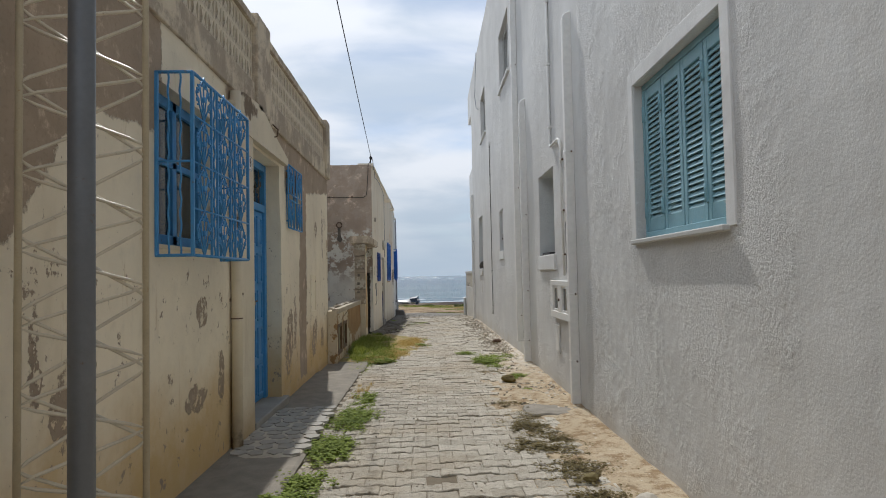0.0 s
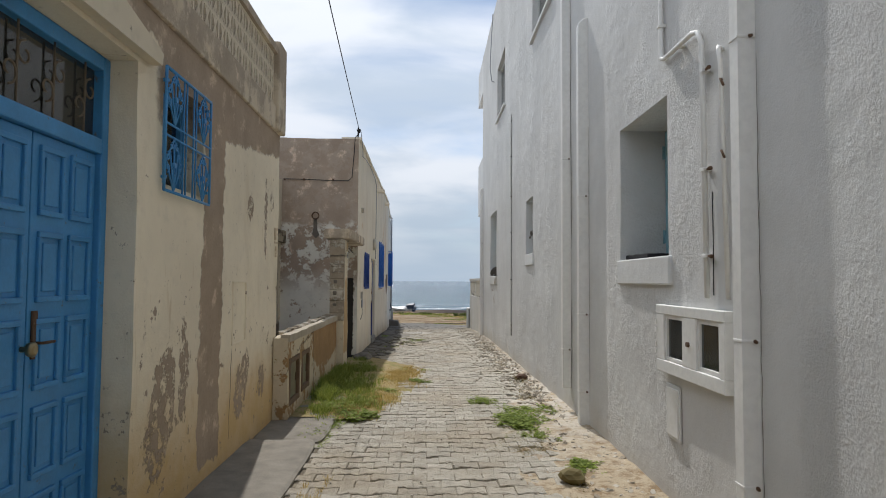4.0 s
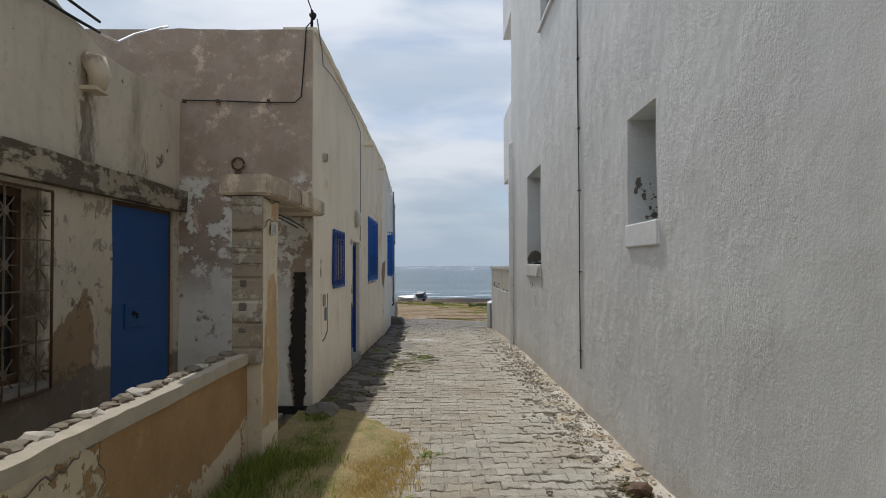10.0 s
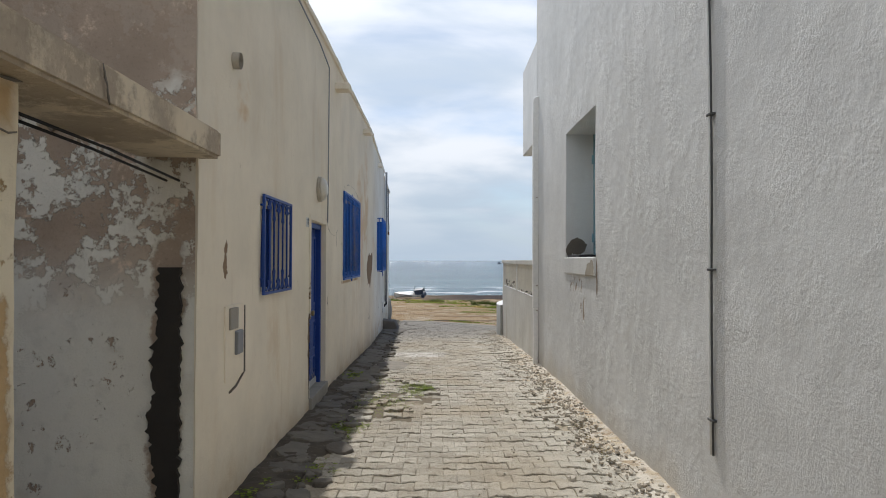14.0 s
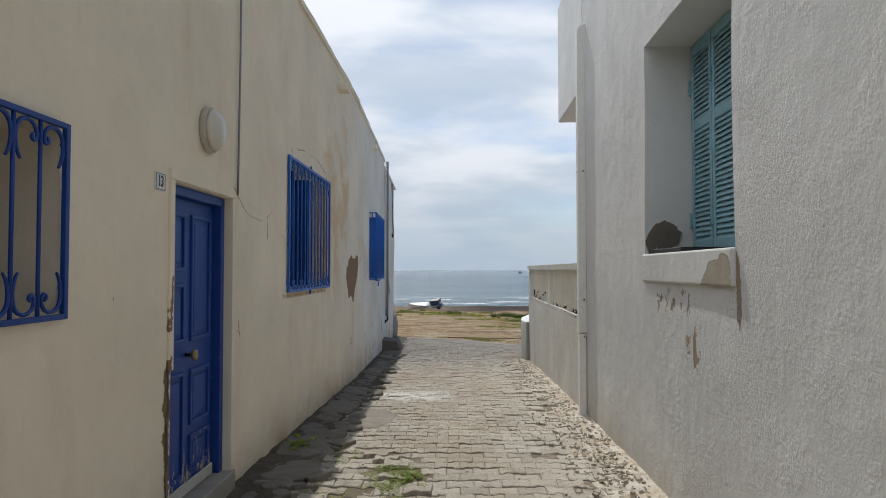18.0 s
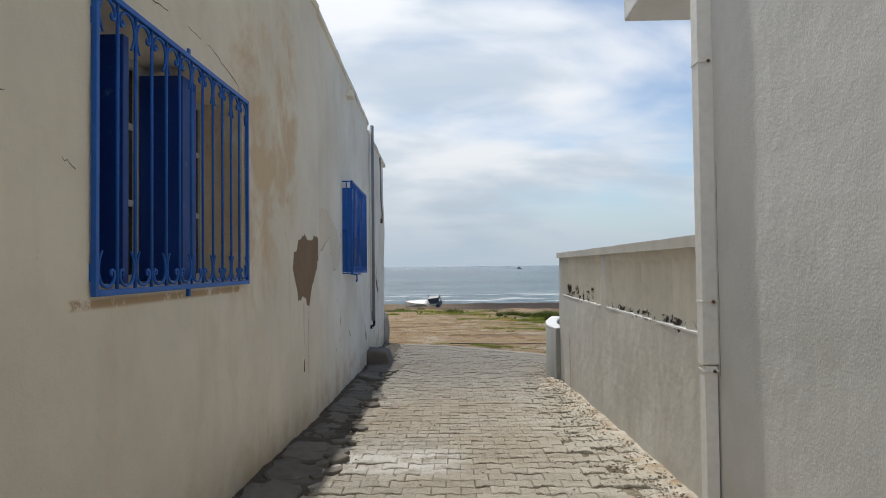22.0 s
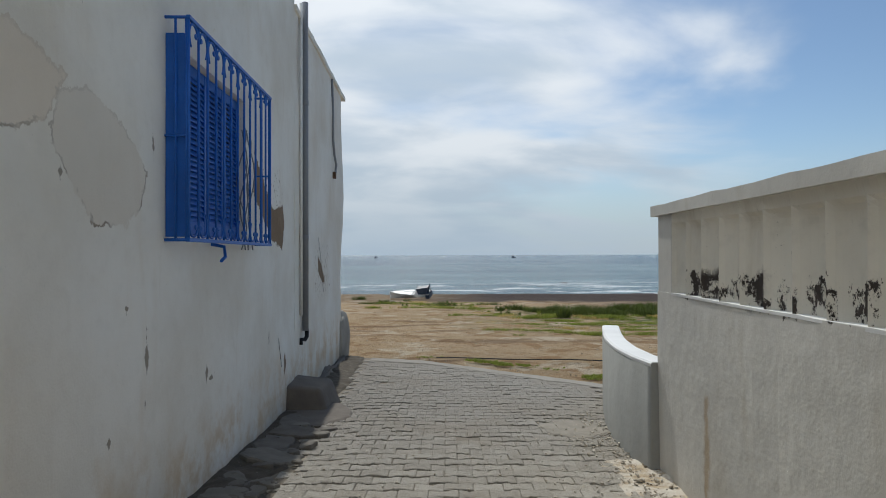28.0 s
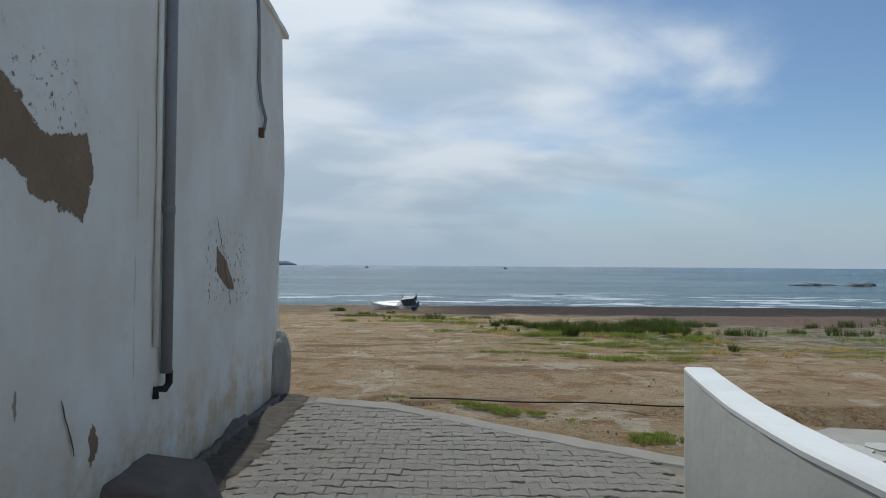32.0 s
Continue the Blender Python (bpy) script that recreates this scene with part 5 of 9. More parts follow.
for a, b in ((26.80, 29.9), (30.2, 33.28)):
    bm = B()
    n = round((b - a) / 0.31)
    # concave flutes between thin ribs, rounded off at their heads
    levels = [0.985, 1.20, 1.38, 1.46, 1.505, 1.535, 1.56, 1.636]
    depth = [1.0, 1.0, 1.0, 1.0, 0.92, 0.72, 0.30, 0.0]
    grid_f = []
    for zl, dl in zip(levels, depth):
        grid_f.append([bm.verts.new((0.006 + 0.072 * dl * math.sin(math.pi * ((i / 12) % 1.0)) ** 0.6 + 0.004 * noise.noise((i * 0.4, zl * 5, a)), a + (b - a) * i / (n * 12), zl)) for i in range(n * 12 + 1)])
    for lo, hi in zip(grid_f, grid_f[1:]):
        for i in range(n * 12):
            bm.faces.new((lo[i], lo[i + 1], hi[i + 1], hi[i]))
    back = [bm.verts.new((0.20, y, z)) for y, z in ((a, 0.985), (b, 0.985), (b, 1.636), (a, 1.636))]
    bm.faces.new(back[::-1])
    part("scalloped_panel", bm, M_PANEL, fence, "row of shallow upright scallops, black where paint flaked")

for a, b in ((26.80, 29.9), (30.2, 33.28)):
    bm = B()
    wall_with_holes(bm, a, b, 0.985, 1.003, [], 0.19, 0.15, 0.008, seed=a, ragged=0.006)
    bmesh.ops.translate(bm, verts=bm.verts, vec=(-0.003, 0, 0))
    part("ledge", bm, M_WHITE, fence, "thin bright ledge")
# white wall; the shade on its side is put into this greyer colour
M_GARDEN = stucco("shade_toned_garden_wall_paint", (0.335, 0.335, 0.315), None, grain=0.12, dirt=0.2, foot=(0.42, 0.38, 0.31), foot_top=-0.75, stain=(0.42, 0.40, 0.34), stain_amount=0.3)
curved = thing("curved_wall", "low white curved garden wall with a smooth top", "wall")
mid = [(2.075, 33.625), (2.04, 34.05), (2.05, 34.65), (2.095, 35.1), (2.165, 35.6), (2.285, 36.2), (2.43, 36.85), (2.50, 37.15)]
fine = []
for i in range(len(mid) - 1):
    for k in range(5):
        u = k / 5
        fine.append((mid[i][0] + (mid[i + 1][0] - mid[i][0]) * u, mid[i][1] + (mid[i + 1][1] - mid[i][1]) * u))
fine.append(mid[-1])
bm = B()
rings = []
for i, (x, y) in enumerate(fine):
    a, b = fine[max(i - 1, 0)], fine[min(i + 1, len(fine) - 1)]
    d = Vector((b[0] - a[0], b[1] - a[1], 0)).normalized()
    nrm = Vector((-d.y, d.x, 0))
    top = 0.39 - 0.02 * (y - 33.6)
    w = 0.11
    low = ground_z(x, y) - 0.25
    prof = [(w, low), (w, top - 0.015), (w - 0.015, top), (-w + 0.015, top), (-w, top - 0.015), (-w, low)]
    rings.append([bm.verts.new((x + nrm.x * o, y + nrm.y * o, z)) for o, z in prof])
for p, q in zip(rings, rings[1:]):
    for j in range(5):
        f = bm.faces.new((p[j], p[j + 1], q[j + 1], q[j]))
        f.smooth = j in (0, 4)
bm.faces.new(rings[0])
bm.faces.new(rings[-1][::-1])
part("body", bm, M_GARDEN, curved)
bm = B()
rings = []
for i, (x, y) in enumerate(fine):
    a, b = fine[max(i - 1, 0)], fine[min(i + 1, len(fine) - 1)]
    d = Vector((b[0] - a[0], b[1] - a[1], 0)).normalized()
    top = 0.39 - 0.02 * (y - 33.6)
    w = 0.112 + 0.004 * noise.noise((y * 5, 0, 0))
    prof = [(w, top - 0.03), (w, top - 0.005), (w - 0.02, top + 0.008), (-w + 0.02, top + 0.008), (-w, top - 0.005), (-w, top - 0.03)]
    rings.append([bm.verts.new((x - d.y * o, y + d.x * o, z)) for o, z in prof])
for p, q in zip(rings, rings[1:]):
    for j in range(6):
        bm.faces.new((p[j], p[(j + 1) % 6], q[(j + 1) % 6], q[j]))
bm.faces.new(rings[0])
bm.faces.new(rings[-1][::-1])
# the cap keeps the full white, without the body's shade tone
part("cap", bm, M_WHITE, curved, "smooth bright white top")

# crazy paving on the terrace
terrace = thing("terrace", "pale crazy-paved terrace behind the curved wall", "terrace", kind="structure")
bm = B()
prism(bm, [(2.4, 26.7), (9.5, 26.7), (9.5, 37.6), (4.4, 38.6), (2.8, 37.5), (2.36, 35.8), (2.32, 33.9)], (-1.0, -0.50))
part("bed", bm, M_CEMENT, terrace)
M_FLAG = plain("pale_flagstone", (0.50, 0.48, 0.44), 0.85, 0, 0.12, 3, 0.4)
rr = random.Random(11)
for i in range(17):
    for j in range(14):
        cx, cy = 2.75 + i * 0.34 + rr.uniform(-0.05, 0.05), 33.4 + j * 0.34 + rr.uniform(-0.05, 0.05)
        edge = float(np.interp(cx, (2.4, 2.8, 4.4, 9.5), (36.0, 37.2, 38.3, 37.4)))
        if cy > edge or cx < 2.55 + 0.12 * max(0, cy - 34):
            continue
        bm = B()
        n = rr.choice((5, 6, 6, 7))
        ph = rr.random() * 6
        prism(bm, [(cx + 0.155 * rr.uniform(0.85, 1.12) * math.cos(ph + 6.283 * k / n), cy + 0.155 * rr.uniform(0.85, 1.12) * math.sin(ph + 6.283 * k / n)) for k in range(n)], (-0.51, -0.486 + rr.uniform(-0.003, 0.003)))
        part("flagstone", bm, M_FLAG, terrace)

# ---- left side: ironwork and doors ----


def plate(number, at, y0, y1, z0, z1):
    """An enamel house number plate on a wall facing the lane."""
    p = thing("number_plate", "white enamel house number plate reading " + number, "sign", at)
    bm = B()
    box(bm, 0.0, 0.014, y0, y1, z0, z1, 0.003)
    part("plate", bm, M_ENAMEL, p)
    bm = B()
    for a, b, c, d in ((y0 + 0.006, y1 - 0.006, z0 + 0.006, z0 + 0.010), (y0 + 0.006, y1 - 0.006, z1 - 0.010, z1 - 0.006), (y0 + 0.006, y0 + 0.010, z0 + 0.01, z1 - 0.01), (y1 - 0.010, y1 - 0.006, z0 + 0.01, z1 - 0.01)):
        box(bm, 0.014, 0.016, a, b, c, d)
    part("border", bm, M_INK, p)
    cu = bpy.data.curves.new("digits", "FONT")
    cu.body, cu.size, cu.extrude, cu.align_x, cu.align_y, cu.offset = number, (z1 - z0) * 0.86, 0.001, "CENTER", "CENTER", 0.002
    tmp = bpy.data.objects.new("digits", cu)
    scene.collection.objects.link(tmp)
    me = bpy.data.meshes.new_from_object(tmp.evaluated_get(bpy.context.evaluated_depsgraph_get()))
    bpy.data.objects.remove(tmp)
    me.materials.clear()
    me.materials.append(M_INK)
    me.name = "digits"
    ob = new("digits", me)
    ob.parent = p
    ob.matrix_basis = Matrix.Translation((0.0165, (y0 + y1) / 2, (z0 + z1) / 2)) @ pose(0, 0, 0, 90, 0, 90) @ Matrix.Diagonal((0.8, 1, 1, 1))
    return p


def bars(parent, x, ys2, z0, z1, r, material, name="bar", square=False):
    first = None
    for y in ys2:
        if first is None:
            bm = B()
            if square:
                box(bm, x - r, x + r, -r, r, z0, z1)
            else:
                tube(bm, [(x, 0, z0), (x, 0, z1)], r, 8)
            first = part(name, bm, material, parent)
            first.matrix_basis = pose(0, y, 0)
        else:
            again(first, pose(0, y, 0))
    return first


def rail(parent, pts, r, material, name="rail"):
    bm = B()
    for a, b in zip(pts, pts[1:]):
        tube(bm, [a, b], r, 6)
    return part(name, bm, material, parent)


# mast and post at the start of the lane
M_LACE = plain("tan_painted_steel_rod", (0.64, 0.56, 0.42), 0.3, 0, 0.12, 20, 0.2, (0.30, 0.21, 0.12), 0.6)
mast = thing("lattice_mast", "cream-painted steel lattice mast with zigzag lacing", "mast")
chords = [(-1.26, 2.97), (-1.46, 2.86), (-1.66, 2.70)]
for x, y in chords:
    bm = B()
    tube(bm, [(x, y, -0.2), (x, y, 6.2)], 0.015, 10)
    part("chord", bm, M_MAST, mast)
for (a, b), ph in (((0, 1), 0.0), ((1, 2), 0.11), ((0, 2), 0.05)):
    (xa, ya), (xb, yb) = chords[a], chords[b]
    pts = []
    n = 0
    z = -0.1 + ph
    while z < 6.1:
        s = n % 2
        x, y = (xa, ya) if s == 0 else (xb, yb)
        ox, oy = (xb, yb) if s == 0 else (xa, ya)
        for dz in (-0.028, 0.0, 0.028):
            t = 0.14 if dz else 0.0
            pts.append((x + (ox - x) * t, y + (oy - y) * t, z + dz))
        z += 0.158
        n += 1
    bm = B()
    tube(bm, pts, 0.0085, 6)
    part("lacing", bm, M_LACE, mast, "bent zigzag lacing rod")
post = thing("steel_post", "dark grey round steel post beside the lattice mast", "post")
bm = B()
tube(bm, [(-1.0, 1.93, -0.1), (-1.005, 1.93, 2.0), (-1.0, 1.93, 6.2)], 0.037, 18)
part("tube", bm, M_POST, post)
bm = B()
tube(bm, [(-1.0, 1.93, 0.0), (-1.0, 1.93, 0.03)], [0.07, 0.06], 18)
part("collar", bm, M_CEMENT, post)

# window with a projecting grille
w7 = thing("window_7", "sky-blue casement window behind a projecting iron cage", "window", HOUSE1, kind="structure")
bm = B()
for a, b, c, d in ((4.425, 4.50, 1.805, 2.915), (5.54, 5.615, 1.805, 2.915), (4.98, 5.06, 1.805, 2.915), (4.50, 5.54, 2.84, 2.915), (4.50, 5.54, 1.805, 1.89), (4.50, 5.54, 2.40, 2.45)):
    box(bm, -0.17, -0.11, a, b, c, d, 0.005)
part("window_frame", bm, M_BLUE1, w7)
for a, b in ((4.50, 4.98), (5.06, 5.54)):
    for c, d in ((1.89, 2.40), (2.45, 2.84)):
        bm = B()
        box(bm, -0.145, -0.139, a, b, c, d)
        part("pane", bm, M_GLASS, w7)
bm = B()
pts = []
for i in range(60):
    pts.append((-0.24 + 0.015 * math.sin(i * 0.9), 4.46 + i * 1.1 / 59))
a = [bm.verts.new((x, y, 1.83)) for x, y in pts]
b = [bm.verts.new((x, y, 2.88)) for x, y in pts]
for i in range(59):
    bm.faces.new((a[i], a[i + 1], b[i + 1], b[i]))
part("curtain", bm, M_CURTAIN, w7, "pale grey folded curtain")
bm = B()
box(bm, -0.1, 0.02, 4.40, 5.64, 1.77, 1.80, 0.004)
part("window_sill", bm, M_HOUSE1_TRIM, w7)

cage = thing("window_grille", "projecting sky-blue iron window cage with fan scrollwork", "grille", HOUSE1)
GY0, GY1, GZ0, GZ1, GX = 4.385, 5.74, 1.72, 2.955, 0.25
for z in (GZ0, GZ1):
    rail(cage, [(0.0, GY0, z), (GX, GY0, z), (GX, GY1, z), (0.0, GY1, z)], 0.011, M_BLUE1)
for z in (2.035, 2.35, 2.665):
    rail(cage, [(GX, GY0, z), (GX, GY1, z)], 0.008, M_BLUE1)
rail(cage, [(0.0, GY0, 2.35), (GX, GY0, 2.35)], 0.008, M_BLUE1)
rail(cage, [(0.0, GY1, 2.35), (GX, GY1, 2.35)], 0.008, M_BLUE1)
for x, y in ((GX, GY0), (GX, GY1), (0.012, GY0), (0.012, GY1)):
    bm = B()
    box(bm, x - 0.012, x + 0.012, y - 0.012, y + 0.012, GZ0, GZ1, 0.003)
    part("corner_bar", bm, M_BLUE1, cage)
for y in (GY0, GY1):
    for x in (0.09, 0.17):
        bm = B()
        tube(bm, [(x + 0.004 * math.sin(i * 1.3), y + 0.004 * math.cos(i * 1.3), GZ0 + i * (GZ1 - GZ0) / 36) for i in range(37)], 0.007, 6)
        part("twisted_bar", bm, M_BLUE1, cage)
cw = (GY1 - GY0) / 3
bars(cage, GX, [GY0 + cw * k + o for k in (1, 2) for o in (-0.065, 0.065)], GZ0, GZ1, 0.008, M_BLUE1, square=True)
for k in (1, 2):
    bm = B()
    tube(bm, [(GX + 0.006 * math.sin(i * 1.2), GY0 + cw * k + 0.006 * math.cos(i * 1.2), GZ0 + i * (GZ1 - GZ0) / 44) for i in range(45)], 0.008, 6)
    part("twisted_bar", bm, M_BLUE1, cage)


def fan_motif(bm, x, w, h, r=0.0065):
    """A diamond with fan bars and corner curls, centred on the origin."""
    tube(bm, [(x, 0, -h / 2), (x, -w / 2, 0.02), (x, 0, h / 2)], r, 6)
    tube(bm, [(x, 0, -h / 2), (x, w / 2, 0.02), (x, 0, h / 2)], r, 6)
    for o in (-0.25, 0.0, 0.25):
        tube(bm, [(x, 0, -h / 2), (x, o * w, h * (0.24 if o else 0.40))], r * 0.9, 6)
    for sy in (-1, 1):
        curl(bm, x, sy * w * 0.40, 0.045, 0.032, 90 if sy > 0 else 90, 90 + sy * 330, r * 0.9, 0.65)
        curl(bm, x, sy * w * 0.40, -0.03, 0.032, -90, -90 - sy * 330, r * 0.9, 0.65)
        curl(bm, x, sy * 0.035, h / 2 - 0.045, 0.03, 0 if sy > 0 else 180, (0 if sy > 0 else 180) - sy * 320, r * 0.9, 0.6)
    tube(bm, [(x - 0.014, 0, 0.0), (x + 0.014, 0, 0.0)], [0.02, 0.02], 8)


first = None
for k in range(3):
    for j in range(4):
        m = pose(GX, GY0 + cw * (k + 0.5), GZ0 + 0.315 * (j + 0.5))
        if first is None:
            bm = B()
            fan_motif(bm, 0.0, cw - 0.15, 0.315)
            first = part("scrollwork", bm, M_BLUE1, cage)
            first.matrix_basis = m
        else:
            again(first, m)

# panelled street door
d1 = thing("door_1", "worn sky-blue panelled double door with iron fanlight, closed", "door", HOUSE1, kind="structure")
bm = B()
for a, b, c, d in ((6.722, 6.80, 0.11, 2.945), (8.05, 8.128, 0.11, 2.945), (6.80, 8.05, 2.86, 2.945), (6.80, 8.05, 2.36, 2.45)):
    box(bm, -0.27, -0.17, a, b, c, d, 0.008)
part("door_frame", bm, M_BLUE1, d1)
pan = None
for a, b in ((6.805, 7.42), (7.43, 8.045)):
    bm = B()
    box(bm, -0.25, -0.205, a, b, 0.12, 2.355, 0.004)
    leaf = part("door_leaf", bm, M_BLUE1, d1)
    for c in range(2):
        for r in range(5):
            y = a + 0.165 + c * 0.285
            z = 0.36 + r * 0.44
            if pan is None:
                bm = B()
                for s, t, u, v in ((-0.11, 0.11, -0.18, -0.15), (-0.11, 0.11, 0.15, 0.18), (-0.11, -0.085, -0.15, 0.15), (0.085, 0.11, -0.15, 0.15)):
                    box(bm, -0.207, -0.188, s, t, u, v, 0.005)
                box(bm, -0.207, -0.195, -0.06, 0.06, -0.125, 0.125, 0.006)
                pan = part("panel", bm, M_BLUE1, leaf)
                pan.matrix_basis = pose(0, y, z)
            else:
                again(pan, pose(0, y, z), leaf)
bm = B()
tube(bm, [(-0.205, 7.36, 1.28), (-0.16, 7.36, 1.28), (-0.15, 7.36, 1.28)], [0.014, 0.014, 0.034], 12)
tube(bm, [(-0.15, 7.36, 1.28), (-0.125, 7.36, 1.28), (-0.115, 7.36, 1.28)], [0.034, 0.038, 0.02], 12)
part("door_knob", bm, M_BRASS, d1, "round dull brass knob")
bm = B()
box(bm, -0.205, -0.19, 7.46, 7.50, 1.22, 1.46, 0.004)
tube(bm, [(-0.19, 7.48, 1.3), (-0.15, 7.48, 1.3), (-0.15, 7.58, 1.3)], 0.008, 8)
part("door_handle", bm, M_IRON, d1)
bm = B()
for k in range(4):
    y = 6.96 + k * 0.31
    curl(bm, -0.20, y - 0.06, 2.60, 0.07, -90, 260, 0.006, 0.7)
    curl(bm, -0.20, y + 0.06, 2.71, 0.07, 90, 440, 0.006, 0.7)
    tube(bm, [(-0.20, y, 2.45), (-0.20, y, 2.86)], 0.006, 6)
part("fanlight_grille", bm, M_OLDIRON, d1, "curled iron fanlight grille")
bm = B()
box(bm, -0.235, -0.229, 6.80, 8.05, 2.45, 2.86)
part("pane", bm, M_GLASS, d1)
bm = B()
box(bm, -0.42, 0.07, 6.66, 8.25, -0.1, 0.105, 0.015)
single("doorstep", bm, M_CEMENT, "worn grey cement doorstep below the blue door", "step", HOUSE1)
plate("9", pose(-1.735, 0, 0), 6.40, 6.535, 2.625, 2.77)

# pilaster, jamb and hood round the door
bm = B()
wall_with_holes(bm, 6.10, 6.68, -0.2, 2.98, [], -0.02, 0.2, 0.01, seed=21.0)
bmesh.ops.translate(bm, verts=bm.verts, vec=(0.055, 0, 0))
part("pilaster", bm, M_HOUSE1_TRIM, house1)
bm = B()
prism(bm, [(6.05, 2.98), (8.3, 2.98), (8.32, 3.06), (7.6, 3.22), (7.0, 3.40), (6.3, 3.36), (6.0, 3.2)], (0.0, 0.07), "x")
part("door_hood", bm, M_HOUSE1_TRIM, house1, "cracked cream hood over the door")
cream_pipe = downpipe("cream painted drainpipe beside the blue street door", 6.055, 0.02, 3.30, 0.05, 0.056, False, M_HOUSE1_TRIM, (2.45,), HOUSE1, 1)
bm = B()
tube(bm, [(0.056, 6.055, 1.19), (0.056, 6.055, 1.196), (0.056, 6.055, 1.20)], [0.0515, 0.053, 0.0515], 18)
part("joint", bm, M_IRON, cream_pipe, "open rusty joint")
bm = B()
tube(bm, [(0.0, 7.55, 3.17), (0.10, 7.56, 3.2), (0.11, 7.57, 3.28), (0.05, 7.56, 3.34)], 0.008, 6)
part("hook", bm, M_IRON, house1)

# faded stencilled letters near the end of the wall
M_STENCIL = plain("faded_brown_stencil_paint", (0.72, 0.58, 0.41), 0.9, 0, 0.2, 30, 0.2, (0.84, 0.74, 0.57))
mark = thing("wall_marking", "faded brown stencilled letters on the cream wall", "marking", HOUSE1 @ pose(0, -0.02, 0))
bm = B()
for a, b, c, d in ((11.775, 11.795, 2.085, 2.225), (11.83, 11.853, 2.085, 2.225), (11.853, 11.93, 2.20, 2.225), (11.853, 11.91, 2.145, 2.167), (11.775, 11.93, 2.045, 2.065)):
    box(bm, 0.008, 0.016, a, b, c, d)
part("letters", bm, M_STENCIL, mark)
bm = B()
for a, b, c, d in ((11.82, 11.87, 1.995, 2.01), (11.82, 11.835, 1.965, 1.995), (11.855, 11.87, 1.94, 1.995), (11.82, 11.855, 1.955, 1.968), (11.82, 11.89, 1.89, 1.905), (11.83, 11.88, 1.92, 1.93)):
    box(bm, 0.008, 0.016, a, b, c, d)
part("figures", bm, M_STENCIL, mark)

# small window with a flat grille
w8 = thing("window_8", "small window behind a flat sky-blue scrolled grille", "window", HOUSE1, kind="structure")
bm = B()
for a, b, c, d in ((8.522, 8.58, 2.262, 2.978), (9.24, 9.298, 2.262, 2.978), (8.58, 9.24, 2.92, 2.978), (8.58, 9.24, 2.262, 2.32), (8.88, 8.94, 2.32, 2.92)):
    box(bm, -0.22, -0.16, a, b, c, d, 0.004)
part("window_frame", bm, M_BLUE1, w8)
bm = B()
box(bm, -0.20, -0.194, 8.58, 9.24, 2.32, 2.92)
part("pane", bm, M_GLASS, w8)
flat = thing("window_grille", "flat sky-blue iron grille with fan scrollwork", "grille", HOUSE1)
rail(flat, [(0.035, 8.46, 2.21), (0.035, 9.36, 2.21), (0.035, 9.36, 3.03), (0.035, 8.46, 3.03), (0.035, 8.46, 2.21)], 0.011, M_BLUE1)
rail(flat, [(0.035, 8.46, 2.66), (0.035, 9.36, 2.66)], 0.008, M_BLUE1)
rail(flat, [(0.035, 8.46, 2.58), (0.035, 9.36, 2.58)], 0.008, M_BLUE1)
bars(flat, 0.035, [8.46 + 0.90 * f for f in (0.36, 0.42, 0.58, 0.64)], 2.21, 3.03, 0.007, M_BLUE1)
for x, y in ((0.018, 8.50), (0.018, 9.32)):
    for z in (2.3, 2.95):
        bm = B()
        box(bm, 0.0, 0.035, y - 0.01, y + 0.01, z - 0.01, z + 0.01)
        part("lug", bm, M_BLUE1, flat)
first = None
for y in (8.62, 9.20):
    for z, h in ((2.395, 0.36), (2.845, 0.36)):
        if first is None:
            bm = B()
            fan_motif(bm, 0.0, 0.27, h)
            first = part("scrollwork", bm, M_BLUE1, flat)
            first.matrix_basis = pose(0.035, y, z)
        else:
            again(first, pose(0.035, y, z))
bm = B()
for a, b, c, d in ((10.16, 10.18, 1.03, 1.6), (10.6, 10.62, 1.03, 1.6), (10.16, 10.62, 1.59, 1.605), (10.16, 10.62, 1.02, 1.04)):
    box(bm, -0.01, 0.012, a, b, c, d, 0.003)
hp = part("hatch_frame", bm, M_HOUSE1, house1, "plastered-over hatch outline")

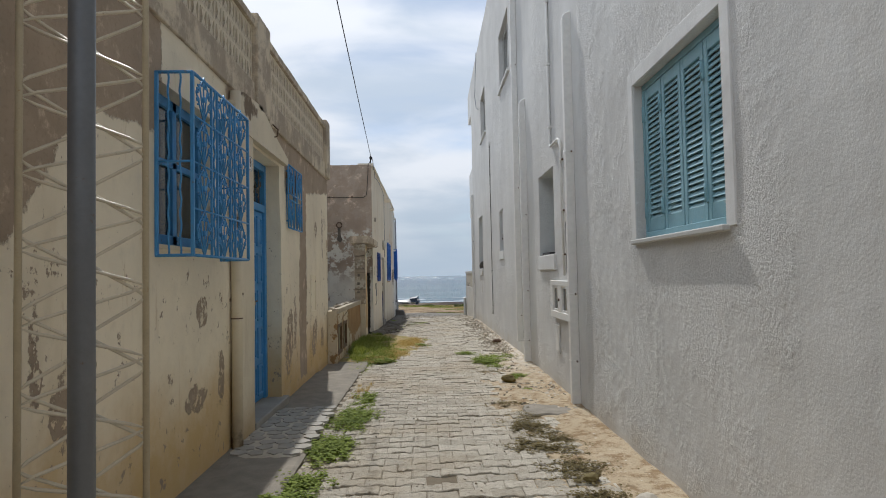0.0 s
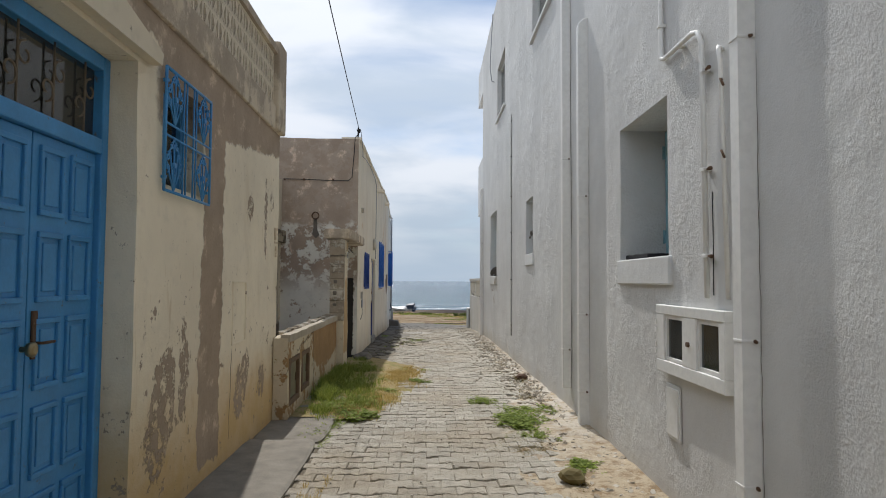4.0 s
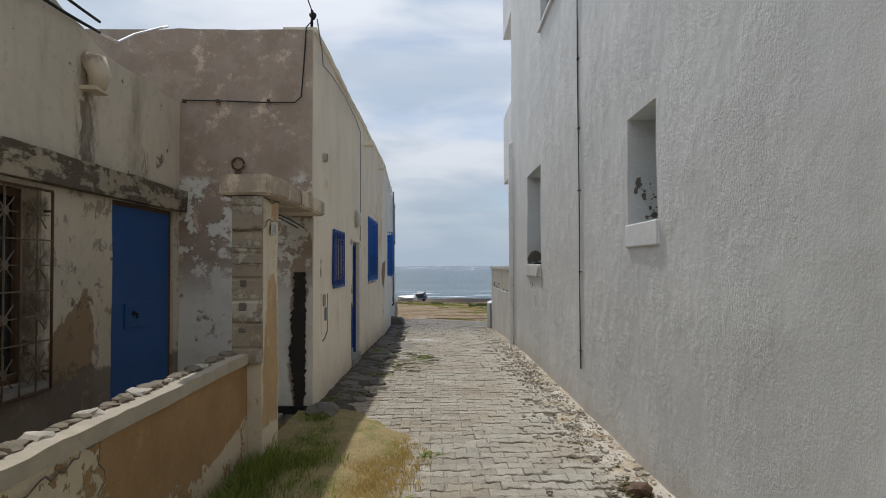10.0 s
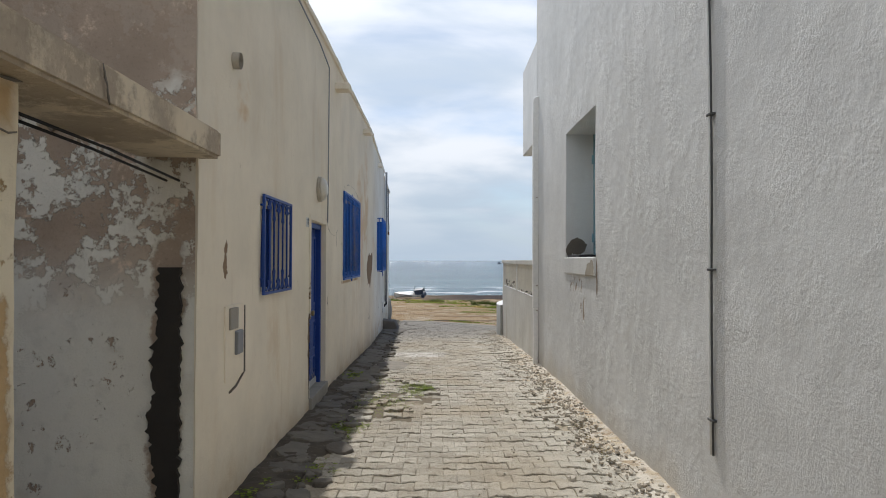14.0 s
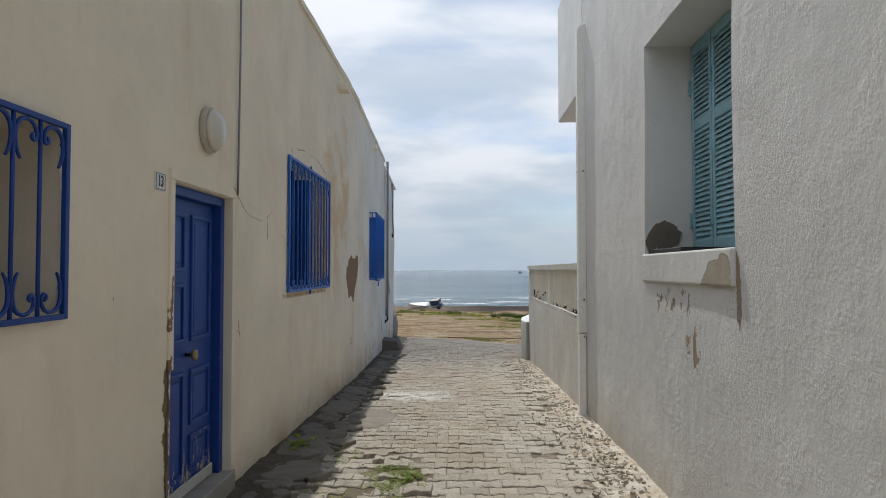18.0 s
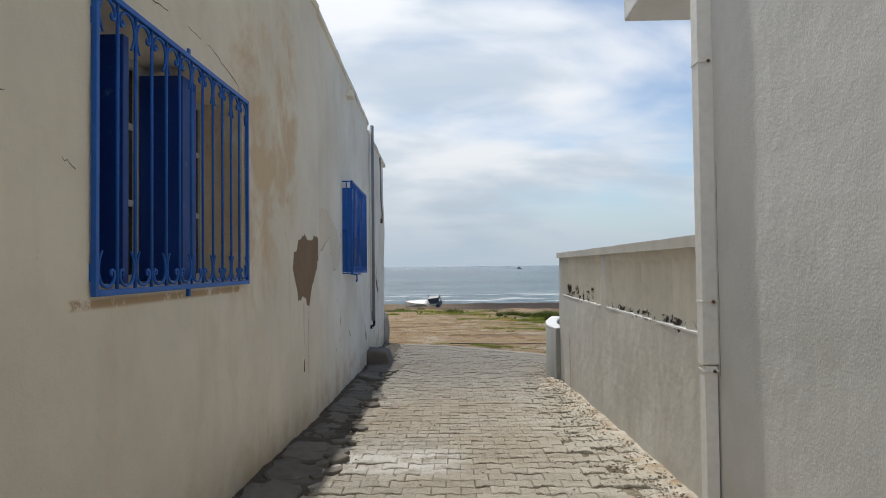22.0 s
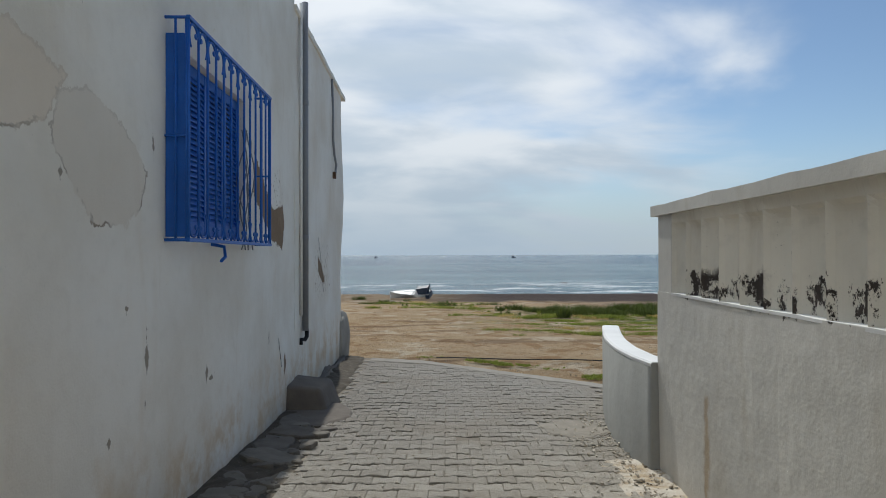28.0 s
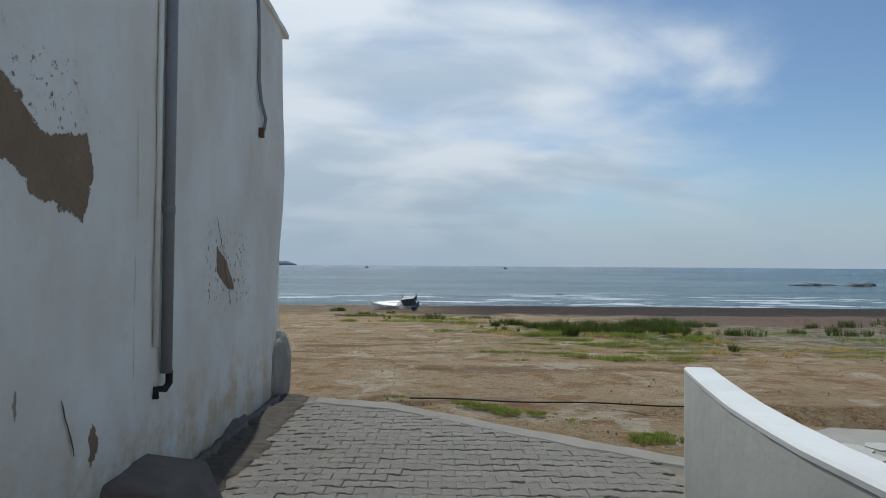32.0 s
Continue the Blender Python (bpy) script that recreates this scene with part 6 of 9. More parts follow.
def pierced_plate(bm, h, hi, x0, x1):
    """A square block pierced by a fan of six spokes, as one connected body."""
    seen = {}

    def v(y, z):
        key = (round(y, 4), round(z, 4))
        if key not in seen:
            seen[key] = bm.verts.new((x0, y, z))
        return seen[key]
    cuts_y = [-hi, -0.061, -0.029, -0.014, 0.014, 0.029, 0.061, hi]
    for s in (1, -1):
        for a, b in zip(cuts_y, cuts_y[1:]):
            bm.faces.new((v(a, s * hi), v(b, s * hi), v(b, s * h), v(a, s * h)))
        bm.faces.new((v(-0.014, s * 0.052), v(0.014, s * 0.052), v(0.014, s * hi), v(-0.014, s * hi)))
        for t in (1, -1):
            bm.faces.new((v(t * 0.0162, 0), v(t * 0.061, s * hi), v(t * 0.029, s * hi), v(t * 0.014, s * 0.052)))
    for t in (1, -1):
        bm.faces.new((v(t * hi, -hi), v(t * h, -h), v(t * h, h), v(t * hi, hi)))
        for s in (1, -1):
            bm.faces.new((v(t * hi, s * hi), v(t * h, s * h), v(t * hi, s * h)))
    bm.faces.new([v(y, z) for y, z in ((0.014, 0.052), (0.0162, 0), (0.014, -0.052), (-0.014, -0.052), (-0.0162, 0), (-0.014, 0.052))])
    bmesh.ops.recalc_face_normals(bm, faces=bm.faces)
    r = bmesh.ops.extrude_face_region(bm, geom=bm.faces[:])
    bmesh.ops.translate(bm, verts=[g for g in r["geom"] if isinstance(g, bmesh.types.BMVert)], vec=(x1 - x0, 0, 0))


# parapet of pierced blocks
M_BREEZE = stucco("pale_pierced_cement", (0.72, 0.63, 0.49), lambda k, y, z: k.ramp(k.noise(1.6, 8, 0.68), 0.55, 0.62), (0.36, 0.30, 0.23), 0.5, 0.3, (0.3, 0.2, 0.1), -3, None, (0.6, 0.66), (0.4, 0.31, 0.2), 0.5)
par = thing("parapet", "weathered parapet of pierced fan-pattern cement blocks", "parapet", HOUSE1)
for a, b in ((6.86, 7.42), (11.62, 11.985)):
    bm = B()
    box(bm, -0.22, 0.07, a, b, 3.34, 4.38, 0.02)
    part("pier", bm, M_PARAPET, par)
PX0, PX1 = -0.21, 0.0
for a, b in ((-3.0, 6.86), (7.42, 11.62)):
    bm = B()
    wall_with_holes(bm, a, b, 4.22, 4.30, [], -0.2, 0.3, 0.01, seed=31.0, ragged=0.01)
    bmesh.ops.translate(bm, verts=bm.verts, vec=(0.04, 0, 0))
    part("coping", bm, M_PARAPET, par)
    bm = B()
    box(bm, -0.2, 0.03, a + 0.002, b - 0.002, 3.34, 3.62, 0.01)
    part("base_course", bm, M_PARAPET, par)
block = None
for a, b in ((1.86, 6.86), (7.42, 11.62)):
    n = round((b - a) / 0.20)
    w = (b - a) / n
    for i in range(n):
        for j in range(3):
            m = pose(0, a + w * (i + 0.5), 3.72 + 0.2 * j, 0, 0, 0)
            if block is None:
                bm = B()
                pierced_plate(bm, 0.1, 0.078, PX0 + 0.02, PX1)
                block = part("pierced_block", bm, M_BREEZE, par)
                block.matrix_basis = m
            else:
                again(block, m)

# ---- courtyard ----
d2 = thing("door_2", "plain dark blue sheet-metal door, closed", "door", COURT, kind="structure")
bm = B()
box(bm, -0.08, -0.03, 16.76, 18.14, 0.30, 2.37, 0.006)
part("door_leaf", bm, M_SHEET, d2)
bm = B()
for a, b, c, d in ((16.702, 16.76, 0.3, 2.418), (18.14, 18.198, 0.3, 2.418), (16.76, 18.14, 2.37, 2.418)):
    box(bm, -0.13, -0.03, a, b, c, d, 0.004)
part("door_frame", bm, M_IRON, d2)
bm = B()
box(bm, -0.032, -0.015, 17.02, 17.62, 1.10, 1.36, 0.004)
part("lock_plate", bm, M_SHEET, d2)
bm = B()
tube(bm, [(-0.015, 17.2, 1.25), (0.03, 17.2, 1.25), (0.03, 17.2, 1.2)], 0.012, 8)
tube(bm, [(-0.015, 17.2, 1.25), (-0.006, 17.2, 1.25)], 0.03, 10)
part("door_handle", bm, M_BLACK, d2)

M_BLUE3 = plain("darkened_blue_shutter_paint", (0.03, 0.13, 0.30), 0.55, 0, 0.2, 4, 0.3, (0.05, 0.09, 0.15))
w9 = thing("window_9", "courtyard window with a half-open blue shutter inside", "window", COURT, kind="structure")
bm = B()
for a, b, c, d in ((13.952, 14.02, 0.822, 2.378), (15.48, 15.548, 0.822, 2.378), (14.02, 15.48, 2.31, 2.378), (14.02, 15.48, 0.822, 0.89), (14.72, 14.78, 0.89, 2.31)):
    box(bm, -0.22, -0.16, a, b, c, d, 0.004)
part("window_frame", bm, M_IRON, w9)
bm = B()
box(bm, -0.15, -0.12, 14.02, 14.80, 0.95, 2.36, 0.004)
part("shutter", bm, M_BLUE3, w9, "faded blue wooden shutter")
bm = B()
box(bm, -0.20, -0.194, 14.78, 15.48, 0.89, 2.31)
part("pane", bm, M_GLASS, w9)
bm = B()
box(bm, -0.1, 0.06, 13.9, 15.6, 0.77, 0.822, 0.008)
part("window_sill", bm, M_CEMENT, w9)
g9 = thing("window_grille", "rusty star-pattern iron grille in the courtyard", "grille", COURT)
rail(g9, [(0.07, 13.98, 0.76), (0.07, 15.58, 0.76), (0.07, 15.58, 2.36), (0.07, 13.98, 2.36), (0.07, 13.98, 0.76)], 0.012, M_IRON)
bars(g9, 0.07, [13.98 + 0.2 * i for i in range(1, 8)], 0.76, 2.36, 0.0065, M_OLDIRON)
for z in (1.16, 1.56, 1.96):
    rail(g9, [(0.07, 13.98, z), (0.07, 15.58, z)], 0.0065, M_OLDIRON)
first = None
for i in range(4):
    for j in range(4):
        m = pose(0.075, 14.18 + 0.4 * i, 0.96 + 0.4 * j)
        if first is None:
            bm = B()
            for ang in range(0, 180, 45):
                c, s = math.cos(radians(ang)), math.sin(radians(ang))
                tube(bm, [(0, -0.15 * c, -0.15 * s), (0, 0.15 * c, 0.15 * s)], 0.006, 5)
            prism(bm, [(0.035 * math.cos(6.283 * k / 8), 0.035 * math.sin(6.283 * k / 8)) for k in range(8)], (-0.004, 0.012), "x")
            first = part("star", bm, M_OLDIRON, g9)
            first.matrix_basis = m
        else:
            again(first, m)
for y in (13.98, 15.58):
    rail(g9, [(0.0, y, 0.9), (0.07, y, 0.9)], 0.01, M_IRON, "lug")
    rail(g9, [(0.0, y, 2.2), (0.07, y, 2.2)], 0.01, M_IRON, "lug")

nook = thing("wall_bracket", "crumbling plaster lamp bracket stained by rust", "bracket", COURT)
bm = B()
tube(bm, [(0.0, 16.2, 3.62), (0.09, 16.2, 3.6), (0.12, 16.2, 3.5), (0.10, 16.2, 3.38)], [0.10, 0.11, 0.10, 0.075], 10)
part("hood", bm, M_PARAPET, nook)
bm = B()
box(bm, 0.0, 0.15, 16.08, 16.32, 3.34, 3.38, 0.005)
part("shelf", bm, M_PARAPET, nook)

M_ROUGHSTONE = plain("brown_grey_wall_stone", (0.27, 0.225, 0.165), 0.95, 0, 0.3, 16, 0.9)
M_RIM = plain("worn_cream_rim_render", (0.50, 0.435, 0.34), 0.95, 0, 0.22, 5, 0.7, (0.33, 0.25, 0.16))
# gate pier, lintel slab and the low wall
M_BLOCK = stucco("bare_crumbling_blockwork", (0.56, 0.51, 0.42), lambda k, y, z: k.ramp(k.noise(3.2, 9, 0.74), 0.44, 0.49), (0.32, 0.265, 0.20), 0.9, 0.45, (0.3, 0.22, 0.12), -1, None, (0.6, 0.66), (0.3, 0.25, 0.18), 0.5)
pier = thing("gate_pier", "cracked yellow rendered gate pier with hollow bricks showing", "pier")
bm = B()
wall_with_holes(bm, 16.0, 16.60, -0.1, 2.36, [], -0.235, 0.1, 0.02, seed=41.0)
for v in bm.verts:
    v.co.x += -1.50
part("body", bm, M_PIER, pier)
# dark blocks on the face stand in for the shade inside brick hollows
for i, (z, w, h) in enumerate(((1.16, 0.07, 0.05), (1.355, 0.068, 0.075), (1.56, 0.075, 0.07), (1.055, 0.06, 0.03))):
    bm = B()
    box(bm, -1.69, -1.69 + w, 15.950, 16.02, z, z + h, 0.012)
    part("brick_hole_shade", bm, M_DARKSTONE, pier, "dark block standing in for a shaded brick hollow")
bm = B()
wall_with_holes(bm, -1.745, -1.487, 0.90, 2.36, [], 0.03, 0.022, 0.02, seed=43.0, face=lambda y, z: -0.014 * (1 if (z % 0.205) > 0.022 else 0) * (1 + 0.8 * noise.noise((y * 9, z * 9, 2))) - 0.012 * (1 if z > 2.07 + 0.02 * noise.noise((y * 12, 0, 4)) else 0) - 0.008 * max(0, noise.noise((y * 14, z * 14, 8))))
for v in bm.verts:
    v.co = Vector((v.co.y, 15.972 + v.co.x, v.co.z))
part("block_face", bm, M_BLOCK, pier, "bare hollow-brick courses with crumbling render")
slab = thing("lintel_slab", "chipped cement slab spanning gate pier and house", "lintel")
bm = B()
prism(bm, [(-1.86, 15.93), (-1.42, 15.90), (-1.36, 16.2), (-1.36, 18.44), (-1.497, 18.45), (-1.53, 18.36), (-1.80, 18.36), (-1.86, 18.35)], (2.37, 2.55))
bmesh.ops.bevel(bm, geom=list(bm.edges), offset=0.018, segments=2, affect="EDGES")
part("slab", bm, M_PARAPET, slab)
plate("11", pose(-1.488, 0, 0), 16.27, 16.40, 2.03, 2.14)
bm = B()
for x in (-1.70, -1.62):
    tube(bm, [(x, 16.62, 2.30), (x + 0.05, 17.4, 2.26), (x + 0.02, 18.36, 2.22)], 0.008, 6)
single("gate_wires", bm, M_BLACK, "black wires slung below the cement slab", "wire")
bm = B()
box(bm, -2.5, -1.55, 18.33, 18.376, -0.08, 0.02, 0.008)
single("threshold", bm, M_BLACK, "dark threshold strip at the foot of the gable", "threshold")
bm = B()
n = 90
left = [(float(np.interp(-0.15 + 1.82 * i / n, (-0.2, 0.1, 0.3, 0.7, 0.9, 1.1, 1.25, 1.6), (-1.70, -1.72, -1.735, -1.785, -1.75, -1.765, -1.735, -1.725))) + 0.035 * noise.noise((i * 0.4, 1, 0)) + 0.04 * noise.noise((i * 1.7, 4, 0)), -0.15 + 1.82 * i / n) for i in range(n + 1)]
right = [(-1.585 - 0.05 * max(0, 0.2 - (-0.15 + 1.82 * i / n)) / 0.35 + 0.02 * noise.noise((i * 0.35, 9, 0)) + 0.03 * noise.noise((i * 1.6, 6, 0)), -0.15 + 1.82 * i / n) for i in range(n, -1, -1)]
prism(bm, left + right, (18.346, 18.385), "y")
single("tar_strip", bm, M_TAR, "ragged black tar strip on the peeling gable", "tar")

low = thing("low_wall", "broken low courtyard wall with patched yellow render", "wall", pose(-1.62, 0, 0))
bm = B()
wall_with_holes(bm, 11.80, 16.0, -0.2, 0.955, [(11.88, 12.53, 0.14, 0.70), (12.66, 13.24, 0.18, 0.70)], -0.17, 0.14, 0.02, seed=51.0, ragged=0.02)
part("body", bm, M_LOWWALL, low)
bm = B()
wall_with_holes(bm, 11.805, 16.0, 0.90, 0.985, [], -0.11, 0.12, 0.012, seed=52.0, ragged=0.012)
bmesh.ops.translate(bm, verts=bm.verts, vec=(0.02, 0, 0))
part("rim", bm, M_RIM, low, "pale rendered rim")
M_RUSTFRAME = plain("flaking_rust_brown_iron", (0.21, 0.135, 0.085), 0.85, 0.1, 0.3, 9, 0.6, (0.33, 0.22, 0.13))
M_CUPBOARD = plain("faded_green_rusting_sheet", (0.26, 0.235, 0.15), 0.8, 0.0, 0.3, 3.5, 0.5, (0.24, 0.12, 0.055))
for y0, y1, z0, z1 in ((11.88, 12.53, 0.14, 0.70), (12.66, 13.24, 0.18, 0.70)):
    bm = B()
    box(bm, -0.06, -0.035, y0 + 0.004, y1 - 0.004, z0 + 0.004, z1 - 0.004, 0.004)
    dr = part("meter_door", bm, M_CUPBOARD, low, "rusted pale green meter cupboard door")
    for a, b, c, d in ((y0 + 0.004, y1 - 0.004, z1 - 0.065, z1 - 0.004), (y0 + 0.004, y0 + 0.075, z0 + 0.065, z1 - 0.065), (y1 - 0.06, y1 - 0.004, z0 + 0.065, z1 - 0.065), (y0 + 0.004, y1 - 0.004, z0 + 0.004, z0 + 0.065)):
        bm = B()
        box(bm, -0.036, 0.006, a, b, c, d, 0.006)
        part("frame_bar", bm, M_RUSTFRAME, dr)
    bm = B()
    box(bm, -0.036, -0.022, y1 - 0.10, y1 - 0.075, (z0 + z1) / 2 - 0.05, (z0 + z1) / 2 + 0.05, 0.004)
    part("hasp", bm, M_IRON, dr)
rr = random.Random(3)
for i in range(46):
    y = 12.1 + 3.85 * (i + rr.random()) / 46
    s = rr.uniform(0.026, 0.062)
    bm = B()
    bmesh.ops.create_icosphere(bm, subdivisions=2, radius=s)
    for v in bm.verts:
        q = max(abs(v.co.x), abs(v.co.y), abs(v.co.z)) / s
        v.co *= (0.6 / q + 0.4) * (1 + 0.35 * noise.noise(v.co * 22 + Vector((i, 0, 0))))
        v.co.z *= 0.5
        v.co.y *= 1.25
        v.co += Vector((-0.13 + rr.uniform(-0.05, 0.05) * 0.5, y, 0.975 + s * 0.28))
    part("rubble_stone", bm, M_ROUGHSTONE if i % 6 else M_RUBBLE, low)

# cables over the courtyard and the roof piece behind
wires = thing("cable", "thick black service cables sagging over the courtyard roof", "cable")
for k, off in enumerate((0.0, 0.10)):
    bm = B()
    pts = []
    for i in range(21):
        u = i / 20
        y = 12.0 + u * 4.35
        pts.append((-3.0 - 0.12 * u, y, 4.95 + off - 1.0 * u + 0.0 * u - (0.55 - off) * math.sin(math.pi * u) * 0.8))
    tube(bm, pts, 0.014, 8)
    part("lead", bm, M_BLACK, wires)
bm = B()
tube(bm, [(-3.11, 16.35, 3.94), (-3.12, 16.7, 3.98), (-3.14, 17.1, 4.2), (-3.25, 18.0, 4.6), (-3.3, 18.34, 4.74)], 0.014, 8)
part("tail", bm, M_PVC, wires, "pale cable end over the gable top")
kerb = thing("roof_parapet", "crumbling grey roof parapet behind the courtyard", "parapet")
bm = B()
wall_with_holes(bm, 13.6, 17.6, 3.6, 4.95, [], -0.3, 0.2, 0.03, seed=61.0, top=lambda y: 4.95 if y < 15.3 else 4.95 - 0.34 * (y - 15.3), ragged=0.05)
for v in bm.verts:
    v.co.x += -4.3
part("body", bm, M_PARAPET, kerb)

gable_lead = thing("cable", "dark cable stapled across the brown gable", "cable")
bm = B()
tube(bm, [(-3.12, 18.36, 3.82), (-2.6, 18.355, 3.81), (-2.1, 18.355, 3.79), (-1.72, 18.355, 3.79), (-1.64, 18.355, 3.86), (-1.60, 18.36, 4.4), (-1.58, 18.36, 4.74), (-1.50, 18.42, 4.86)], 0.008, 8)
part("lead", bm, M_BLACK, gable_lead)
for x in (-3.1, -2.68, -2.05):
    bm = B()
    box(bm, x - 0.02, x + 0.02, 18.345, 18.378, 3.79, 3.83, 0.003)
    part("staple", bm, M_IRON, gable_lead)
ringy = thing("wall_ring", "rusty ring and stained plate on the gable", "ring")
bm = B()
tube(bm, [(-2.42 + 0.075 * math.cos(i * 0.55), 18.35, 3.02 + 0.075 * math.sin(i * 0.55)) for i in range(12)], 0.014, 8)
part("ring", bm, M_IRON, ringy)
bm = B()
prism(bm, [(-2.46, 2.93), (-2.39, 2.94), (-2.38, 2.72), (-2.33, 2.60), (-2.41, 2.53), (-2.49, 2.62), (-2.46, 2.75)], (18.352, 18.385), "y")
part("stain_plate", bm, M_DARKSTONE, ringy)

overhead = thing("overhead_wire", "single overhead service wire to the gable corner", "wire")
bm = B()
tube(bm, [(-1.5 + 0.042 * (18.4 - y), y, 4.92 + 0.03 * (18.4 - y) - 0.0009 * (18.4 - y) * (y + 8)) for y in (18.4, 16, 13, 10, 7, 4, 0, -4, -8)], 0.008, 6)
part("wire", bm, M_BLACK, overhead)
bm = B()
tube(bm, [(-1.53, 18.45, 4.62), (-1.52, 18.43, 4.98)], 0.018, 8)
tube(bm, [(-1.52, 18.43, 4.9), (-1.48, 18.40, 4.92)], [0.05, 0.03], 8)
part("insulator", bm, M_BLACK, overhead)
bm = B()
tube(bm, [(-1.47, 18.5, 4.9), (-1.44, 18.7, 4.55), (-1.46, 18.9, 4.42), (-1.46, 19.6, 4.50), (-1.465, 21.0, 4.56), (-1.47, 22.6, 4.52), (-1.47, 23.35, 4.42), (-1.475, 23.36, 3.4), (-1.48, 23.34, 2.24)], 0.0085, 6)
part("drop_lead", bm, M_GREYPVC, overhead, "grey lead running down beside the lamp")

# ---- second house: ironwork, door, small fittings ----


def curl_row(parent, x, ys2, z, up, size, material, r=0.006):
    """One scroll in every gap between the bars, mirrored in pairs, at the foot (up) or head of a grille."""
    first = None
    w = ys2[1] - ys2[0]
    knots = [(-0.22, 1.25), (-0.40, 0.95), (-0.45, 0.55), (-0.34, 0.20), (-0.08, 0.06), (0.22, 0.12), (0.38, 0.36), (0.34, 0.60), (0.20, 0.62), (0.16, 0.46), (0.26, 0.42)]
    us = np.linspace(0, 10, 44)
    py = np.interp(us, range(11), [k[0] for k in knots])
    pz = np.interp(us, range(11), [k[1] for k in knots])
    py = np.convolve(np.pad(py, 2, "edge"), np.ones(5) / 5, "valid")
    pz = np.convolve(np.pad(pz, 2, "edge"), np.ones(5) / 5, "valid")
    s = 1 if up else -1
    for i, (a, b) in enumerate(zip(ys2, ys2[1:])):
        m = pose(x, (a + b) / 2, z) @ (Matrix() if i % 2 == 0 else pose(0, 0, 0, 0, 0, 180))
        if first is None:
            bm = B()
            tube(bm, [(0, float(u) * w, s * float(v) * size * 0.9) for u, v in zip(py, pz)], [r * (0.7 + 0.3 * min(1, k / 6, (43 - k) / 6)) for k in range(44)], 6)
            first = part("curl", bm, material, parent)
            first.matrix_basis = m
        else:
            again(first, m, parent)


def shut_window(name, label, at, y0, y1, z0, z1, deep, shutters):
    w = thing(name, label, "window", at, kind="structure")
    bm = B()
    mid_y = (y0 + y1) / 2
    for a, b, c, d in ((y0 + 0.002, y0 + 0.06, z0 + 0.002, z1 - 0.002), (y1 - 0.06, y1 - 0.002, z0 + 0.002, z1 - 0.002), (mid_y - 0.04, mid_y + 0.04, z0 + 0.06, z1 - 0.06),
                       (y0 + 0.06, y1 - 0.06, z1 - 0.06, z1 - 0.002), (y0 + 0.06, y1 - 0.06, z0 + 0.002, z0 + 0.06)):
        box(bm, -deep - 0.05, -deep, a, b, c, d, 0.004)
    for f in (0.36, 0.7):
        z = z0 + (z1 - z0) * f
        for a, b in ((y0 + 0.06, mid_y - 0.04), (mid_y + 0.04, y1 - 0.06)):
            box(bm, -deep - 0.04, -deep - 0.01, a, b, z - 0.02, z + 0.02, 0.003)
    part("window_frame", bm, M_WINWHITE, w)
    for a, b in ((y0 + 0.06, mid_y - 0.04), (mid_y + 0.04, y1 - 0.06)):
        bm = B()
        box(bm, -deep - 0.03, -deep - 0.024, a, b, z0 + 0.06, z1 - 0.06)
        part("pane", bm, M_GLASS, w)
    for a, b in shutters:
        bm = B()
        box(bm, -deep + 0.004, -0.03, a, b, z0 + 0.02, z1 - 0.08, 0.004)
        part("shutter", bm, M_DOORBLUE, w, "royal blue shutter folded back into the reveal")
    return w


shut_window("window_10", "small window with blue shutters folded behind the bars", FACADE, 19.95, 20.98, 1.44, 2.28, 0.30, ((19.96, 20.02), (20.37, 20.42)))
g10 = thing("window_grille", "dark royal-blue iron grille with heavy curls", "grille", FACADE)
gx = 0.028
bm = B()
for a, b, c, d in ((19.91, 19.94, 1.41, 2.295), (20.97, 21.0, 1.41, 2.295), (19.94, 20.97, 1.41, 1.435), (19.94, 20.97, 2.27, 2.295)):
    box(bm, gx - 0.012, gx + 0.012, a, b, c, d, 0.003)
part("frame", bm, M_DOORBLUE, g10)
yb = [19.94 + 0.1717 * i for i in range(7)]
bars(g10, gx, yb[1:-1], 1.435, 2.27, 0.009, M_DOORBLUE)
curl_row(g10, gx, yb, 1.435, True, 0.17, M_DOORBLUE, 0.009)
curl_row(g10, gx, yb, 2.27, False, 0.17, M_DOORBLUE, 0.009)
for y in (19.91, 20.99):
    for z in (1.55, 2.2):
        rail(g10, [(0, y, z), (gx, y, z)], 0.01, M_DOORBLUE, "lug")

def worn_door_material():
    k = Mat("royal_blue_door_paint_split_at_the_foot", 0.5, 0, 0.4)
    y, z = k.straight()
    col = k.mix(k.noise(3, 5), (0.009, 0.045, 0.23), (0.018, 0.075, 0.36))
    col = k.mix(k.ramp(k.noise(30, 6, 0.7, stretch=(1, 1, 0.12)), 0.52, 0.70, 0, 0.45), col, (0.006, 0.03, 0.15))
    split = k.ramp(k.math("ADD", k.noise(16, 7, 0.7, stretch=(1, 1, 0.2)), k.ramp(z, 0.62, 0.10, -0.12, 0.10)), 0.60, 0.615)
    col = k.mix(split, col, k.mix(k.noise(40, 4), (0.30, 0.27, 0.22), (0.52, 0.49, 0.43)))
    return k.done(col, k.bump(k.math("SUBTRACT", k.noise(60, 4, 0.6, stretch=(1, 1, 0.1)), split), 0.4, 0.006))


M_DOOR3 = worn_door_material()
d3 = thing("door_3", "worn royal-blue panelled wooden door, closed, flaking foot", "door", FACADE, kind="structure")
bm = B()
for a, b, c, d in ((22.172, 22.235, 0.05, 2.195), (23.165, 23.238, 0.05, 2.195), (22.235, 23.165, 2.13, 2.195)):
    box(bm, -0.17, -0.05, a, b, c, d, 0.006)
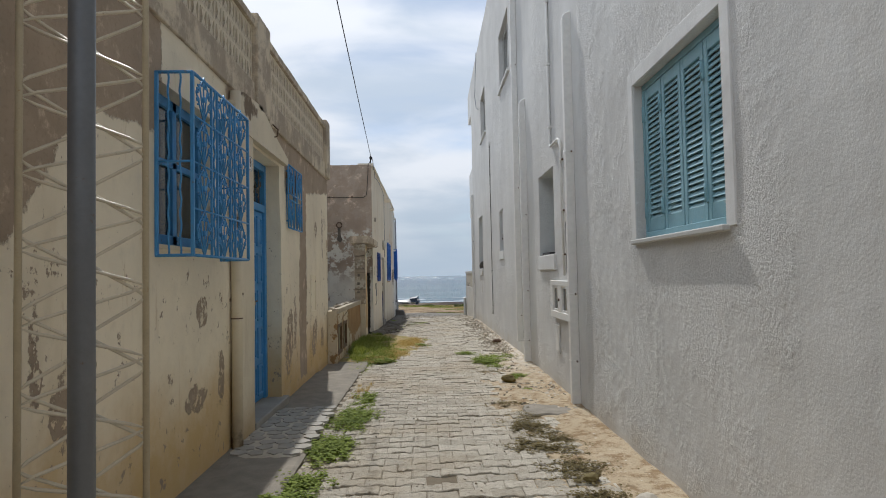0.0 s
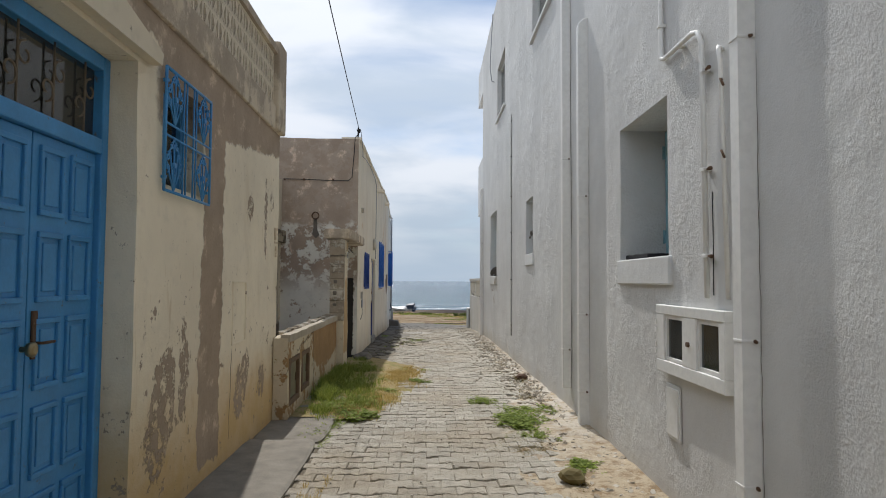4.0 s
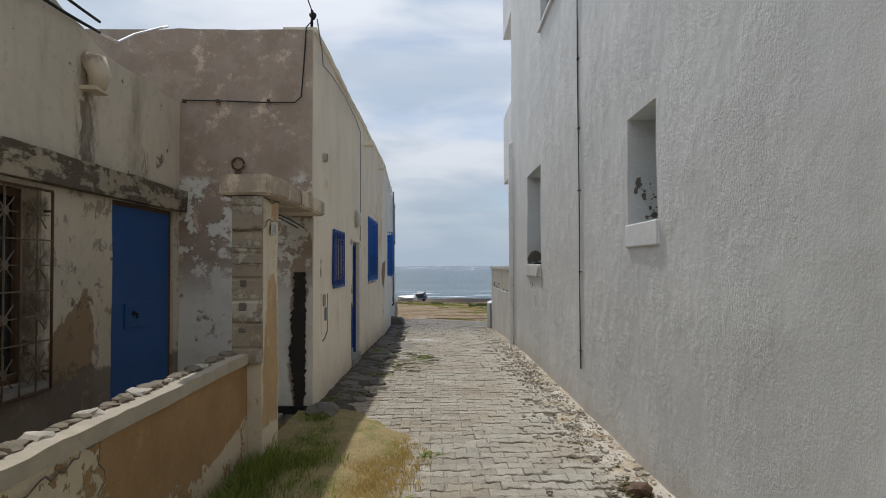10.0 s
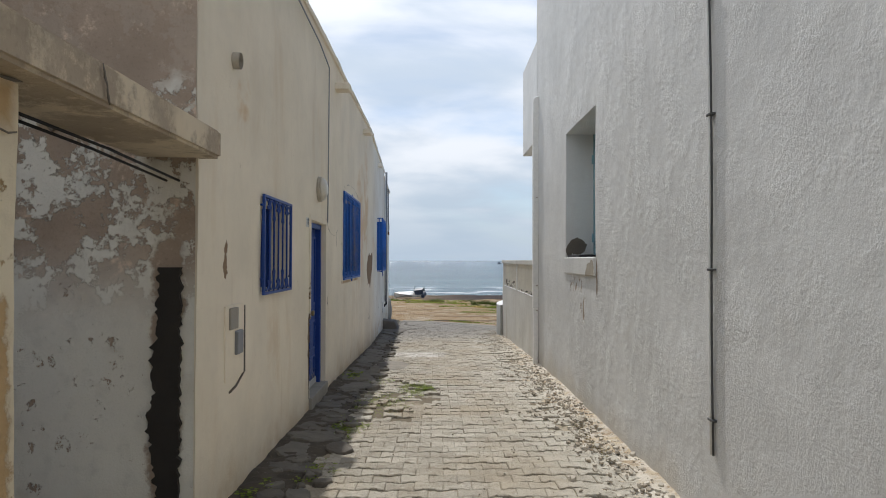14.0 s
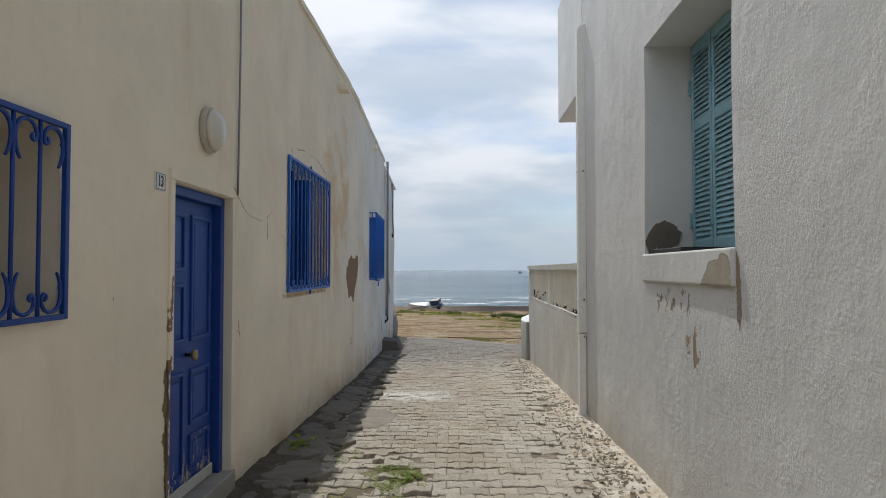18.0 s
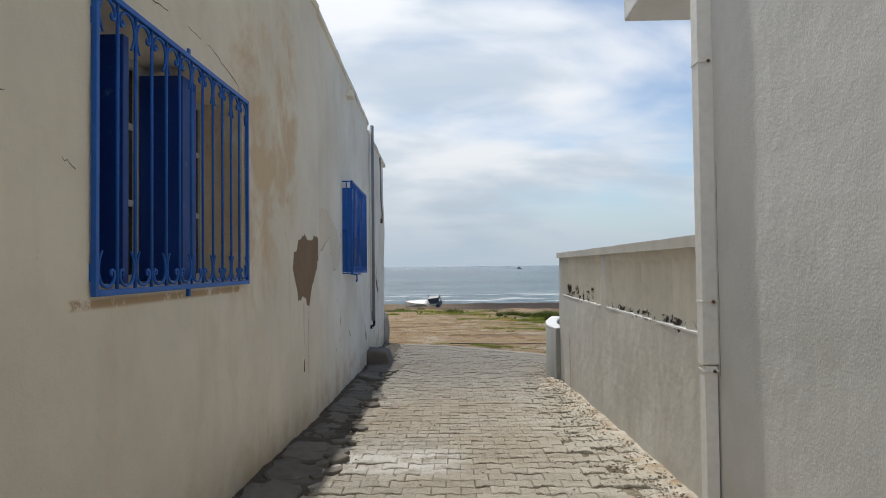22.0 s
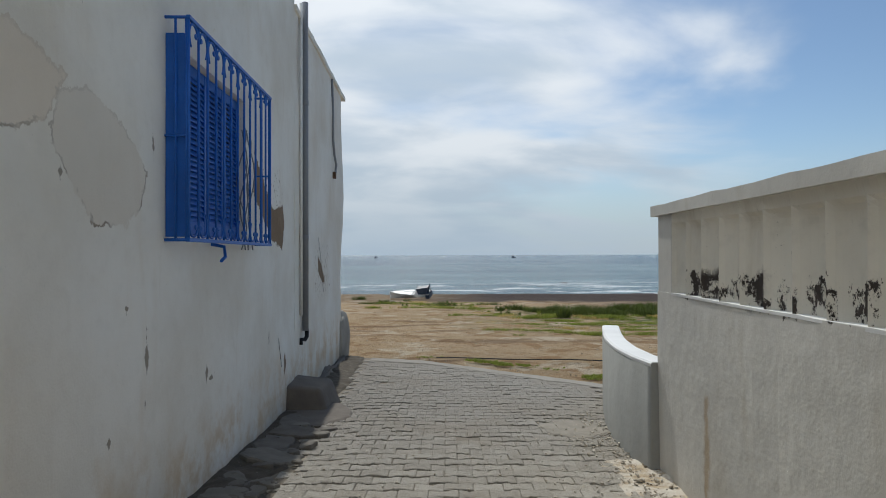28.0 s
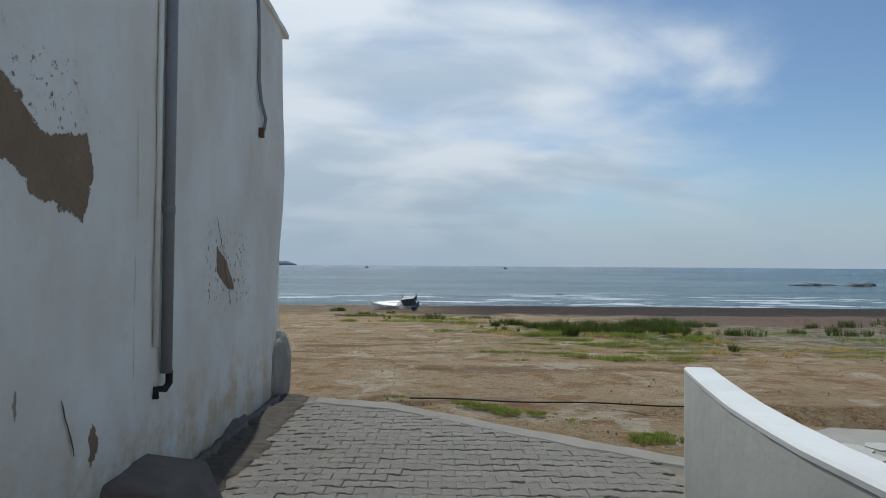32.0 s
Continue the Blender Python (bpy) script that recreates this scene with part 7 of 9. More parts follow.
part("door_frame", bm, M_DOORBLUE, d3)
bm = B()
box(bm, -0.16, -0.12, 22.237, 23.163, 0.06, 2.128, 0.004)
leaf = part("door_leaf", bm, M_DOOR3, d3)
for a, b, c, d in ((22.30, 22.63, 1.62, 2.03), (22.30, 22.63, 1.12, 1.54), (22.74, 23.10, 1.12, 2.03), (22.30, 22.63, 0.18, 0.92), (22.74, 23.10, 0.52, 0.92), (22.74, 23.10, 0.18, 0.45)):
    bm = B()
    for s, t, u, v in ((a, b, c, c + 0.03), (a, b, d - 0.03, d), (a, a + 0.03, c + 0.03, d - 0.03), (b - 0.03, b, c + 0.03, d - 0.03)):
        box(bm, -0.122, -0.102, s, t, u, v, 0.006)
    box(bm, -0.122, -0.112, a + 0.06, b - 0.06, c + 0.06, d - 0.06, 0.008)
    part("panel", bm, M_DOOR3, leaf)
bm = B()
tube(bm, [(-0.12, 22.68, 1.03), (-0.08, 22.68, 1.03), (-0.07, 22.68, 1.03), (-0.045, 22.68, 1.03), (-0.038, 22.68, 1.03)], [0.014, 0.014, 0.035, 0.038, 0.022], 14)
part("door_knob", bm, M_BRASS, d3, "round dull metal knob")
bm = B()
box(bm, -0.11, -0.095, 22.25, 23.15, 0.06, 0.14, 0.004)
part("kick_strip", bm, M_WINWHITE, d3, "bare splintered weather strip")
bm = B()
box(bm, -0.30, 0.045, 22.12, 23.28, -0.28, 0.05, 0.012)
single("doorstep", bm, M_CEMENT, "pale worn doorstep below the royal-blue door", "step", FACADE)
for a, b, c, d in ((23.241, 23.31, 0.04, 2.204), (22.11, 22.17, 1.0, 2.204), (22.11, 23.31, 2.205, 2.27)):
    bm = B()
    box(bm, -0.02, 0.018, a, b, c, d, 0.006)
    part("door_surround", bm, M_FACADE, house2).matrix_basis = FACADE
plate("13", FACADE, 21.895, 22.03, 2.11, 2.22)

lamp = thing("bulkhead_lamp", "round opal bulkhead lamp above the blue door", "lamp", FACADE)
bm = B()
tube(bm, [(0.0, 22.73, 2.64), (0.035, 22.73, 2.64), (0.045, 22.73, 2.64)], [0.165, 0.165, 0.155], 28)
part("base", bm, M_RUBBLE, lamp)
bm = B()
tube(bm, [(0.045, 22.73, 2.64), (0.07, 22.73, 2.64), (0.095, 22.73, 2.64), (0.115, 22.73, 2.64), (0.122, 22.73, 2.64)], [0.15, 0.145, 0.12, 0.07, 0.01], 28)
part("globe", bm, M_LAMP, lamp, "dusty opal glass")

shut_window("window_11", "deep window with blue shutters folded inward", FACADE, 25.0, 27.13, 1.42, 2.82, 0.31, ((25.02, 25.07), (25.32, 25.38), (26.06, 26.28)))
g11 = thing("window_grille", "bright royal-blue barred grille with curled head and foot", "grille", FACADE)
gx = 0.022
bm = B()
for a, b, c, d in ((24.95, 24.98, 1.388, 2.86), (27.17, 27.20, 1.388, 2.86), (24.98, 27.17, 1.388, 1.418), (24.98, 27.17, 2.83, 2.86)):
    box(bm, gx - 0.013, gx + 0.013, a, b, c, d, 0.003)
part("frame", bm, M_BLUE2, g11)
yb = [24.98 + 2.19 / 12 * i for i in range(13)]
bars(g11, gx, yb[1:-1], 1.418, 2.83, 0.0095, M_BLUE2)
curl_row(g11, gx, yb, 1.418, True, 0.17, M_BLUE2, 0.008)
curl_row(g11, gx, yb, 2.83, False, 0.17, M_BLUE2, 0.008)
for y, z in ((24.965, 1.5), (24.965, 2.7), (27.185, 1.5), (27.185, 2.7), (26.05, 1.38), (26.05, 2.865)):
    bm = B()
    box(bm, 0.0, gx, y - 0.014, y + 0.014, z - 0.04, z + 0.04, 0.003)
    part("lug", bm, M_BLUE2, g11)

w12 = thing("window_12", "closed royal-blue louvred shutters behind an iron cage", "window", SEAWARD, kind="structure")
for a, b in ((2.46, 2.89), (2.90, 3.32), (3.33, 3.76), (3.77, 4.19)):
    louvre_leaf(w12, -0.09, a, b, 1.47, 2.75, M_BLUE2)
bm = B()
box(bm, -0.30, -0.25, 2.46, 4.19, 1.47, 2.75)
part("backing", bm, M_DOORBLUE, w12)
g12 = thing("window_grille", "projecting royal-blue barred cage with curls", "grille", SEAWARD)
cy0, cy1, cz0, cz1, cx = 2.33, 4.58, 1.415, 2.88, 0.155
for z in (cz0, cz1):
    bm = B()
    for p, q in (((0.0, cy0), (cx, cy0)), ((cx, cy1), (0.0, cy1))):
        tube(bm, [(p[0], p[1], z), (q[0], q[1], z)], 0.011, 8)
    box(bm, cx - 0.013, cx + 0.013, cy0 - 0.012, cy1 + 0.012, z - 0.013, z + 0.013, 0.003)
    part("rim", bm, M_BLUE2, g12)
yb = [cy0 + (cy1 - cy0) / 12 * i for i in range(13)]
bars(g12, cx, yb, cz0, cz1, 0.0095, M_BLUE2)
curl_row(g12, cx, yb, cz0 + 0.01, True, 0.16, M_BLUE2, 0.008)
curl_row(g12, cx, yb, cz1 - 0.01, False, 0.16, M_BLUE2, 0.008)
for y in (cy0, cy1):
    for x in (0.07, 0.14):
        bm = B()
        tube(bm, [(x, y, cz0), (x, y, cz1)], 0.009, 8)
        part("side_bar", bm, M_BLUE2, g12)
    rail(g12, [(0.0, y, 2.1), (cx, y, 2.1)], 0.009, M_BLUE2)
bm = B()
box(bm, 0.0, cx - 0.01, cy0 + 0.01, cy0 + 0.03, cz0 + 0.02, cz1 - 0.1, 0.003)
part("side_sheet", bm, M_BLUE2, g12, "blue sheet closing the near side")
bm = B()
tube(bm, [(0.02, 3.2, 1.40), (0.12, 3.2, 1.38), (0.13, 3.2, 1.30), (0.13, 3.1, 1.27)], 0.014, 8)
part("latch", bm, M_BLUE2, g12)
bm = B()
for k in range(5):
    pts = [(0.06 + 0.03 * math.sin(k * 2 + i * 0.8), 3.9 + 0.08 * k + 0.06 * math.sin(i * 0.7 + k), 1.36 + i * 0.10) for i in range(12)]
    tube(bm, pts, 0.006, 5)
part("loose_wire", bm, M_GREYPVC, g12, "tangle of grey wires in the cage")

downpipe("grey plastic downpipe with a black outlet bend", 7.0, 0.28, 4.78, 0.043, 0.06, False, M_GREYPVC, (1.55, 3.4), SEAWARD, 1)
bm = B()
tube(bm, [(0.075, 7.02, 0.30), (0.075, 7.02, 0.20), (0.06, 6.98, 0.16), (0.02, 6.9, 0.17), (0.02, 6.9, 0.10)], 0.028, 10)
single("pipe_bend", bm, M_BLACK, "black outlet bend below the grey downpipe", "pipe", SEAWARD)
downpipe("slim pale pipe running beside the grey downpipe", 6.86, 0.5, 4.72, 0.02, 0.03, False, M_PVC, (), SEAWARD, 1)
hang = thing("cable", "stiff grey cable hooked at its end on the white wall", "cable", SEAWARD)
bm = B()
tube(bm, [(0.02, 9.85, 4.5), (0.03, 9.9, 3.9), (0.03, 9.92, 3.4), (0.04, 10.0, 3.15), (0.04, 10.25, 3.0), (0.03, 10.22, 2.85), (0.02, 10.1, 2.80)], 0.022, 8)
part("lead", bm, M_GREYPVC, hang)
bm = B()
box(bm, 0.0, 0.06, 10.04, 10.12, 2.72, 2.84, 0.006)
part("hook", bm, M_IRON, hang)

vent = thing("vent_pipe", "short white vent pipe stub in the cream wall", "vent", FACADE)
bm = B()
tube(bm, [(-0.02, 19.13, 3.225), (0.055, 19.13, 3.22)], 0.062, 18, False)
tube(bm, [(0.055, 19.13, 3.22), (-0.02, 19.13, 3.225)], 0.05, 18, False)
part("stub", bm, M_RUBBLE, vent)
# black disc stands in for the darkness inside the pipe
bm = B()
tube(bm, [(0.0, 19.13, 3.225), (0.005, 19.13, 3.225)], 0.05, 18)
part("hollow", bm, M_BLACK, vent)
for y, z, s in ((24.2, 4.36, 0.22), (28.0, 4.42, 0.16), (33.0, 4.44, 0.12)):
    sp = thing("roof_spout", "cement rainwater spout below the roof edge", "spout", FACADE if y < 30 else SEAWARD @ pose(0, -30, 0), group="spouts on the house front")
    bm = B()
    box(bm, -0.02, s, y - 0.13, y + 0.13, z - 0.05, z + 0.05, 0.015)
    part("spout", bm, M_FACADE, sp)
mb = thing("wall_panel", "plastered service panel with two grey box covers", "panel", FACADE)
bm = B()
box(bm, -0.01, 0.014, 18.95, 19.40, 0.83, 1.38, 0.004)
part("panel", bm, M_FACADE, mb)
bm = B()
box(bm, 0.0, 0.032, 19.02, 19.20, 1.20, 1.36, 0.006)
part("cover", bm, M_CEMENT, mb, "grey cement cover")
bm = B()
box(bm, 0.0, 0.04, 19.16, 19.31, 1.00, 1.18, 0.01)
part("cover", bm, M_GREYPVC, mb, "grey plastic cover")
bm = B()
tube(bm, [(0.012, 19.41, 1.36), (0.012, 19.42, 0.84), (0.012, 19.2, 0.76), (0.012, 19.05, 0.74)], 0.010, 6)
part("edge_crack", bm, M_DARKSTONE, mb)
for m, a, b, z in ((FACADE, 18.42, 30.0, 4.72), (SEAWARD @ pose(0, -30, 0), 30.0, 36.55, 4.72), (SEAWARD @ pose(0, -30, 0), 36.56, 41.68, 4.55)):
    bm = B()
    wall_with_holes(bm, a, b, z - 0.03, z + 0.045, [], -0.42, 0.22, 0.012, seed=a + 70, ragged=0.018)
    bmesh.ops.translate(bm, verts=bm.verts, vec=(0.035, 0, 0))
    cop = part("coping", bm, M_FACADE, house2, "thin uneven cement coping")
    cop.matrix_basis = m
# unseen far and back walls, added to shut daylight out of the rooms
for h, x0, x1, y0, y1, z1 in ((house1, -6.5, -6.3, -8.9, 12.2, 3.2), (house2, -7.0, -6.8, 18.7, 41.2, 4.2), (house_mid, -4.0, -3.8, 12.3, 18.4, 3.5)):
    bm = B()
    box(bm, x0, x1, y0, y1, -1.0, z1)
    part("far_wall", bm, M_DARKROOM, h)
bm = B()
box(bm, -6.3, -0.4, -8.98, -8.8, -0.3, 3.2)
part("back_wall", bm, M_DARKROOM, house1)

# cracks in the render


def crack(at, x, a, b, wobble=0.05, r=0.004, seed=0, label="thin dark crack in the render"):
    """A ragged crack between two places (y, z) on a wall."""
    n = max(6, int(math.hypot(b[0] - a[0], b[1] - a[1]) / 0.05))
    bm = B()
    pts, rs = [], []
    for i in range(n + 1):
        u = i / n
        w = math.sin(math.pi * u) ** 0.5 if 0 < u < 1 else 0
        pts.append((x, a[0] + (b[0] - a[0]) * u + wobble * w * (noise.noise((i * 0.45, seed, 0)) + 0.6 * noise.noise((i * 1.4, seed, 3))), a[1] + (b[1] - a[1]) * u + wobble * w * noise.noise((i * 0.6, seed, 7))))
        rs.append(r * (0.4 + 1.2 * abs(noise.noise((i * 0.7, seed, 11))) + 0.3 * w))
    tube(bm, pts, rs, 5)
    for v in bm.verts:
        v.co.x = x + (v.co.x - x) * 0.4
    return single("crack", bm, M_DARKSTONE, label, "crack", at, group="cracks in the walls")


for u, v, r, sd in (((25.13, 2.96), (25.19, 2.90), 0.010, 31), ((25.19, 2.98), (25.77, 3.04), 0.008, 32), ((25.77, 3.04), (26.46, 3.05), 0.007, 33), ((26.46, 3.05), (27.03, 2.94), 0.008, 34), ((27.03, 2.94), (27.06, 2.80), 0.006, 35),
                    ((23.30, 2.30), (23.42, 2.22), 0.010, 36), ((23.42, 2.22), (23.65, 2.11), 0.007, 37), ((23.65, 2.11), (24.05, 2.08), 0.004, 38), ((24.38, 2.19), (24.23, 2.13), 0.005, 39), ((24.23, 2.14), (24.24, 1.92), 0.009, 40),
                    ((23.43, 1.22), (23.47, 1.07), 0.007, 41), ((23.47, 1.10), (23.38, 1.14), 0.005, 42), ((23.78, 0.62), (23.86, 0.42), 0.006, 43), ((24.74, 2.0), (24.84, 1.96), 0.006, 44)):
    crack(FACADE, 0.004, u, v, 0.022, r * 0.5, sd)
crack(FACADE, 0.006, (22.13, 1.30), (22.10, 0.05), 0.05, 0.011, 2)
crack(FACADE, 0.006, (29.2, 0.50), (29.22, 0.36), 0.03, 0.010, 5)
crack(SEAWARD, 0.008, (5.6, 0.35), (5.75, 0.0), 0.04, 0.008, 9)
crack(SEAWARD, 0.012, (8.4, 1.6), (8.9, 0.7), 0.1, 0.006, 10)
crack(HOUSE1, 0.01, (10.15, 1.0), (10.1, 0.2), 0.05, 0.004, 12)
crack(pose(-1.49, 0, 0), 0.0, (16.02, 2.08), (16.20, 2.17), 0.03, 0.008, 14)
crack(pose(-1.49, 0, 0), 0.0, (16.20, 2.17), (16.58, 2.18), 0.04, 0.006, 20)
crack(pose(-1.485, 0, 0), 0.0, (16.00, 2.365), (16.28, 2.33), 0.03, 0.007, 21)
crack(pose(-1.485, 0, 0), 0.0, (16.28, 2.33), (16.60, 2.37), 0.03, 0.008, 22)
PIER_FRONT = pose(0, 15.945, 0, 0, 0, -90)
crack(PIER_FRONT, 0.0, (-1.745, 2.06), (-1.485, 2.075), 0.03, 0.010, 23)
crack(PIER_FRONT, 0.004, (-1.74, 2.345), (-1.49, 2.35), 0.02, 0.006, 24)
crack(PIER_FRONT, 0.0, (-1.735, 1.91), (-1.485, 1.90), 0.02, 0.004, 25)
crack(PIER_FRONT, 0.0, (-1.735, 1.77), (-1.485, 1.77), 0.03, 0.005, 26)
crack(pose(-1.345, 0, 0), 0.0, (16.9, 2.53), (16.96, 2.37), 0.02, 0.008, 15)
crack(pose(-1.605, 0, 0), 0.0, (12.6, 0.80), (13.6, 0.92), 0.06, 0.007, 16)
crack(pose(-1.605, 0, 0), 0.0, (13.45, 0.9), (13.5, 0.1), 0.08, 0.006, 17)
crack(pose(-1.605, 0, 0), 0.0, (11.6, 0.55), (12.6, 0.82), 0.08, 0.006, 18)

for y, z0, z1, sd in ((7.675, 0.2, 2.9, 61), (11.52, 0.5, 3.4, 62), (12.43, 0.6, 3.6, 63), (26.43, 0.75, 2.2, 64)):
    crack(RIGHT, -0.004, (y, z1), (y - 0.005, z0), 0.014, 0.0032, sd, "dark seam where the painted downpipe meets the wall")
# blue tub left at the foot of the gable
tub = thing("tub", "small royal blue plastic tub at the gable foot", "tub", pose(-2.27, 18.17, -0.085))
bm = B()
prof = [(0.0, 0.012), (0.075, 0.012), (0.092, 0.12), (0.10, 0.12), (0.10, 0.108), (0.084, 0.0), (0.0, 0.0)]
rings = [[bm.verts.new((r * math.cos(6.283 * i / 20), r * math.sin(6.283 * i / 20), z)) for i in range(20)] for r, z in prof[1:-1]]
for p, q in zip(rings, rings[1:]):
    for i in range(20):
        bm.faces.new((p[i], p[(i + 1) % 20], q[(i + 1) % 20], q[i]))
bm.faces.new(rings[0])
bm.faces.new(rings[-1][::-1])
part("bowl", bm, M_BLUE2, tub)
bm = B()
tube(bm, [(0.10 * math.cos(a), 0.10 * math.sin(a), 0.115 + 0.05 * math.sin(a)) for a in (math.pi * i / 12 for i in range(13))], 0.004, 6)
part("handle", bm, M_IRON, tub)

# ---- verges, weeds and debris along the lane ----


def leafy(name, c0, c1, rough=0.8, through_light=0.4):
    k = Mat(name, rough, 0, 0.25)
    geo = k.t.nodes.new("ShaderNodeNewGeometry")
    col = k.mix(geo.outputs["Random Per Island"], c0, c1)
    m = k.done(col)
    glow = k.t.nodes.new("ShaderNodeBsdfTranslucent")
    k.put(glow.inputs["Color"], k.mix(1.0, col, (1.0, 0.95, 0.6), "MULTIPLY"))
    both = k.t.nodes.new("ShaderNodeMixShader")
    both.inputs[0].default_value = through_light
    k.t.links.new(k.b.outputs[0], both.inputs[1])
    k.t.links.new(glow.outputs[0], both.inputs[2])
    k.t.links.new(both.outputs[0], k.t.nodes["Material Output"].inputs["Surface"])
    return m


M_GRASS = leafy("fresh_grass", (0.115, 0.165, 0.03), (0.36, 0.40, 0.11))
M_WEED = leafy("broad_green_weed", (0.13, 0.185, 0.025), (0.33, 0.40, 0.085))
M_STRAW = leafy("dry_straw", (0.38, 0.28, 0.11), (0.64, 0.50, 0.25))
M_BROWNSTRAW = leafy("brown_dead_weed", (0.11, 0.085, 0.035), (0.27, 0.22, 0.10))
M_SCRUB = leafy("dark_shore_scrub", (0.04, 0.06, 0.018), (0.13, 0.17, 0.05))


def tufts(name, label, material, regions, seed, kind="blade"):
    """Grass or weeds as one mesh of separate blades or leaves. regions: (x, y, rx, ry, how many, height)."""
    r = random.Random(seed)
    verts, faces = [], []
    for cx, cy, rx, ry, n, h in regions:
        clumps = [(r.gauss(0, 0.42), r.gauss(0, 0.42)) for _ in range(max(3, n // 22))]
        for _ in range(n):
            u, v = r.choice(clumps)
            x, y = cx + rx * (u + r.gauss(0, 0.10)), cy + ry * (v + r.gauss(0, 0.10))
            if y < 42:
                x = max(left_x(y) + 0.02, min(right_x(y) - 0.02 if y < 33 else x, x))
            z = ground_z(x, y) - 0.012
            if y > 42:
                z = ground_z(x, y) - 0.06
            a = r.random() * 6.283
            hh = h * r.uniform(0.45, 1.25)
            c, s = math.cos(a), math.sin(a)
            k = len(verts)
            if kind == "blade":
                w = 0.0035 + 0.012 * h
                lean = hh * r.uniform(0.15, 0.9)
                verts += [(x - s * w, y + c * w, z), (x + s * w, y - c * w, z), (x + c * lean * 0.4 + s * w * 0.7, y + s * lean * 0.4 - c * w * 0.7, z + hh * 0.62),
                          (x + c * lean * 0.4 - s * w * 0.7, y + s * lean * 0.4 + c * w * 0.7, z + hh * 0.62), (x + c * lean, y + s * lean, z + hh)]
                faces += [(k, k + 1, k + 2, k + 3), (k + 3, k + 2, k + 4)]
            else:
                l, w = h * r.uniform(0.35, 0.7), h * r.uniform(0.16, 0.3)
                b = z + hh * r.uniform(0.1, 0.8)
                t = l * r.uniform(-0.2, 0.5)
                verts += [(x, y, b), (x + c * l * 0.5 - s * w, y + s * l * 0.5 + c * w, b + t * 0.6), (x + c * l, y + s * l, b + t * 0.5), (x + c * l * 0.5 + s * w, y + s * l * 0.5 - c * w, b + t * 0.6)]
                faces += [(k, k + 3, k + 2, k + 1)]
    me = bpy.data.meshes.new(name)
    me.from_pydata(verts, [], faces)
    me.materials.append(material)
    return tagged(new(name, me), label, "weeds", kind="stuff")


tufts("weeds", "low fresh green weeds along the pavement edge", M_WEED, [(-0.19, 15.05, 0.15, 0.2, 700, 0.06), (-0.62, 14.0, 0.22, 0.25, 900, 0.06), (-0.95, 13.2, 0.3, 0.4, 1500, 0.08), (-1.15, 12.5, 0.3, 0.4, 1500, 0.10), (1.18, 11.85, 0.26, 0.3, 1500, 0.06), (1.35, 9.85, 0.18, 0.2, 700, 0.05), (0.72, 13.1, 0.2, 0.22, 900, 0.05), (-0.13, 23.7, 0.2, 0.22, 500, 0.04), (-0.98, 5.0, 0.22, 0.35, 1700, 0.06), (-0.92, 6.0, 0.24, 0.5, 3000, 0.065), (-0.84, 7.3, 0.26, 0.6, 3600, 0.065), (-0.78, 8.4, 0.18, 0.4, 900, 0.07),
      (-1.05, 4.5, 0.18, 0.3, 700, 0.09), (-1.2, 12.6, 0.3, 0.5, 800, 0.10), (-0.85, 12.2, 0.25, 0.35, 800, 0.09), (-1.25, 11.6, 0.28, 0.6, 2600, 0.055), (-1.15, 12.6, 0.35, 0.6, 2600, 0.055), (-1.05, 13.6, 0.35, 0.6, 2000, 0.05), (-0.7, 22.6, 0.4, 0.6, 900, 0.04), (-0.3, 23.8, 0.35, 0.5, 700, 0.04), (-1.0, 21.4, 0.3, 0.6, 700, 0.05), (-0.85, 14.2, 0.3, 0.6, 900, 0.035), (-0.7, 15.8, 0.3, 0.7, 900, 0.03), (-0.95, 16.8, 0.3, 0.5, 800, 0.04), (-1.0, 13.2, 0.3, 0.5, 1200, 0.045), (-0.5, 16.6, 0.2, 0.3, 260, 0.03), (-0.02, 14.9, 0.14, 0.16, 300, 0.05), (0.0, 16.4, 0.2, 0.2, 160, 0.05),
      (-1.30, 24.7, 0.14, 0.32, 1100, 0.10), (-1.38, 19.2, 0.12, 0.4, 500, 0.08), (-1.1, 19.9, 0.3, 0.3, 300, 0.05), (-0.75, 12.9, 0.2, 0.2, 420, 0.07), (1.2, 12.4, 0.3, 0.45, 2200, 0.055), (1.05, 11.85, 0.22, 0.45, 2600, 0.075), (1.38, 9.95, 0.15, 0.2, 900, 0.07), (1.55, 12.6, 0.16, 0.4, 600, 0.06), (1.1, 11.4, 0.25, 0.35, 700, 0.04), (0.75, 13.2, 0.2, 0.25, 420, 0.05), (1.2, 11.2, 0.16, 0.3, 420, 0.06),
      (-0.3, 23.4, 0.3, 0.4, 240, 0.04), (-0.75, 24.4, 0.3, 0.4, 200, 0.04), (1.32, 8.9, 0.1, 0.2, 160, 0.05)], 1, "leaf")
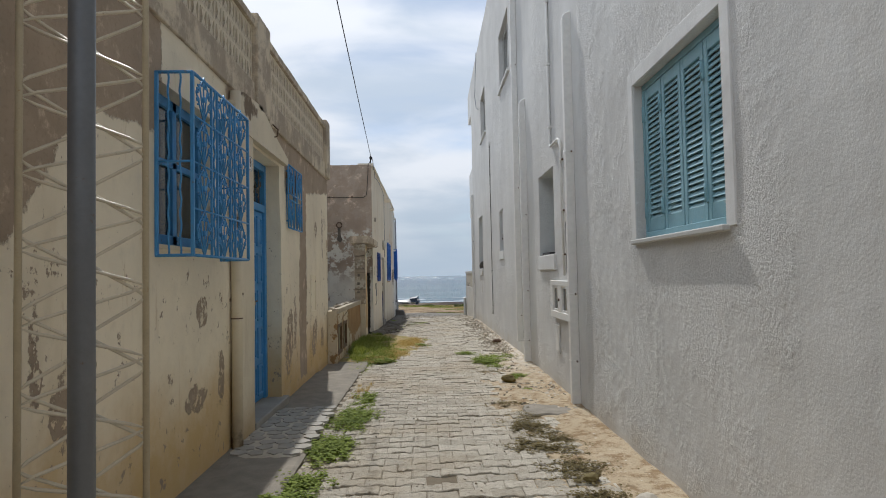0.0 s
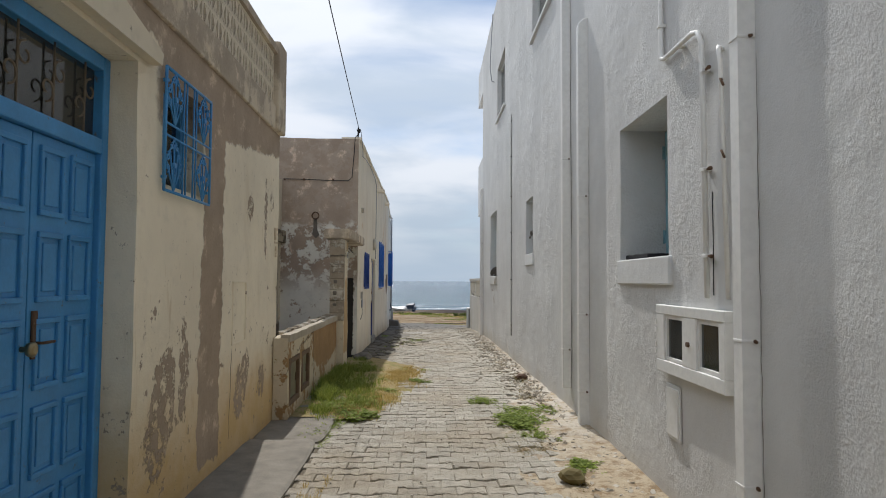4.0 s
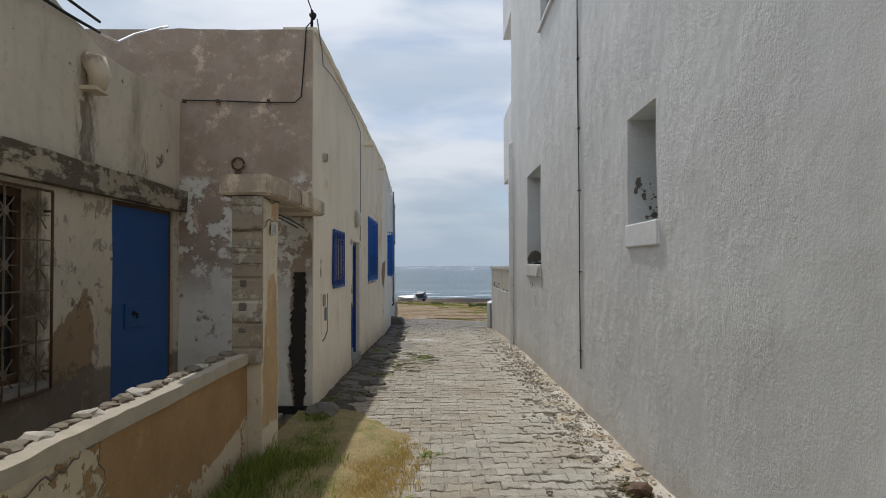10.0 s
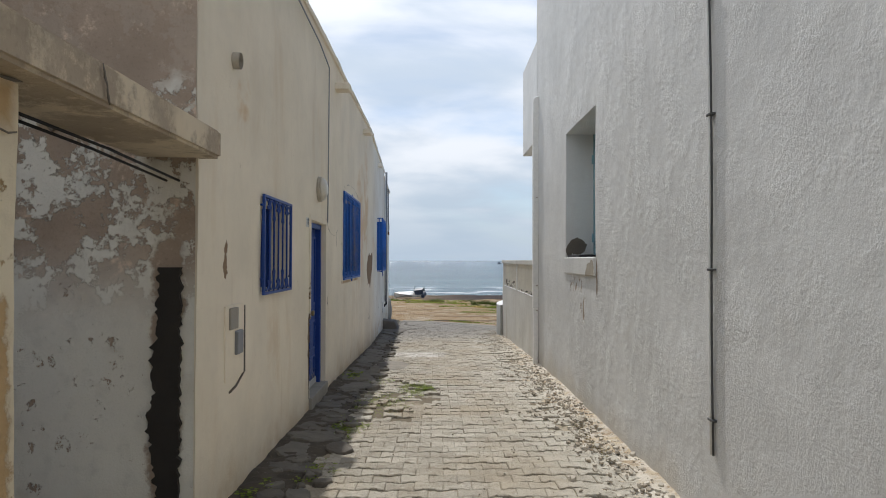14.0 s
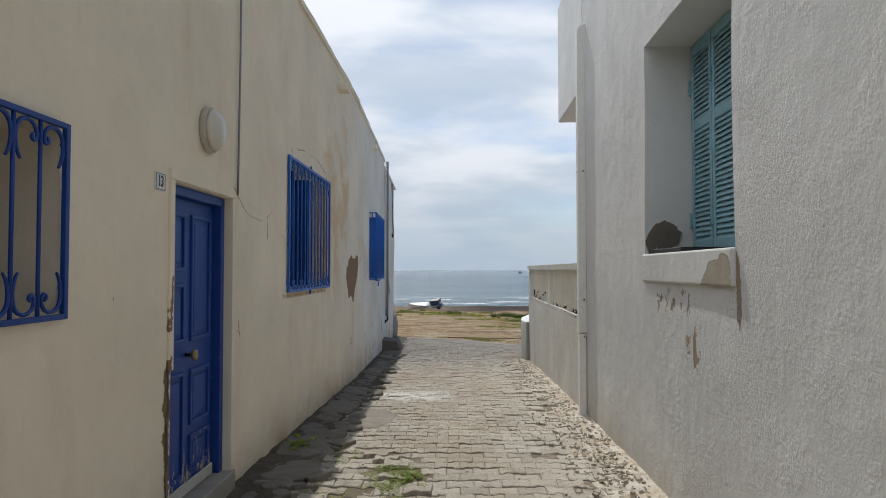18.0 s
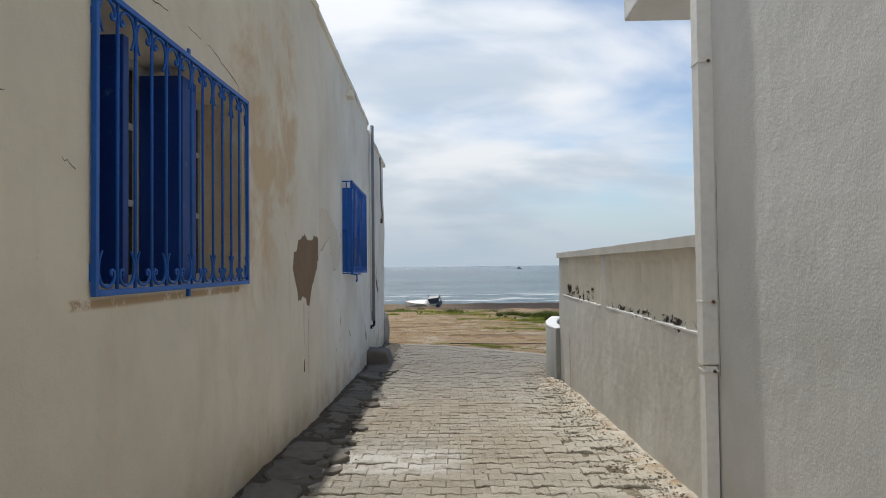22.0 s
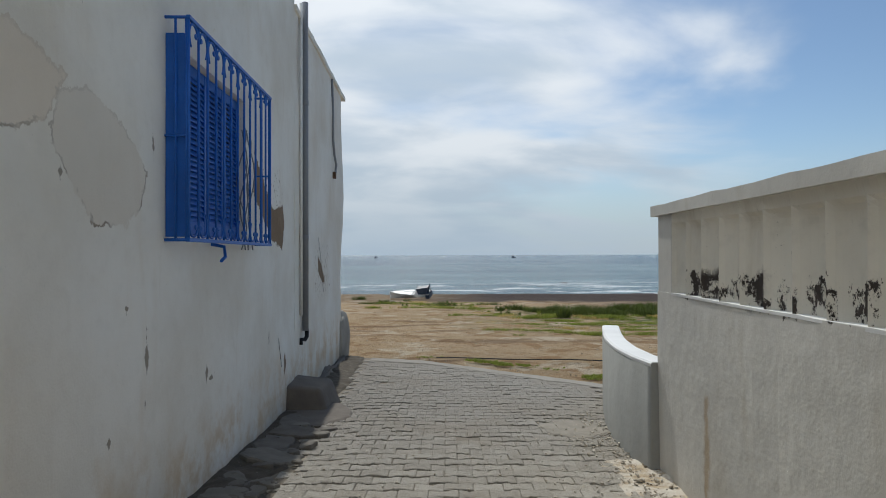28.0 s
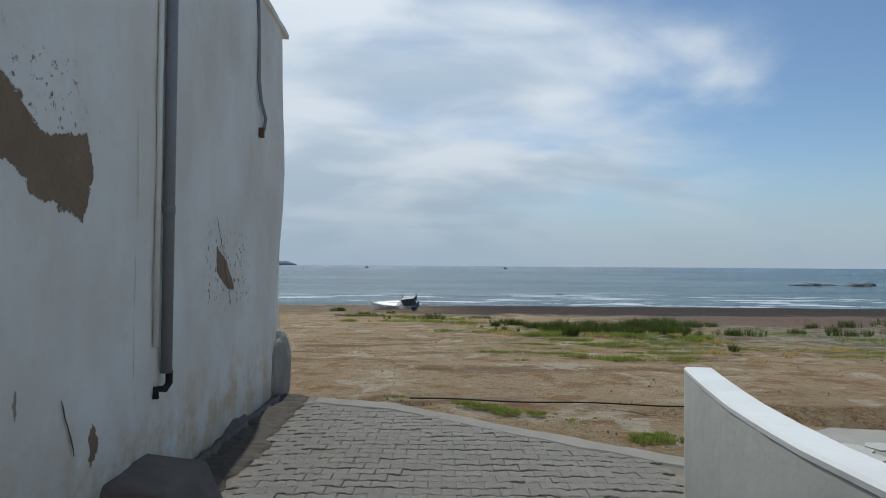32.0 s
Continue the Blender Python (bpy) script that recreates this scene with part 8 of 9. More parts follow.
tufts("grass", "long green grass growing against the low wall", M_GRASS, [(-1.05, 12.8, 0.35, 0.5, 1800, 0.10), (-1.0, 13.8, 0.30, 0.6, 1600, 0.09), (-1.3, 12.3, 0.2, 0.4, 1200, 0.12), (-1.48, 14.3, 0.13, 0.9, 3000, 0.21), (-1.46, 15.6, 0.15, 0.8, 3000, 0.20), (-1.38, 13.3, 0.18, 0.5, 2000, 0.17), (-1.2, 14.2, 0.25, 1.0, 2600, 0.13), (-1.15, 16.2, 0.25, 0.7, 2000, 0.11), (-1.46, 14.0, 0.16, 1.1, 3600, 0.13), (-1.44, 15.6, 0.18, 1.0, 3600, 0.12), (-1.2, 13.0, 0.32, 0.8, 3400, 0.065), (-1.28, 17.0, 0.26, 0.8, 3000, 0.08), (-1.15, 14.8, 0.22, 1.2, 3400, 0.055), (-1.2, 12.3, 0.3, 0.6, 2600, 0.06),
      (-1.0, 14.6, 0.3, 1.2, 1000, 0.10), (-0.9, 13.4, 0.3, 0.7, 900, 0.10), (-1.35, 18.0, 0.15, 0.4, 500, 0.12)], 2)
tufts("dry_grass", "flattened straw-coloured dry grass on the pavers", M_STRAW, [(-0.55, 15.6, 0.40, 1.0, 4200, 0.055), (-0.30, 16.4, 0.28, 0.6, 1800, 0.045), (-0.85, 13.2, 0.42, 0.8, 3600, 0.07), (-1.1, 12.4, 0.35, 0.5, 1600, 0.09), (-0.62, 15.5, 0.42, 1.0, 4200, 0.04), (-0.72, 14.0, 0.42, 0.9, 3000, 0.045), (-0.62, 16.9, 0.42, 0.6, 2400, 0.035), (-0.95, 12.5, 0.4, 0.5, 1100, 0.05),
      (-0.95, 13.6, 0.4, 0.8, 1200, 0.08), (-0.3, 15.0, 0.3, 0.8, 700, 0.035), (-0.9, 9.0, 0.15, 0.6, 300, 0.05)], 3)
tufts("dead_weeds", "brown dead weeds matted on the sandy verge", M_BROWNSTRAW, [(1.0, 6.7, 0.30, 0.35, 1500, 0.05), (1.05, 5.9, 0.30, 0.3, 1500, 0.05), (1.15, 5.2, 0.28, 0.35, 1500, 0.05), (1.2, 4.5, 0.25, 0.3, 1200, 0.05), (0.95, 7.9, 0.25, 0.15, 700, 0.045), (1.22, 6.3, 0.25, 0.5, 1500, 0.04), (1.28, 5.3, 0.25, 0.5, 1500, 0.04), (1.1, 7.3, 0.2, 0.4, 900, 0.035), (1.15, 11.7, 0.35, 0.6, 1700, 0.04), (1.05, 10.7, 0.32, 0.5, 1500, 0.03), (1.55, 10.4, 0.2, 0.6, 1100, 0.03), (1.2, 9.3, 0.3, 0.4, 900, 0.025),
      (1.2, 9.5, 0.16, 0.25, 900, 0.035), (1.4, 7.0, 0.2, 0.2, 700, 0.03), (1.2, 6.2, 0.2, 0.25, 900, 0.03), (1.45, 13.6, 0.15, 0.8, 700, 0.04), (1.6, 15.4, 0.12, 0.4, 800, 0.06), (1.6, 17.5, 0.12, 0.8, 500, 0.04), (1.62, 21.0, 0.12, 1.2, 500, 0.04)], 4, "leaf")

# sand blown against the right-hand wall
verts, faces = [], []
ny, nxs = 420, 24
for j in range(ny + 1):
    y = -4 + j * 38 / ny
    wide = 1.12 if y < 11.5 else 1.12 - 0.70 * min(1, (y - 11.5) / 3)
    wide *= 1 + 0.3 * noise.noise((y * 0.5, 2, 2)) + 0.3 * noise.noise((y * 2.1, 2, 6))
    for i in range(nxs + 1):
        u = i / nxs
        x = right_x(y) + 0.05 - u * (wide + 0.12)
        h = 0.040 * (1 - u) ** 1.6 + 0.022 * noise.noise((x * 2.2, y * 1.6, 7)) + 0.016 * noise.noise((x * 6, y * 5, 3)) + 0.010 * noise.noise((x * 17, y * 15, 3)) + 0.002 - 0.022 * u + 0.011 * math.exp(-((y - 10.6) / 2.6) ** 2) * min(1, 2.2 * (1 - u))
        verts.append((x, y, ground_z(x, y) + h))
for j in range(ny):
    for i in range(nxs):
        k = j * (nxs + 1) + i
        faces.append((k, k + nxs + 1, k + nxs + 2, k + 1))
me = bpy.data.meshes.new("sand_drift")
me.from_pydata(verts, [], faces)
me.materials.append(M_SAND)
for p in me.polygons:
    p.use_smooth = True
tagged(new("sand_drift", me), "pale sand drifted along the foot of the wall", "sand", kind="structure")

def turf_material():
    k = Mat("straw_and_soil", 0.97, 0, 0.1)
    col = k.mix(k.noise(3.0, 7, 0.7), (0.22, 0.165, 0.075), (0.48, 0.375, 0.19))
    col = k.mix(k.ramp(k.noise(2.1, 6, 0.7), 0.48, 0.60, 0, 0.6), col, (0.17, 0.20, 0.055))
    col = k.mix(k.ramp(k.noise(40, 5, 0.7, stretch=(1, 0.3, 1)), 0.5, 0.7, 0, 0.6), col, (0.56, 0.46, 0.25))
    return k.done(col, k.bump(k.noise(50, 5, 0.7, stretch=(1, 0.35, 1)), 1.0, 0.02))


M_TURF = turf_material()
# earth under the grass on the left
verts, faces = [], []
for j in range(61):
    y = 11.9 + j * 6.6 / 60
    for i in range(11):
        u = i / 10
        wide = (1.42 if y > 13 else 1.1) + 0.28 * noise.noise((y * 0.8, 5, 5)) - 0.5 * max(0, y - 17.3)
        x = -1.66 + u * wide
        h = 0.05 * (1 - u) + 0.022 * noise.noise((x * 3, y * 3, 1)) + 0.014 - 0.022 * u ** 3
        verts.append((x, y, ground_z(x, y) + h))
for j in range(60):
    for i in range(10):
        k = j * 11 + i
        faces.append((k, k + 1, k + 12, k + 11))
me = bpy.data.meshes.new("verge")
me.from_pydata(verts, [], faces)
me.materials.append(M_TURF)
tagged(new("verge", me), "sandy earth verge below the low wall", "verge", kind="structure")

def broken_slab(cx, cy, rx, ry, thick, seed, power=3.0, jag=0.16, n=26):
    """A flat lump with a ragged outline and a worn rim."""
    bm = B()
    rings = []
    for f, z in ((1.0, -thick), (1.02, -0.014), (0.95, 0.0), (0.6, 0.004)):
        ring = []
        for i in range(n):
            a = 2 * math.pi * i / n
            c, s = math.cos(a), math.sin(a)
            r = (abs(c) ** power + abs(s) ** power) ** (-1 / power)
            r *= 1 + jag * noise.noise((c * 1.6 + seed, s * 1.6, 0)) + jag * 0.6 * noise.noise((c * 6 + seed, s * 6, 3))
            ring.append(bm.verts.new((cx + rx * r * c * f, cy + ry * r * s * f, z + 0.008 * noise.noise((c * f * 3 + seed, s * f * 3, 9)))))
        rings.append(ring)
    for p, q in zip(rings, rings[1:]):
        for i in range(n):
            bm.faces.new((p[i], p[(i + 1) % n], q[(i + 1) % n], q[i]))
    bm.faces.new(rings[-1])
    return bm


# kerb slabs along the first house
M_KERB = plain("worn_lane_cement", (0.29, 0.26, 0.215), 0.95, 0, 0.3, 5.0, 1.0, (0.17, 0.14, 0.10))
kerbs = thing("kerb", "cracked grey cement strip along the cream house", "kerb", kind="structure")
y = -6.0
rr = random.Random(17)
while y < 11.6:
    l = rr.uniform(2.4, 4.2)
    bm = broken_slab(0, 0, 0.37, l / 2 - 0.012, 0.12, y * 1.7, 9.0, 0.035, 72)
    slab_k = part("slab", bm, M_KERB, kerbs)
    slab_k.matrix_basis = pose(-1.47 + rr.uniform(-0.03, 0.02), y + l / 2, 0.012 + rr.uniform(-0.008, 0.012), rr.uniform(-0.5, 0.5), rr.uniform(-0.5, 1.2), rr.uniform(-1, 1))
    y += l
# crazy paving before the first door
M_APRON = plain("grey_apron_stone", (0.40, 0.375, 0.33), 0.9, 0, 0.2, 5, 0.6, (0.28, 0.25, 0.21))
crazy = thing("door_apron", "grey crazy paving with pale joints before the blue door", "paving", kind="structure")
bm = broken_slab(0, 0, 0.33, 1.05, 0.05, 4.4, 7.0, 0.05, 60)
part("mortar_bed", bm, M_RUBBLE, crazy).matrix_basis = pose(-1.44, 6.75, 0.036, 0, 0, 0)
rr = random.Random(53)
for i in range(4):
    for j in range(12):
        cx, cy = -1.68 + i * 0.165 + (j % 2) * 0.05 + rr.uniform(-0.02, 0.02), 5.80 + j * 0.172 + rr.uniform(-0.03, 0.03)
        n = rr.choice((5, 6, 6))
        ph = rr.random() * 6
        bm = B()
        prism(bm, [(cx + 0.082 * rr.uniform(0.85, 1.15) * math.cos(ph + 6.283 * k / n), cy + 0.088 * rr.uniform(0.85, 1.15) * math.sin(ph + 6.283 * k / n)) for k in range(n)], (0.02, 0.046 + rr.uniform(-0.002, 0.003)))
        part("flagstone", bm, M_APRON, crazy)
# broken cement strip along the second house
M_STONE = plain("grey_broken_stone", (0.20, 0.18, 0.15), 0.95, 0, 0.25, 6, 0.8)
M_SLAB = plain("pitted_grey_cement", (0.17, 0.15, 0.125), 0.95, 0, 0.3, 5, 1.0, (0.09, 0.078, 0.062))
M_SOIL = plain("dark_gritty_soil", (0.10, 0.082, 0.06), 0.97, 0, 0.3, 7, 1.0, (0.26, 0.23, 0.19))
strip = thing("cement_strip", "broken dark cement strip along the house foot", "kerb", kind="structure")
verts, faces = [], []
for j in range(321):
    y = 18.5 + j * 22.9 / 320
    for i in range(11):
        u = i / 10
        wide = 0.52 + 0.12 * noise.noise((y * 0.9, 0, 3)) + 0.07 * noise.noise((y * 3.3, 0, 8))
        x = left_x(y) - 0.03 + u * wide
        h = 0.06 * (1 - u) ** 0.9 + 0.022 * noise.noise((x * 5, y * 4, 2)) + 0.014 * noise.noise((x * 13, y * 12, 2)) + (0.0 if u < 0.95 else -0.03)
        verts.append((x, y, ground_z(x, y) + h))
for j in range(320):
    for i in range(10):
        k = j * 11 + i
        faces.append((k, k + 1, k + 12, k + 11))
me = bpy.data.meshes.new("gritty_soil")
me.from_pydata(verts, [], faces)
me.materials.append(M_SOIL)
o = new("gritty_soil", me)
o.parent = strip
rr = random.Random(23)


y = 18.9
i = 0
while y < 35.2:
    l = rr.uniform(0.3, 0.95)
    w = rr.uniform(0.30, 0.56)
    if rr.random() < 0.84:
        sl = part("slab", broken_slab(0, 0, w / 2, l / 2 - 0.01, 0.12, i * 2.7, 3.2, 0.26, 30), M_SLAB if rr.random() < 0.6 else M_STONE, strip)
        x = left_x(y) + 0.05 + w / 2
        sl.matrix_basis = pose(x, y + l / 2, ground_z(x, y + l / 2) + rr.uniform(0.025, 0.06), rr.uniform(-4.5, 3.5) - 1.2, 5 + rr.uniform(-5, 5), rr.uniform(-12, 12))
    y += l
    i += 1
for i in range(170):
    y = rr.uniform(19.2, 35.6)
    s = rr.uniform(0.03, 0.11)
    x = left_x(y) + rr.uniform(0.10, 0.62)
    st = part("stone", broken_slab(0, 0, s, s * rr.uniform(0.8, 1.7), s * 0.8, 50 + i * 1.9, 2.4, 0.3, 12), M_STONE if i % 3 else M_SLAB, strip)
    st.matrix_basis = pose(x, y, ground_z(x, y) + rr.uniform(0.02, 0.05), rr.uniform(-9, 9), rr.uniform(-9, 9), rr.uniform(0, 180))
# concrete foot block with its apron, and the cement fillet behind it
bm = B()
lo = [bm.verts.new(p) for p in ((-1.84, 35.98, -0.9), (-1.14, 36.0, -0.9), (-1.12, 36.98, -0.9), (-1.84, 36.98, -0.9))]
hi = [bm.verts.new(p) for p in ((-1.84, 36.10, -0.29), (-1.33, 36.13, -0.33), (-1.31, 36.86, -0.34), (-1.84, 36.86, -0.28))]
bm.faces.new(lo[::-1])
bm.faces.new(hi)
for i in range(4):
    bm.faces.new((lo[i], lo[(i + 1) % 4], hi[(i + 1) % 4], hi[i]))
bmesh.ops.bevel(bm, geom=list(bm.edges), offset=0.055, segments=4, affect="EDGES", profile=0.5)
bmesh.ops.subdivide_edges(bm, edges=list(bm.edges), cuts=2, use_grid_fill=True)
for v in bm.verts:
    v.co += Vector((noise.noise(v.co * 4), noise.noise(v.co * 4 + Vector((5, 0, 0))), noise.noise(v.co * 4 + Vector((0, 7, 0))))) * 0.012 + Vector((0, 0, 0.004 * noise.noise(v.co * 15)))
for f in bm.faces:
    f.smooth = True
block = single("foot_block", bm, M_DARKSTONE, "rounded dark concrete block against the house foot", "block")
part("apron", broken_slab(-1.36, 35.95, 0.44, 0.55, 0.3, 7.7, 2.0, 0.14, 40), M_DARKSTONE, block).matrix_basis = pose(0, 0, -0.585, 0, 0, 0)
verts, faces = [], []
for j in range(61):
    y = 36.6 + j * 4.75 / 60
    top = 0.055 + 0.04 * noise.noise((y * 1.4, 3, 0)) + 0.05 * noise.noise((y * 5, 3, 0)) + 0.10 * math.exp(-((y - 39.3) / 0.5) ** 2)
    wide = 0.105 + 0.05 * noise.noise((y * 1.7, 8, 0)) + 0.03 * noise.noise((y * 7, 8, 0))
    for dx, dz in ((-0.05, top + 0.03), (0.015, top), (0.05, top * 0.55), (wide * 0.55, 0.09), (wide, 0.02), (wide + 0.02, -0.06)):
        x = left_x(y) + dx
        verts.append((x + 0.012 * noise.noise((y * 9, dx * 9, 0)), y, ground_z(x, y) + dz))
for j in range(60):
    for i in range(5):
        k = j * 6 + i
        faces.append((k, k + 1, k + 7, k + 6))
me = bpy.data.meshes.new("cement_fillet")
me.from_pydata(verts, [], faces)
me.materials.append(M_DARKSTONE)
tagged(new("cement_fillet", me), "dark cement fillet between house foot and paving", "cement", kind="structure")
bm = B()
bmesh.ops.create_icosphere(bm, subdivisions=3, radius=1.0)
for v in bm.verts:
    n = 1 + 0.12 * noise.noise(v.co * 2.2)
    v.co = Vector((-1.93 + v.co.x * 0.13 * n, 41.5 + v.co.y * 0.55 * n, -0.45 + v.co.z * 0.62 * n))
single("cement_skirt", bm, M_CEMENT, "lump of grey cement round the house corner", "cement")
bm = B()
bmesh.ops.create_icosphere(bm, subdivisions=3, radius=1.0)
for v in bm.verts:
    n = 1 + 0.25 * noise.noise(v.co * 1.8)
    v.co = Vector((-1.35 + v.co.x * 0.20 * n, 18.25 + v.co.y * 0.26 * n, -0.03 + v.co.z * 0.12 * n))
single("rock", bm, M_STONE, "pale rock at the foot of the gable", "rock")
# loose stones and rubbish
for i, (x, y, s, lab) in enumerate(((1.17, 9.52, 0.11, "brown clod of earth and weeds on the verge"), (1.62, 15.35, 0.10, "reddish stone by the white wall"), (1.2, 4.9, 0.06, "dark stone on the sandy verge"), (1.45, 4.4, 0.07, "pale chip of render on the verge"))):
    bm = B()
    bmesh.ops.create_icosphere(bm, subdivisions=2, radius=s)
    for v in bm.verts:
        v.co *= 1 + 0.4 * noise.noise(v.co * (1.3 / s) + Vector((i * 5.0, 0, 0)))
        v.co.z *= 0.55
        v.co += Vector((x, y, ground_z(x, y) + 0.35 * s + 0.02))
    single("stone", bm, M_RUBBLE if i == 3 else M_IRON if i == 1 else M_BROWNSTRAW, lab, "stone")
rr = random.Random(29)
verts, faces = [], []
for i in range(5200):
    y = rr.uniform(3, 36)
    x = right_x(y) - abs(rr.gauss(0, 0.26)) - 0.03 if rr.random() < 0.75 else rr.uniform(left_x(y) + 0.5, right_x(y))
    s = rr.choice((0.004, 0.006, 0.006, 0.009, 0.013))
    k = len(verts)
    z = ground_z(x, y) + 0.012
    a = rr.random() * 3
    for q in range(5):
        rad = s * rr.uniform(0.7, 1.3)
        verts.append((x + rad * math.cos(a + q * 1.257), y + rad * math.sin(a + q * 1.257), z + s * 0.3))
    verts.append((x, y, z + s * rr.uniform(0.5, 0.7)))
    verts.append((x, y, z - s))
    for q in range(5):
        faces += [(k + q, k + (q + 1) % 5, k + 5), (k + (q + 1) % 5, k + q, k + 6)]
for i in range(2600):
    # flat chips of render and broken paver along the white wall
    y = rr.uniform(7.5, 36)
    x = right_x(y) - min(1.0, abs(rr.gauss(0.12, 0.30))) - 0.02
    s = rr.choice((0.008, 0.012, 0.016, 0.022, 0.030)) * (1.0 if y < 26 else 0.6)
    k = len(verts)
    z = ground_z(x, y) + 0.016 + 0.02 * max(0, 1 - (right_x(y) - x) * 2.5)
    a, h = rr.random() * 3, s * rr.uniform(0.15, 0.4)
    tx, ty = rr.uniform(-0.35, 0.35), rr.uniform(-0.35, 0.35)
    rad = [s * rr.uniform(0.6, 1.25) for _ in range(6)]
    for zz, f in ((-s * 0.5, 1.0), (h, 0.82)):
        for q in range(6):
            dx, dy = rad[q] * f * math.cos(a + q * 1.047), 1.3 * rad[q] * f * math.sin(a + q * 1.047)
            verts.append((x + dx, y + dy, z + zz + tx * dx + ty * dy))
    for q in range(6):
        faces.append((k + q, k + (q + 1) % 6, k + 6 + (q + 1) % 6, k + 6 + q))
    faces.append(tuple(range(k + 6, k + 12)))
me = bpy.data.meshes.new("gravel")
me.from_pydata(verts, [], faces)
me.materials.append(leafy("mixed_render_chips", (0.30, 0.255, 0.195), (0.54, 0.49, 0.41), 0.95, 0.0))
tagged(new("gravel", me), "pale chips of render and gravel", "gravel", kind="stuff")

# ---- shore ----
rs = random.Random(61)


def scatter(n, x0, x1, y0, y1, size, count, height, squeeze=0.5):
    """Uneven clumps strewn over a stretch of ground, as regions for tufts()."""
    out = []
    for _ in range(n):
        x, y = rs.uniform(x0, x1), rs.uniform(y0, y1)
        f = rs.uniform(0.4, 1.5)
        out.append((x, y, size * f, size * f * squeeze, int(count * f * f), height * rs.uniform(0.55, 1.35)))
    return out


EDGE = [(0.75 + 0.14 * i + rs.uniform(-0.1, 0.1), 41.0 - 0.115 * i + rs.uniform(-0.12, 0.12), 0.20, 0.16, 520, 0.035) for i in range(7)] + [(2.6 + 0.1 * i + rs.uniform(-0.15, 0.15), 39.25 - 0.04 * i + rs.uniform(-0.2, 0.2), 0.2, 0.2, 420, 0.04) for i in range(6)] + [(-0.2, 41.5, 0.3, 0.12, 200, 0.03), (2.1, 40.0, 0.3, 0.2, 160, 0.03)]
tufts("shore_grass", "patches of low green grass on the sand", M_GRASS, EDGE + scatter(26, 1.8, 8.5, 46.0, 50.5, 0.55, 520, 0.06, 0.4) + scatter(20, 5, 16, 46.5, 51, 0.7, 420, 0.06, 0.4)
      + scatter(16, 2.6, 9.0, 51.0, 54.0, 0.6, 800, 0.11, 0.5) + scatter(16, -4.2, 2.2, 59.5, 65.5, 0.7, 520, 0.09, 0.5) + scatter(14, 0.5, 4, 54, 60, 0.6, 420, 0.10, 0.5) + scatter(18, 12, 34, 49, 58, 1.2, 360, 0.08, 0.5), 6)
tufts("shore_scrub", "dark knee-high scrub near the beach", M_SCRUB, scatter(34, 4.2, 9.2, 53.0, 57.5, 0.55, 330, 0.34, 0.6) + scatter(9, 2.4, 4.6, 54.5, 60, 0.45, 260, 0.22, 0.6) + scatter(16, 9.2, 20, 53, 59, 0.6, 260, 0.26, 0.6)
      + scatter(14, -4, 3, 62, 67, 0.5, 160, 0.16, 0.6) + scatter(12, 18, 36, 55, 63, 0.9, 260, 0.26, 0.6) + [(7.9, 48.5, 0.25, 0.2, 160, 0.2), (-5.4, 69.4, 0.6, 0.4, 500, 0.22)], 7)
tufts("dry_shore_grass", "bleached dry grass among the green shore plants", M_STRAW, scatter(22, 1.5, 9.0, 46.0, 58.0, 0.5, 220, 0.10, 0.4) + scatter(12, -4, 3, 58, 66, 0.5, 160, 0.08, 0.5) + scatter(10, 9, 26, 48, 60, 0.9, 200, 0.1, 0.5), 9)
shore_rope = B()
tube(shore_rope, [(x, 41.28 - 0.11 * (x - 0.1) + 0.05 * math.sin(x * 3.1), ground_z(x, 41.1) + 0.004) for x in [0.0 + 0.2 * i for i in range(24)]], 0.012, 6)
single("rope", shore_rope, M_BLACK, "dark rope lying across the sand", "rope")
# smooth cement band that closes the paving towards the sand
verts, faces = [], []
for j in range(49):
    x = -1.3 + j * 4.2 / 48
    e = pave_end(x)
    for q, (dy, dz) in enumerate(((-0.34, -0.02), (-0.30, 0.010), (0.05, 0.012), (0.16 + 0.07 * noise.noise((x * 2.5, 2, 0)) + 0.03 * noise.noise((x * 9, 2, 0)), -0.005), (0.24, -0.12))):
        yy = e + dy + (0.06 * noise.noise((x * 3, 7, 0)) if q < 2 else 0)
        verts.append((x, yy, ground_z(x, yy) + dz + 0.006 * noise.noise((x * 5, q, 0))))
for j in range(48):
    for q in range(4):
        k = j * 5 + q
        faces.append((k, k + 5, k + 6, k + 1))
me = bpy.data.meshes.new("cement_edge")
me.from_pydata(verts, [], faces)
me.materials.append(plain("dusty_worn_cement", (0.30, 0.275, 0.235), 0.95, 0, 0.18, 2.5, 0.6, (0.22, 0.17, 0.11)))
tagged(new("cement_edge", me), "worn cement band between paving and sand", "kerb", kind="structure")
rr = random.Random(37)
verts, faces = [], []
for i in range(700):
    y = 39.5 + 30 * rr.random() ** 1.5
    x = rr.uniform(-3.5 - (y - 40) * 0.5, 4 + (y - 38) * 0.75)
    if y < pave_end(x) + 0.1 or (x > 2.4 and y < 38.8):
        continue
    s = rr.choice((0.006, 0.009, 0.012, 0.02)) * (1 + (y - 40) * 0.015)
    k = len(verts)
    z = ground_z(x, y) - 0.05
    a = rr.random() * 3
    for q in range(4):
        verts.append((x + s * math.cos(a + q * 1.57) * rr.uniform(0.7, 1.6), y + s * math.sin(a + q * 1.57) * rr.uniform(0.7, 1.6), z))
    verts.append((x, y, z + s * rr.uniform(0.5, 1.0) + 0.02))
    for q in range(4):
        faces.append((k + q, k + (q + 1) % 4, k + 4))
me = bpy.data.meshes.new("clods")
me.from_pydata(verts, [], faces)
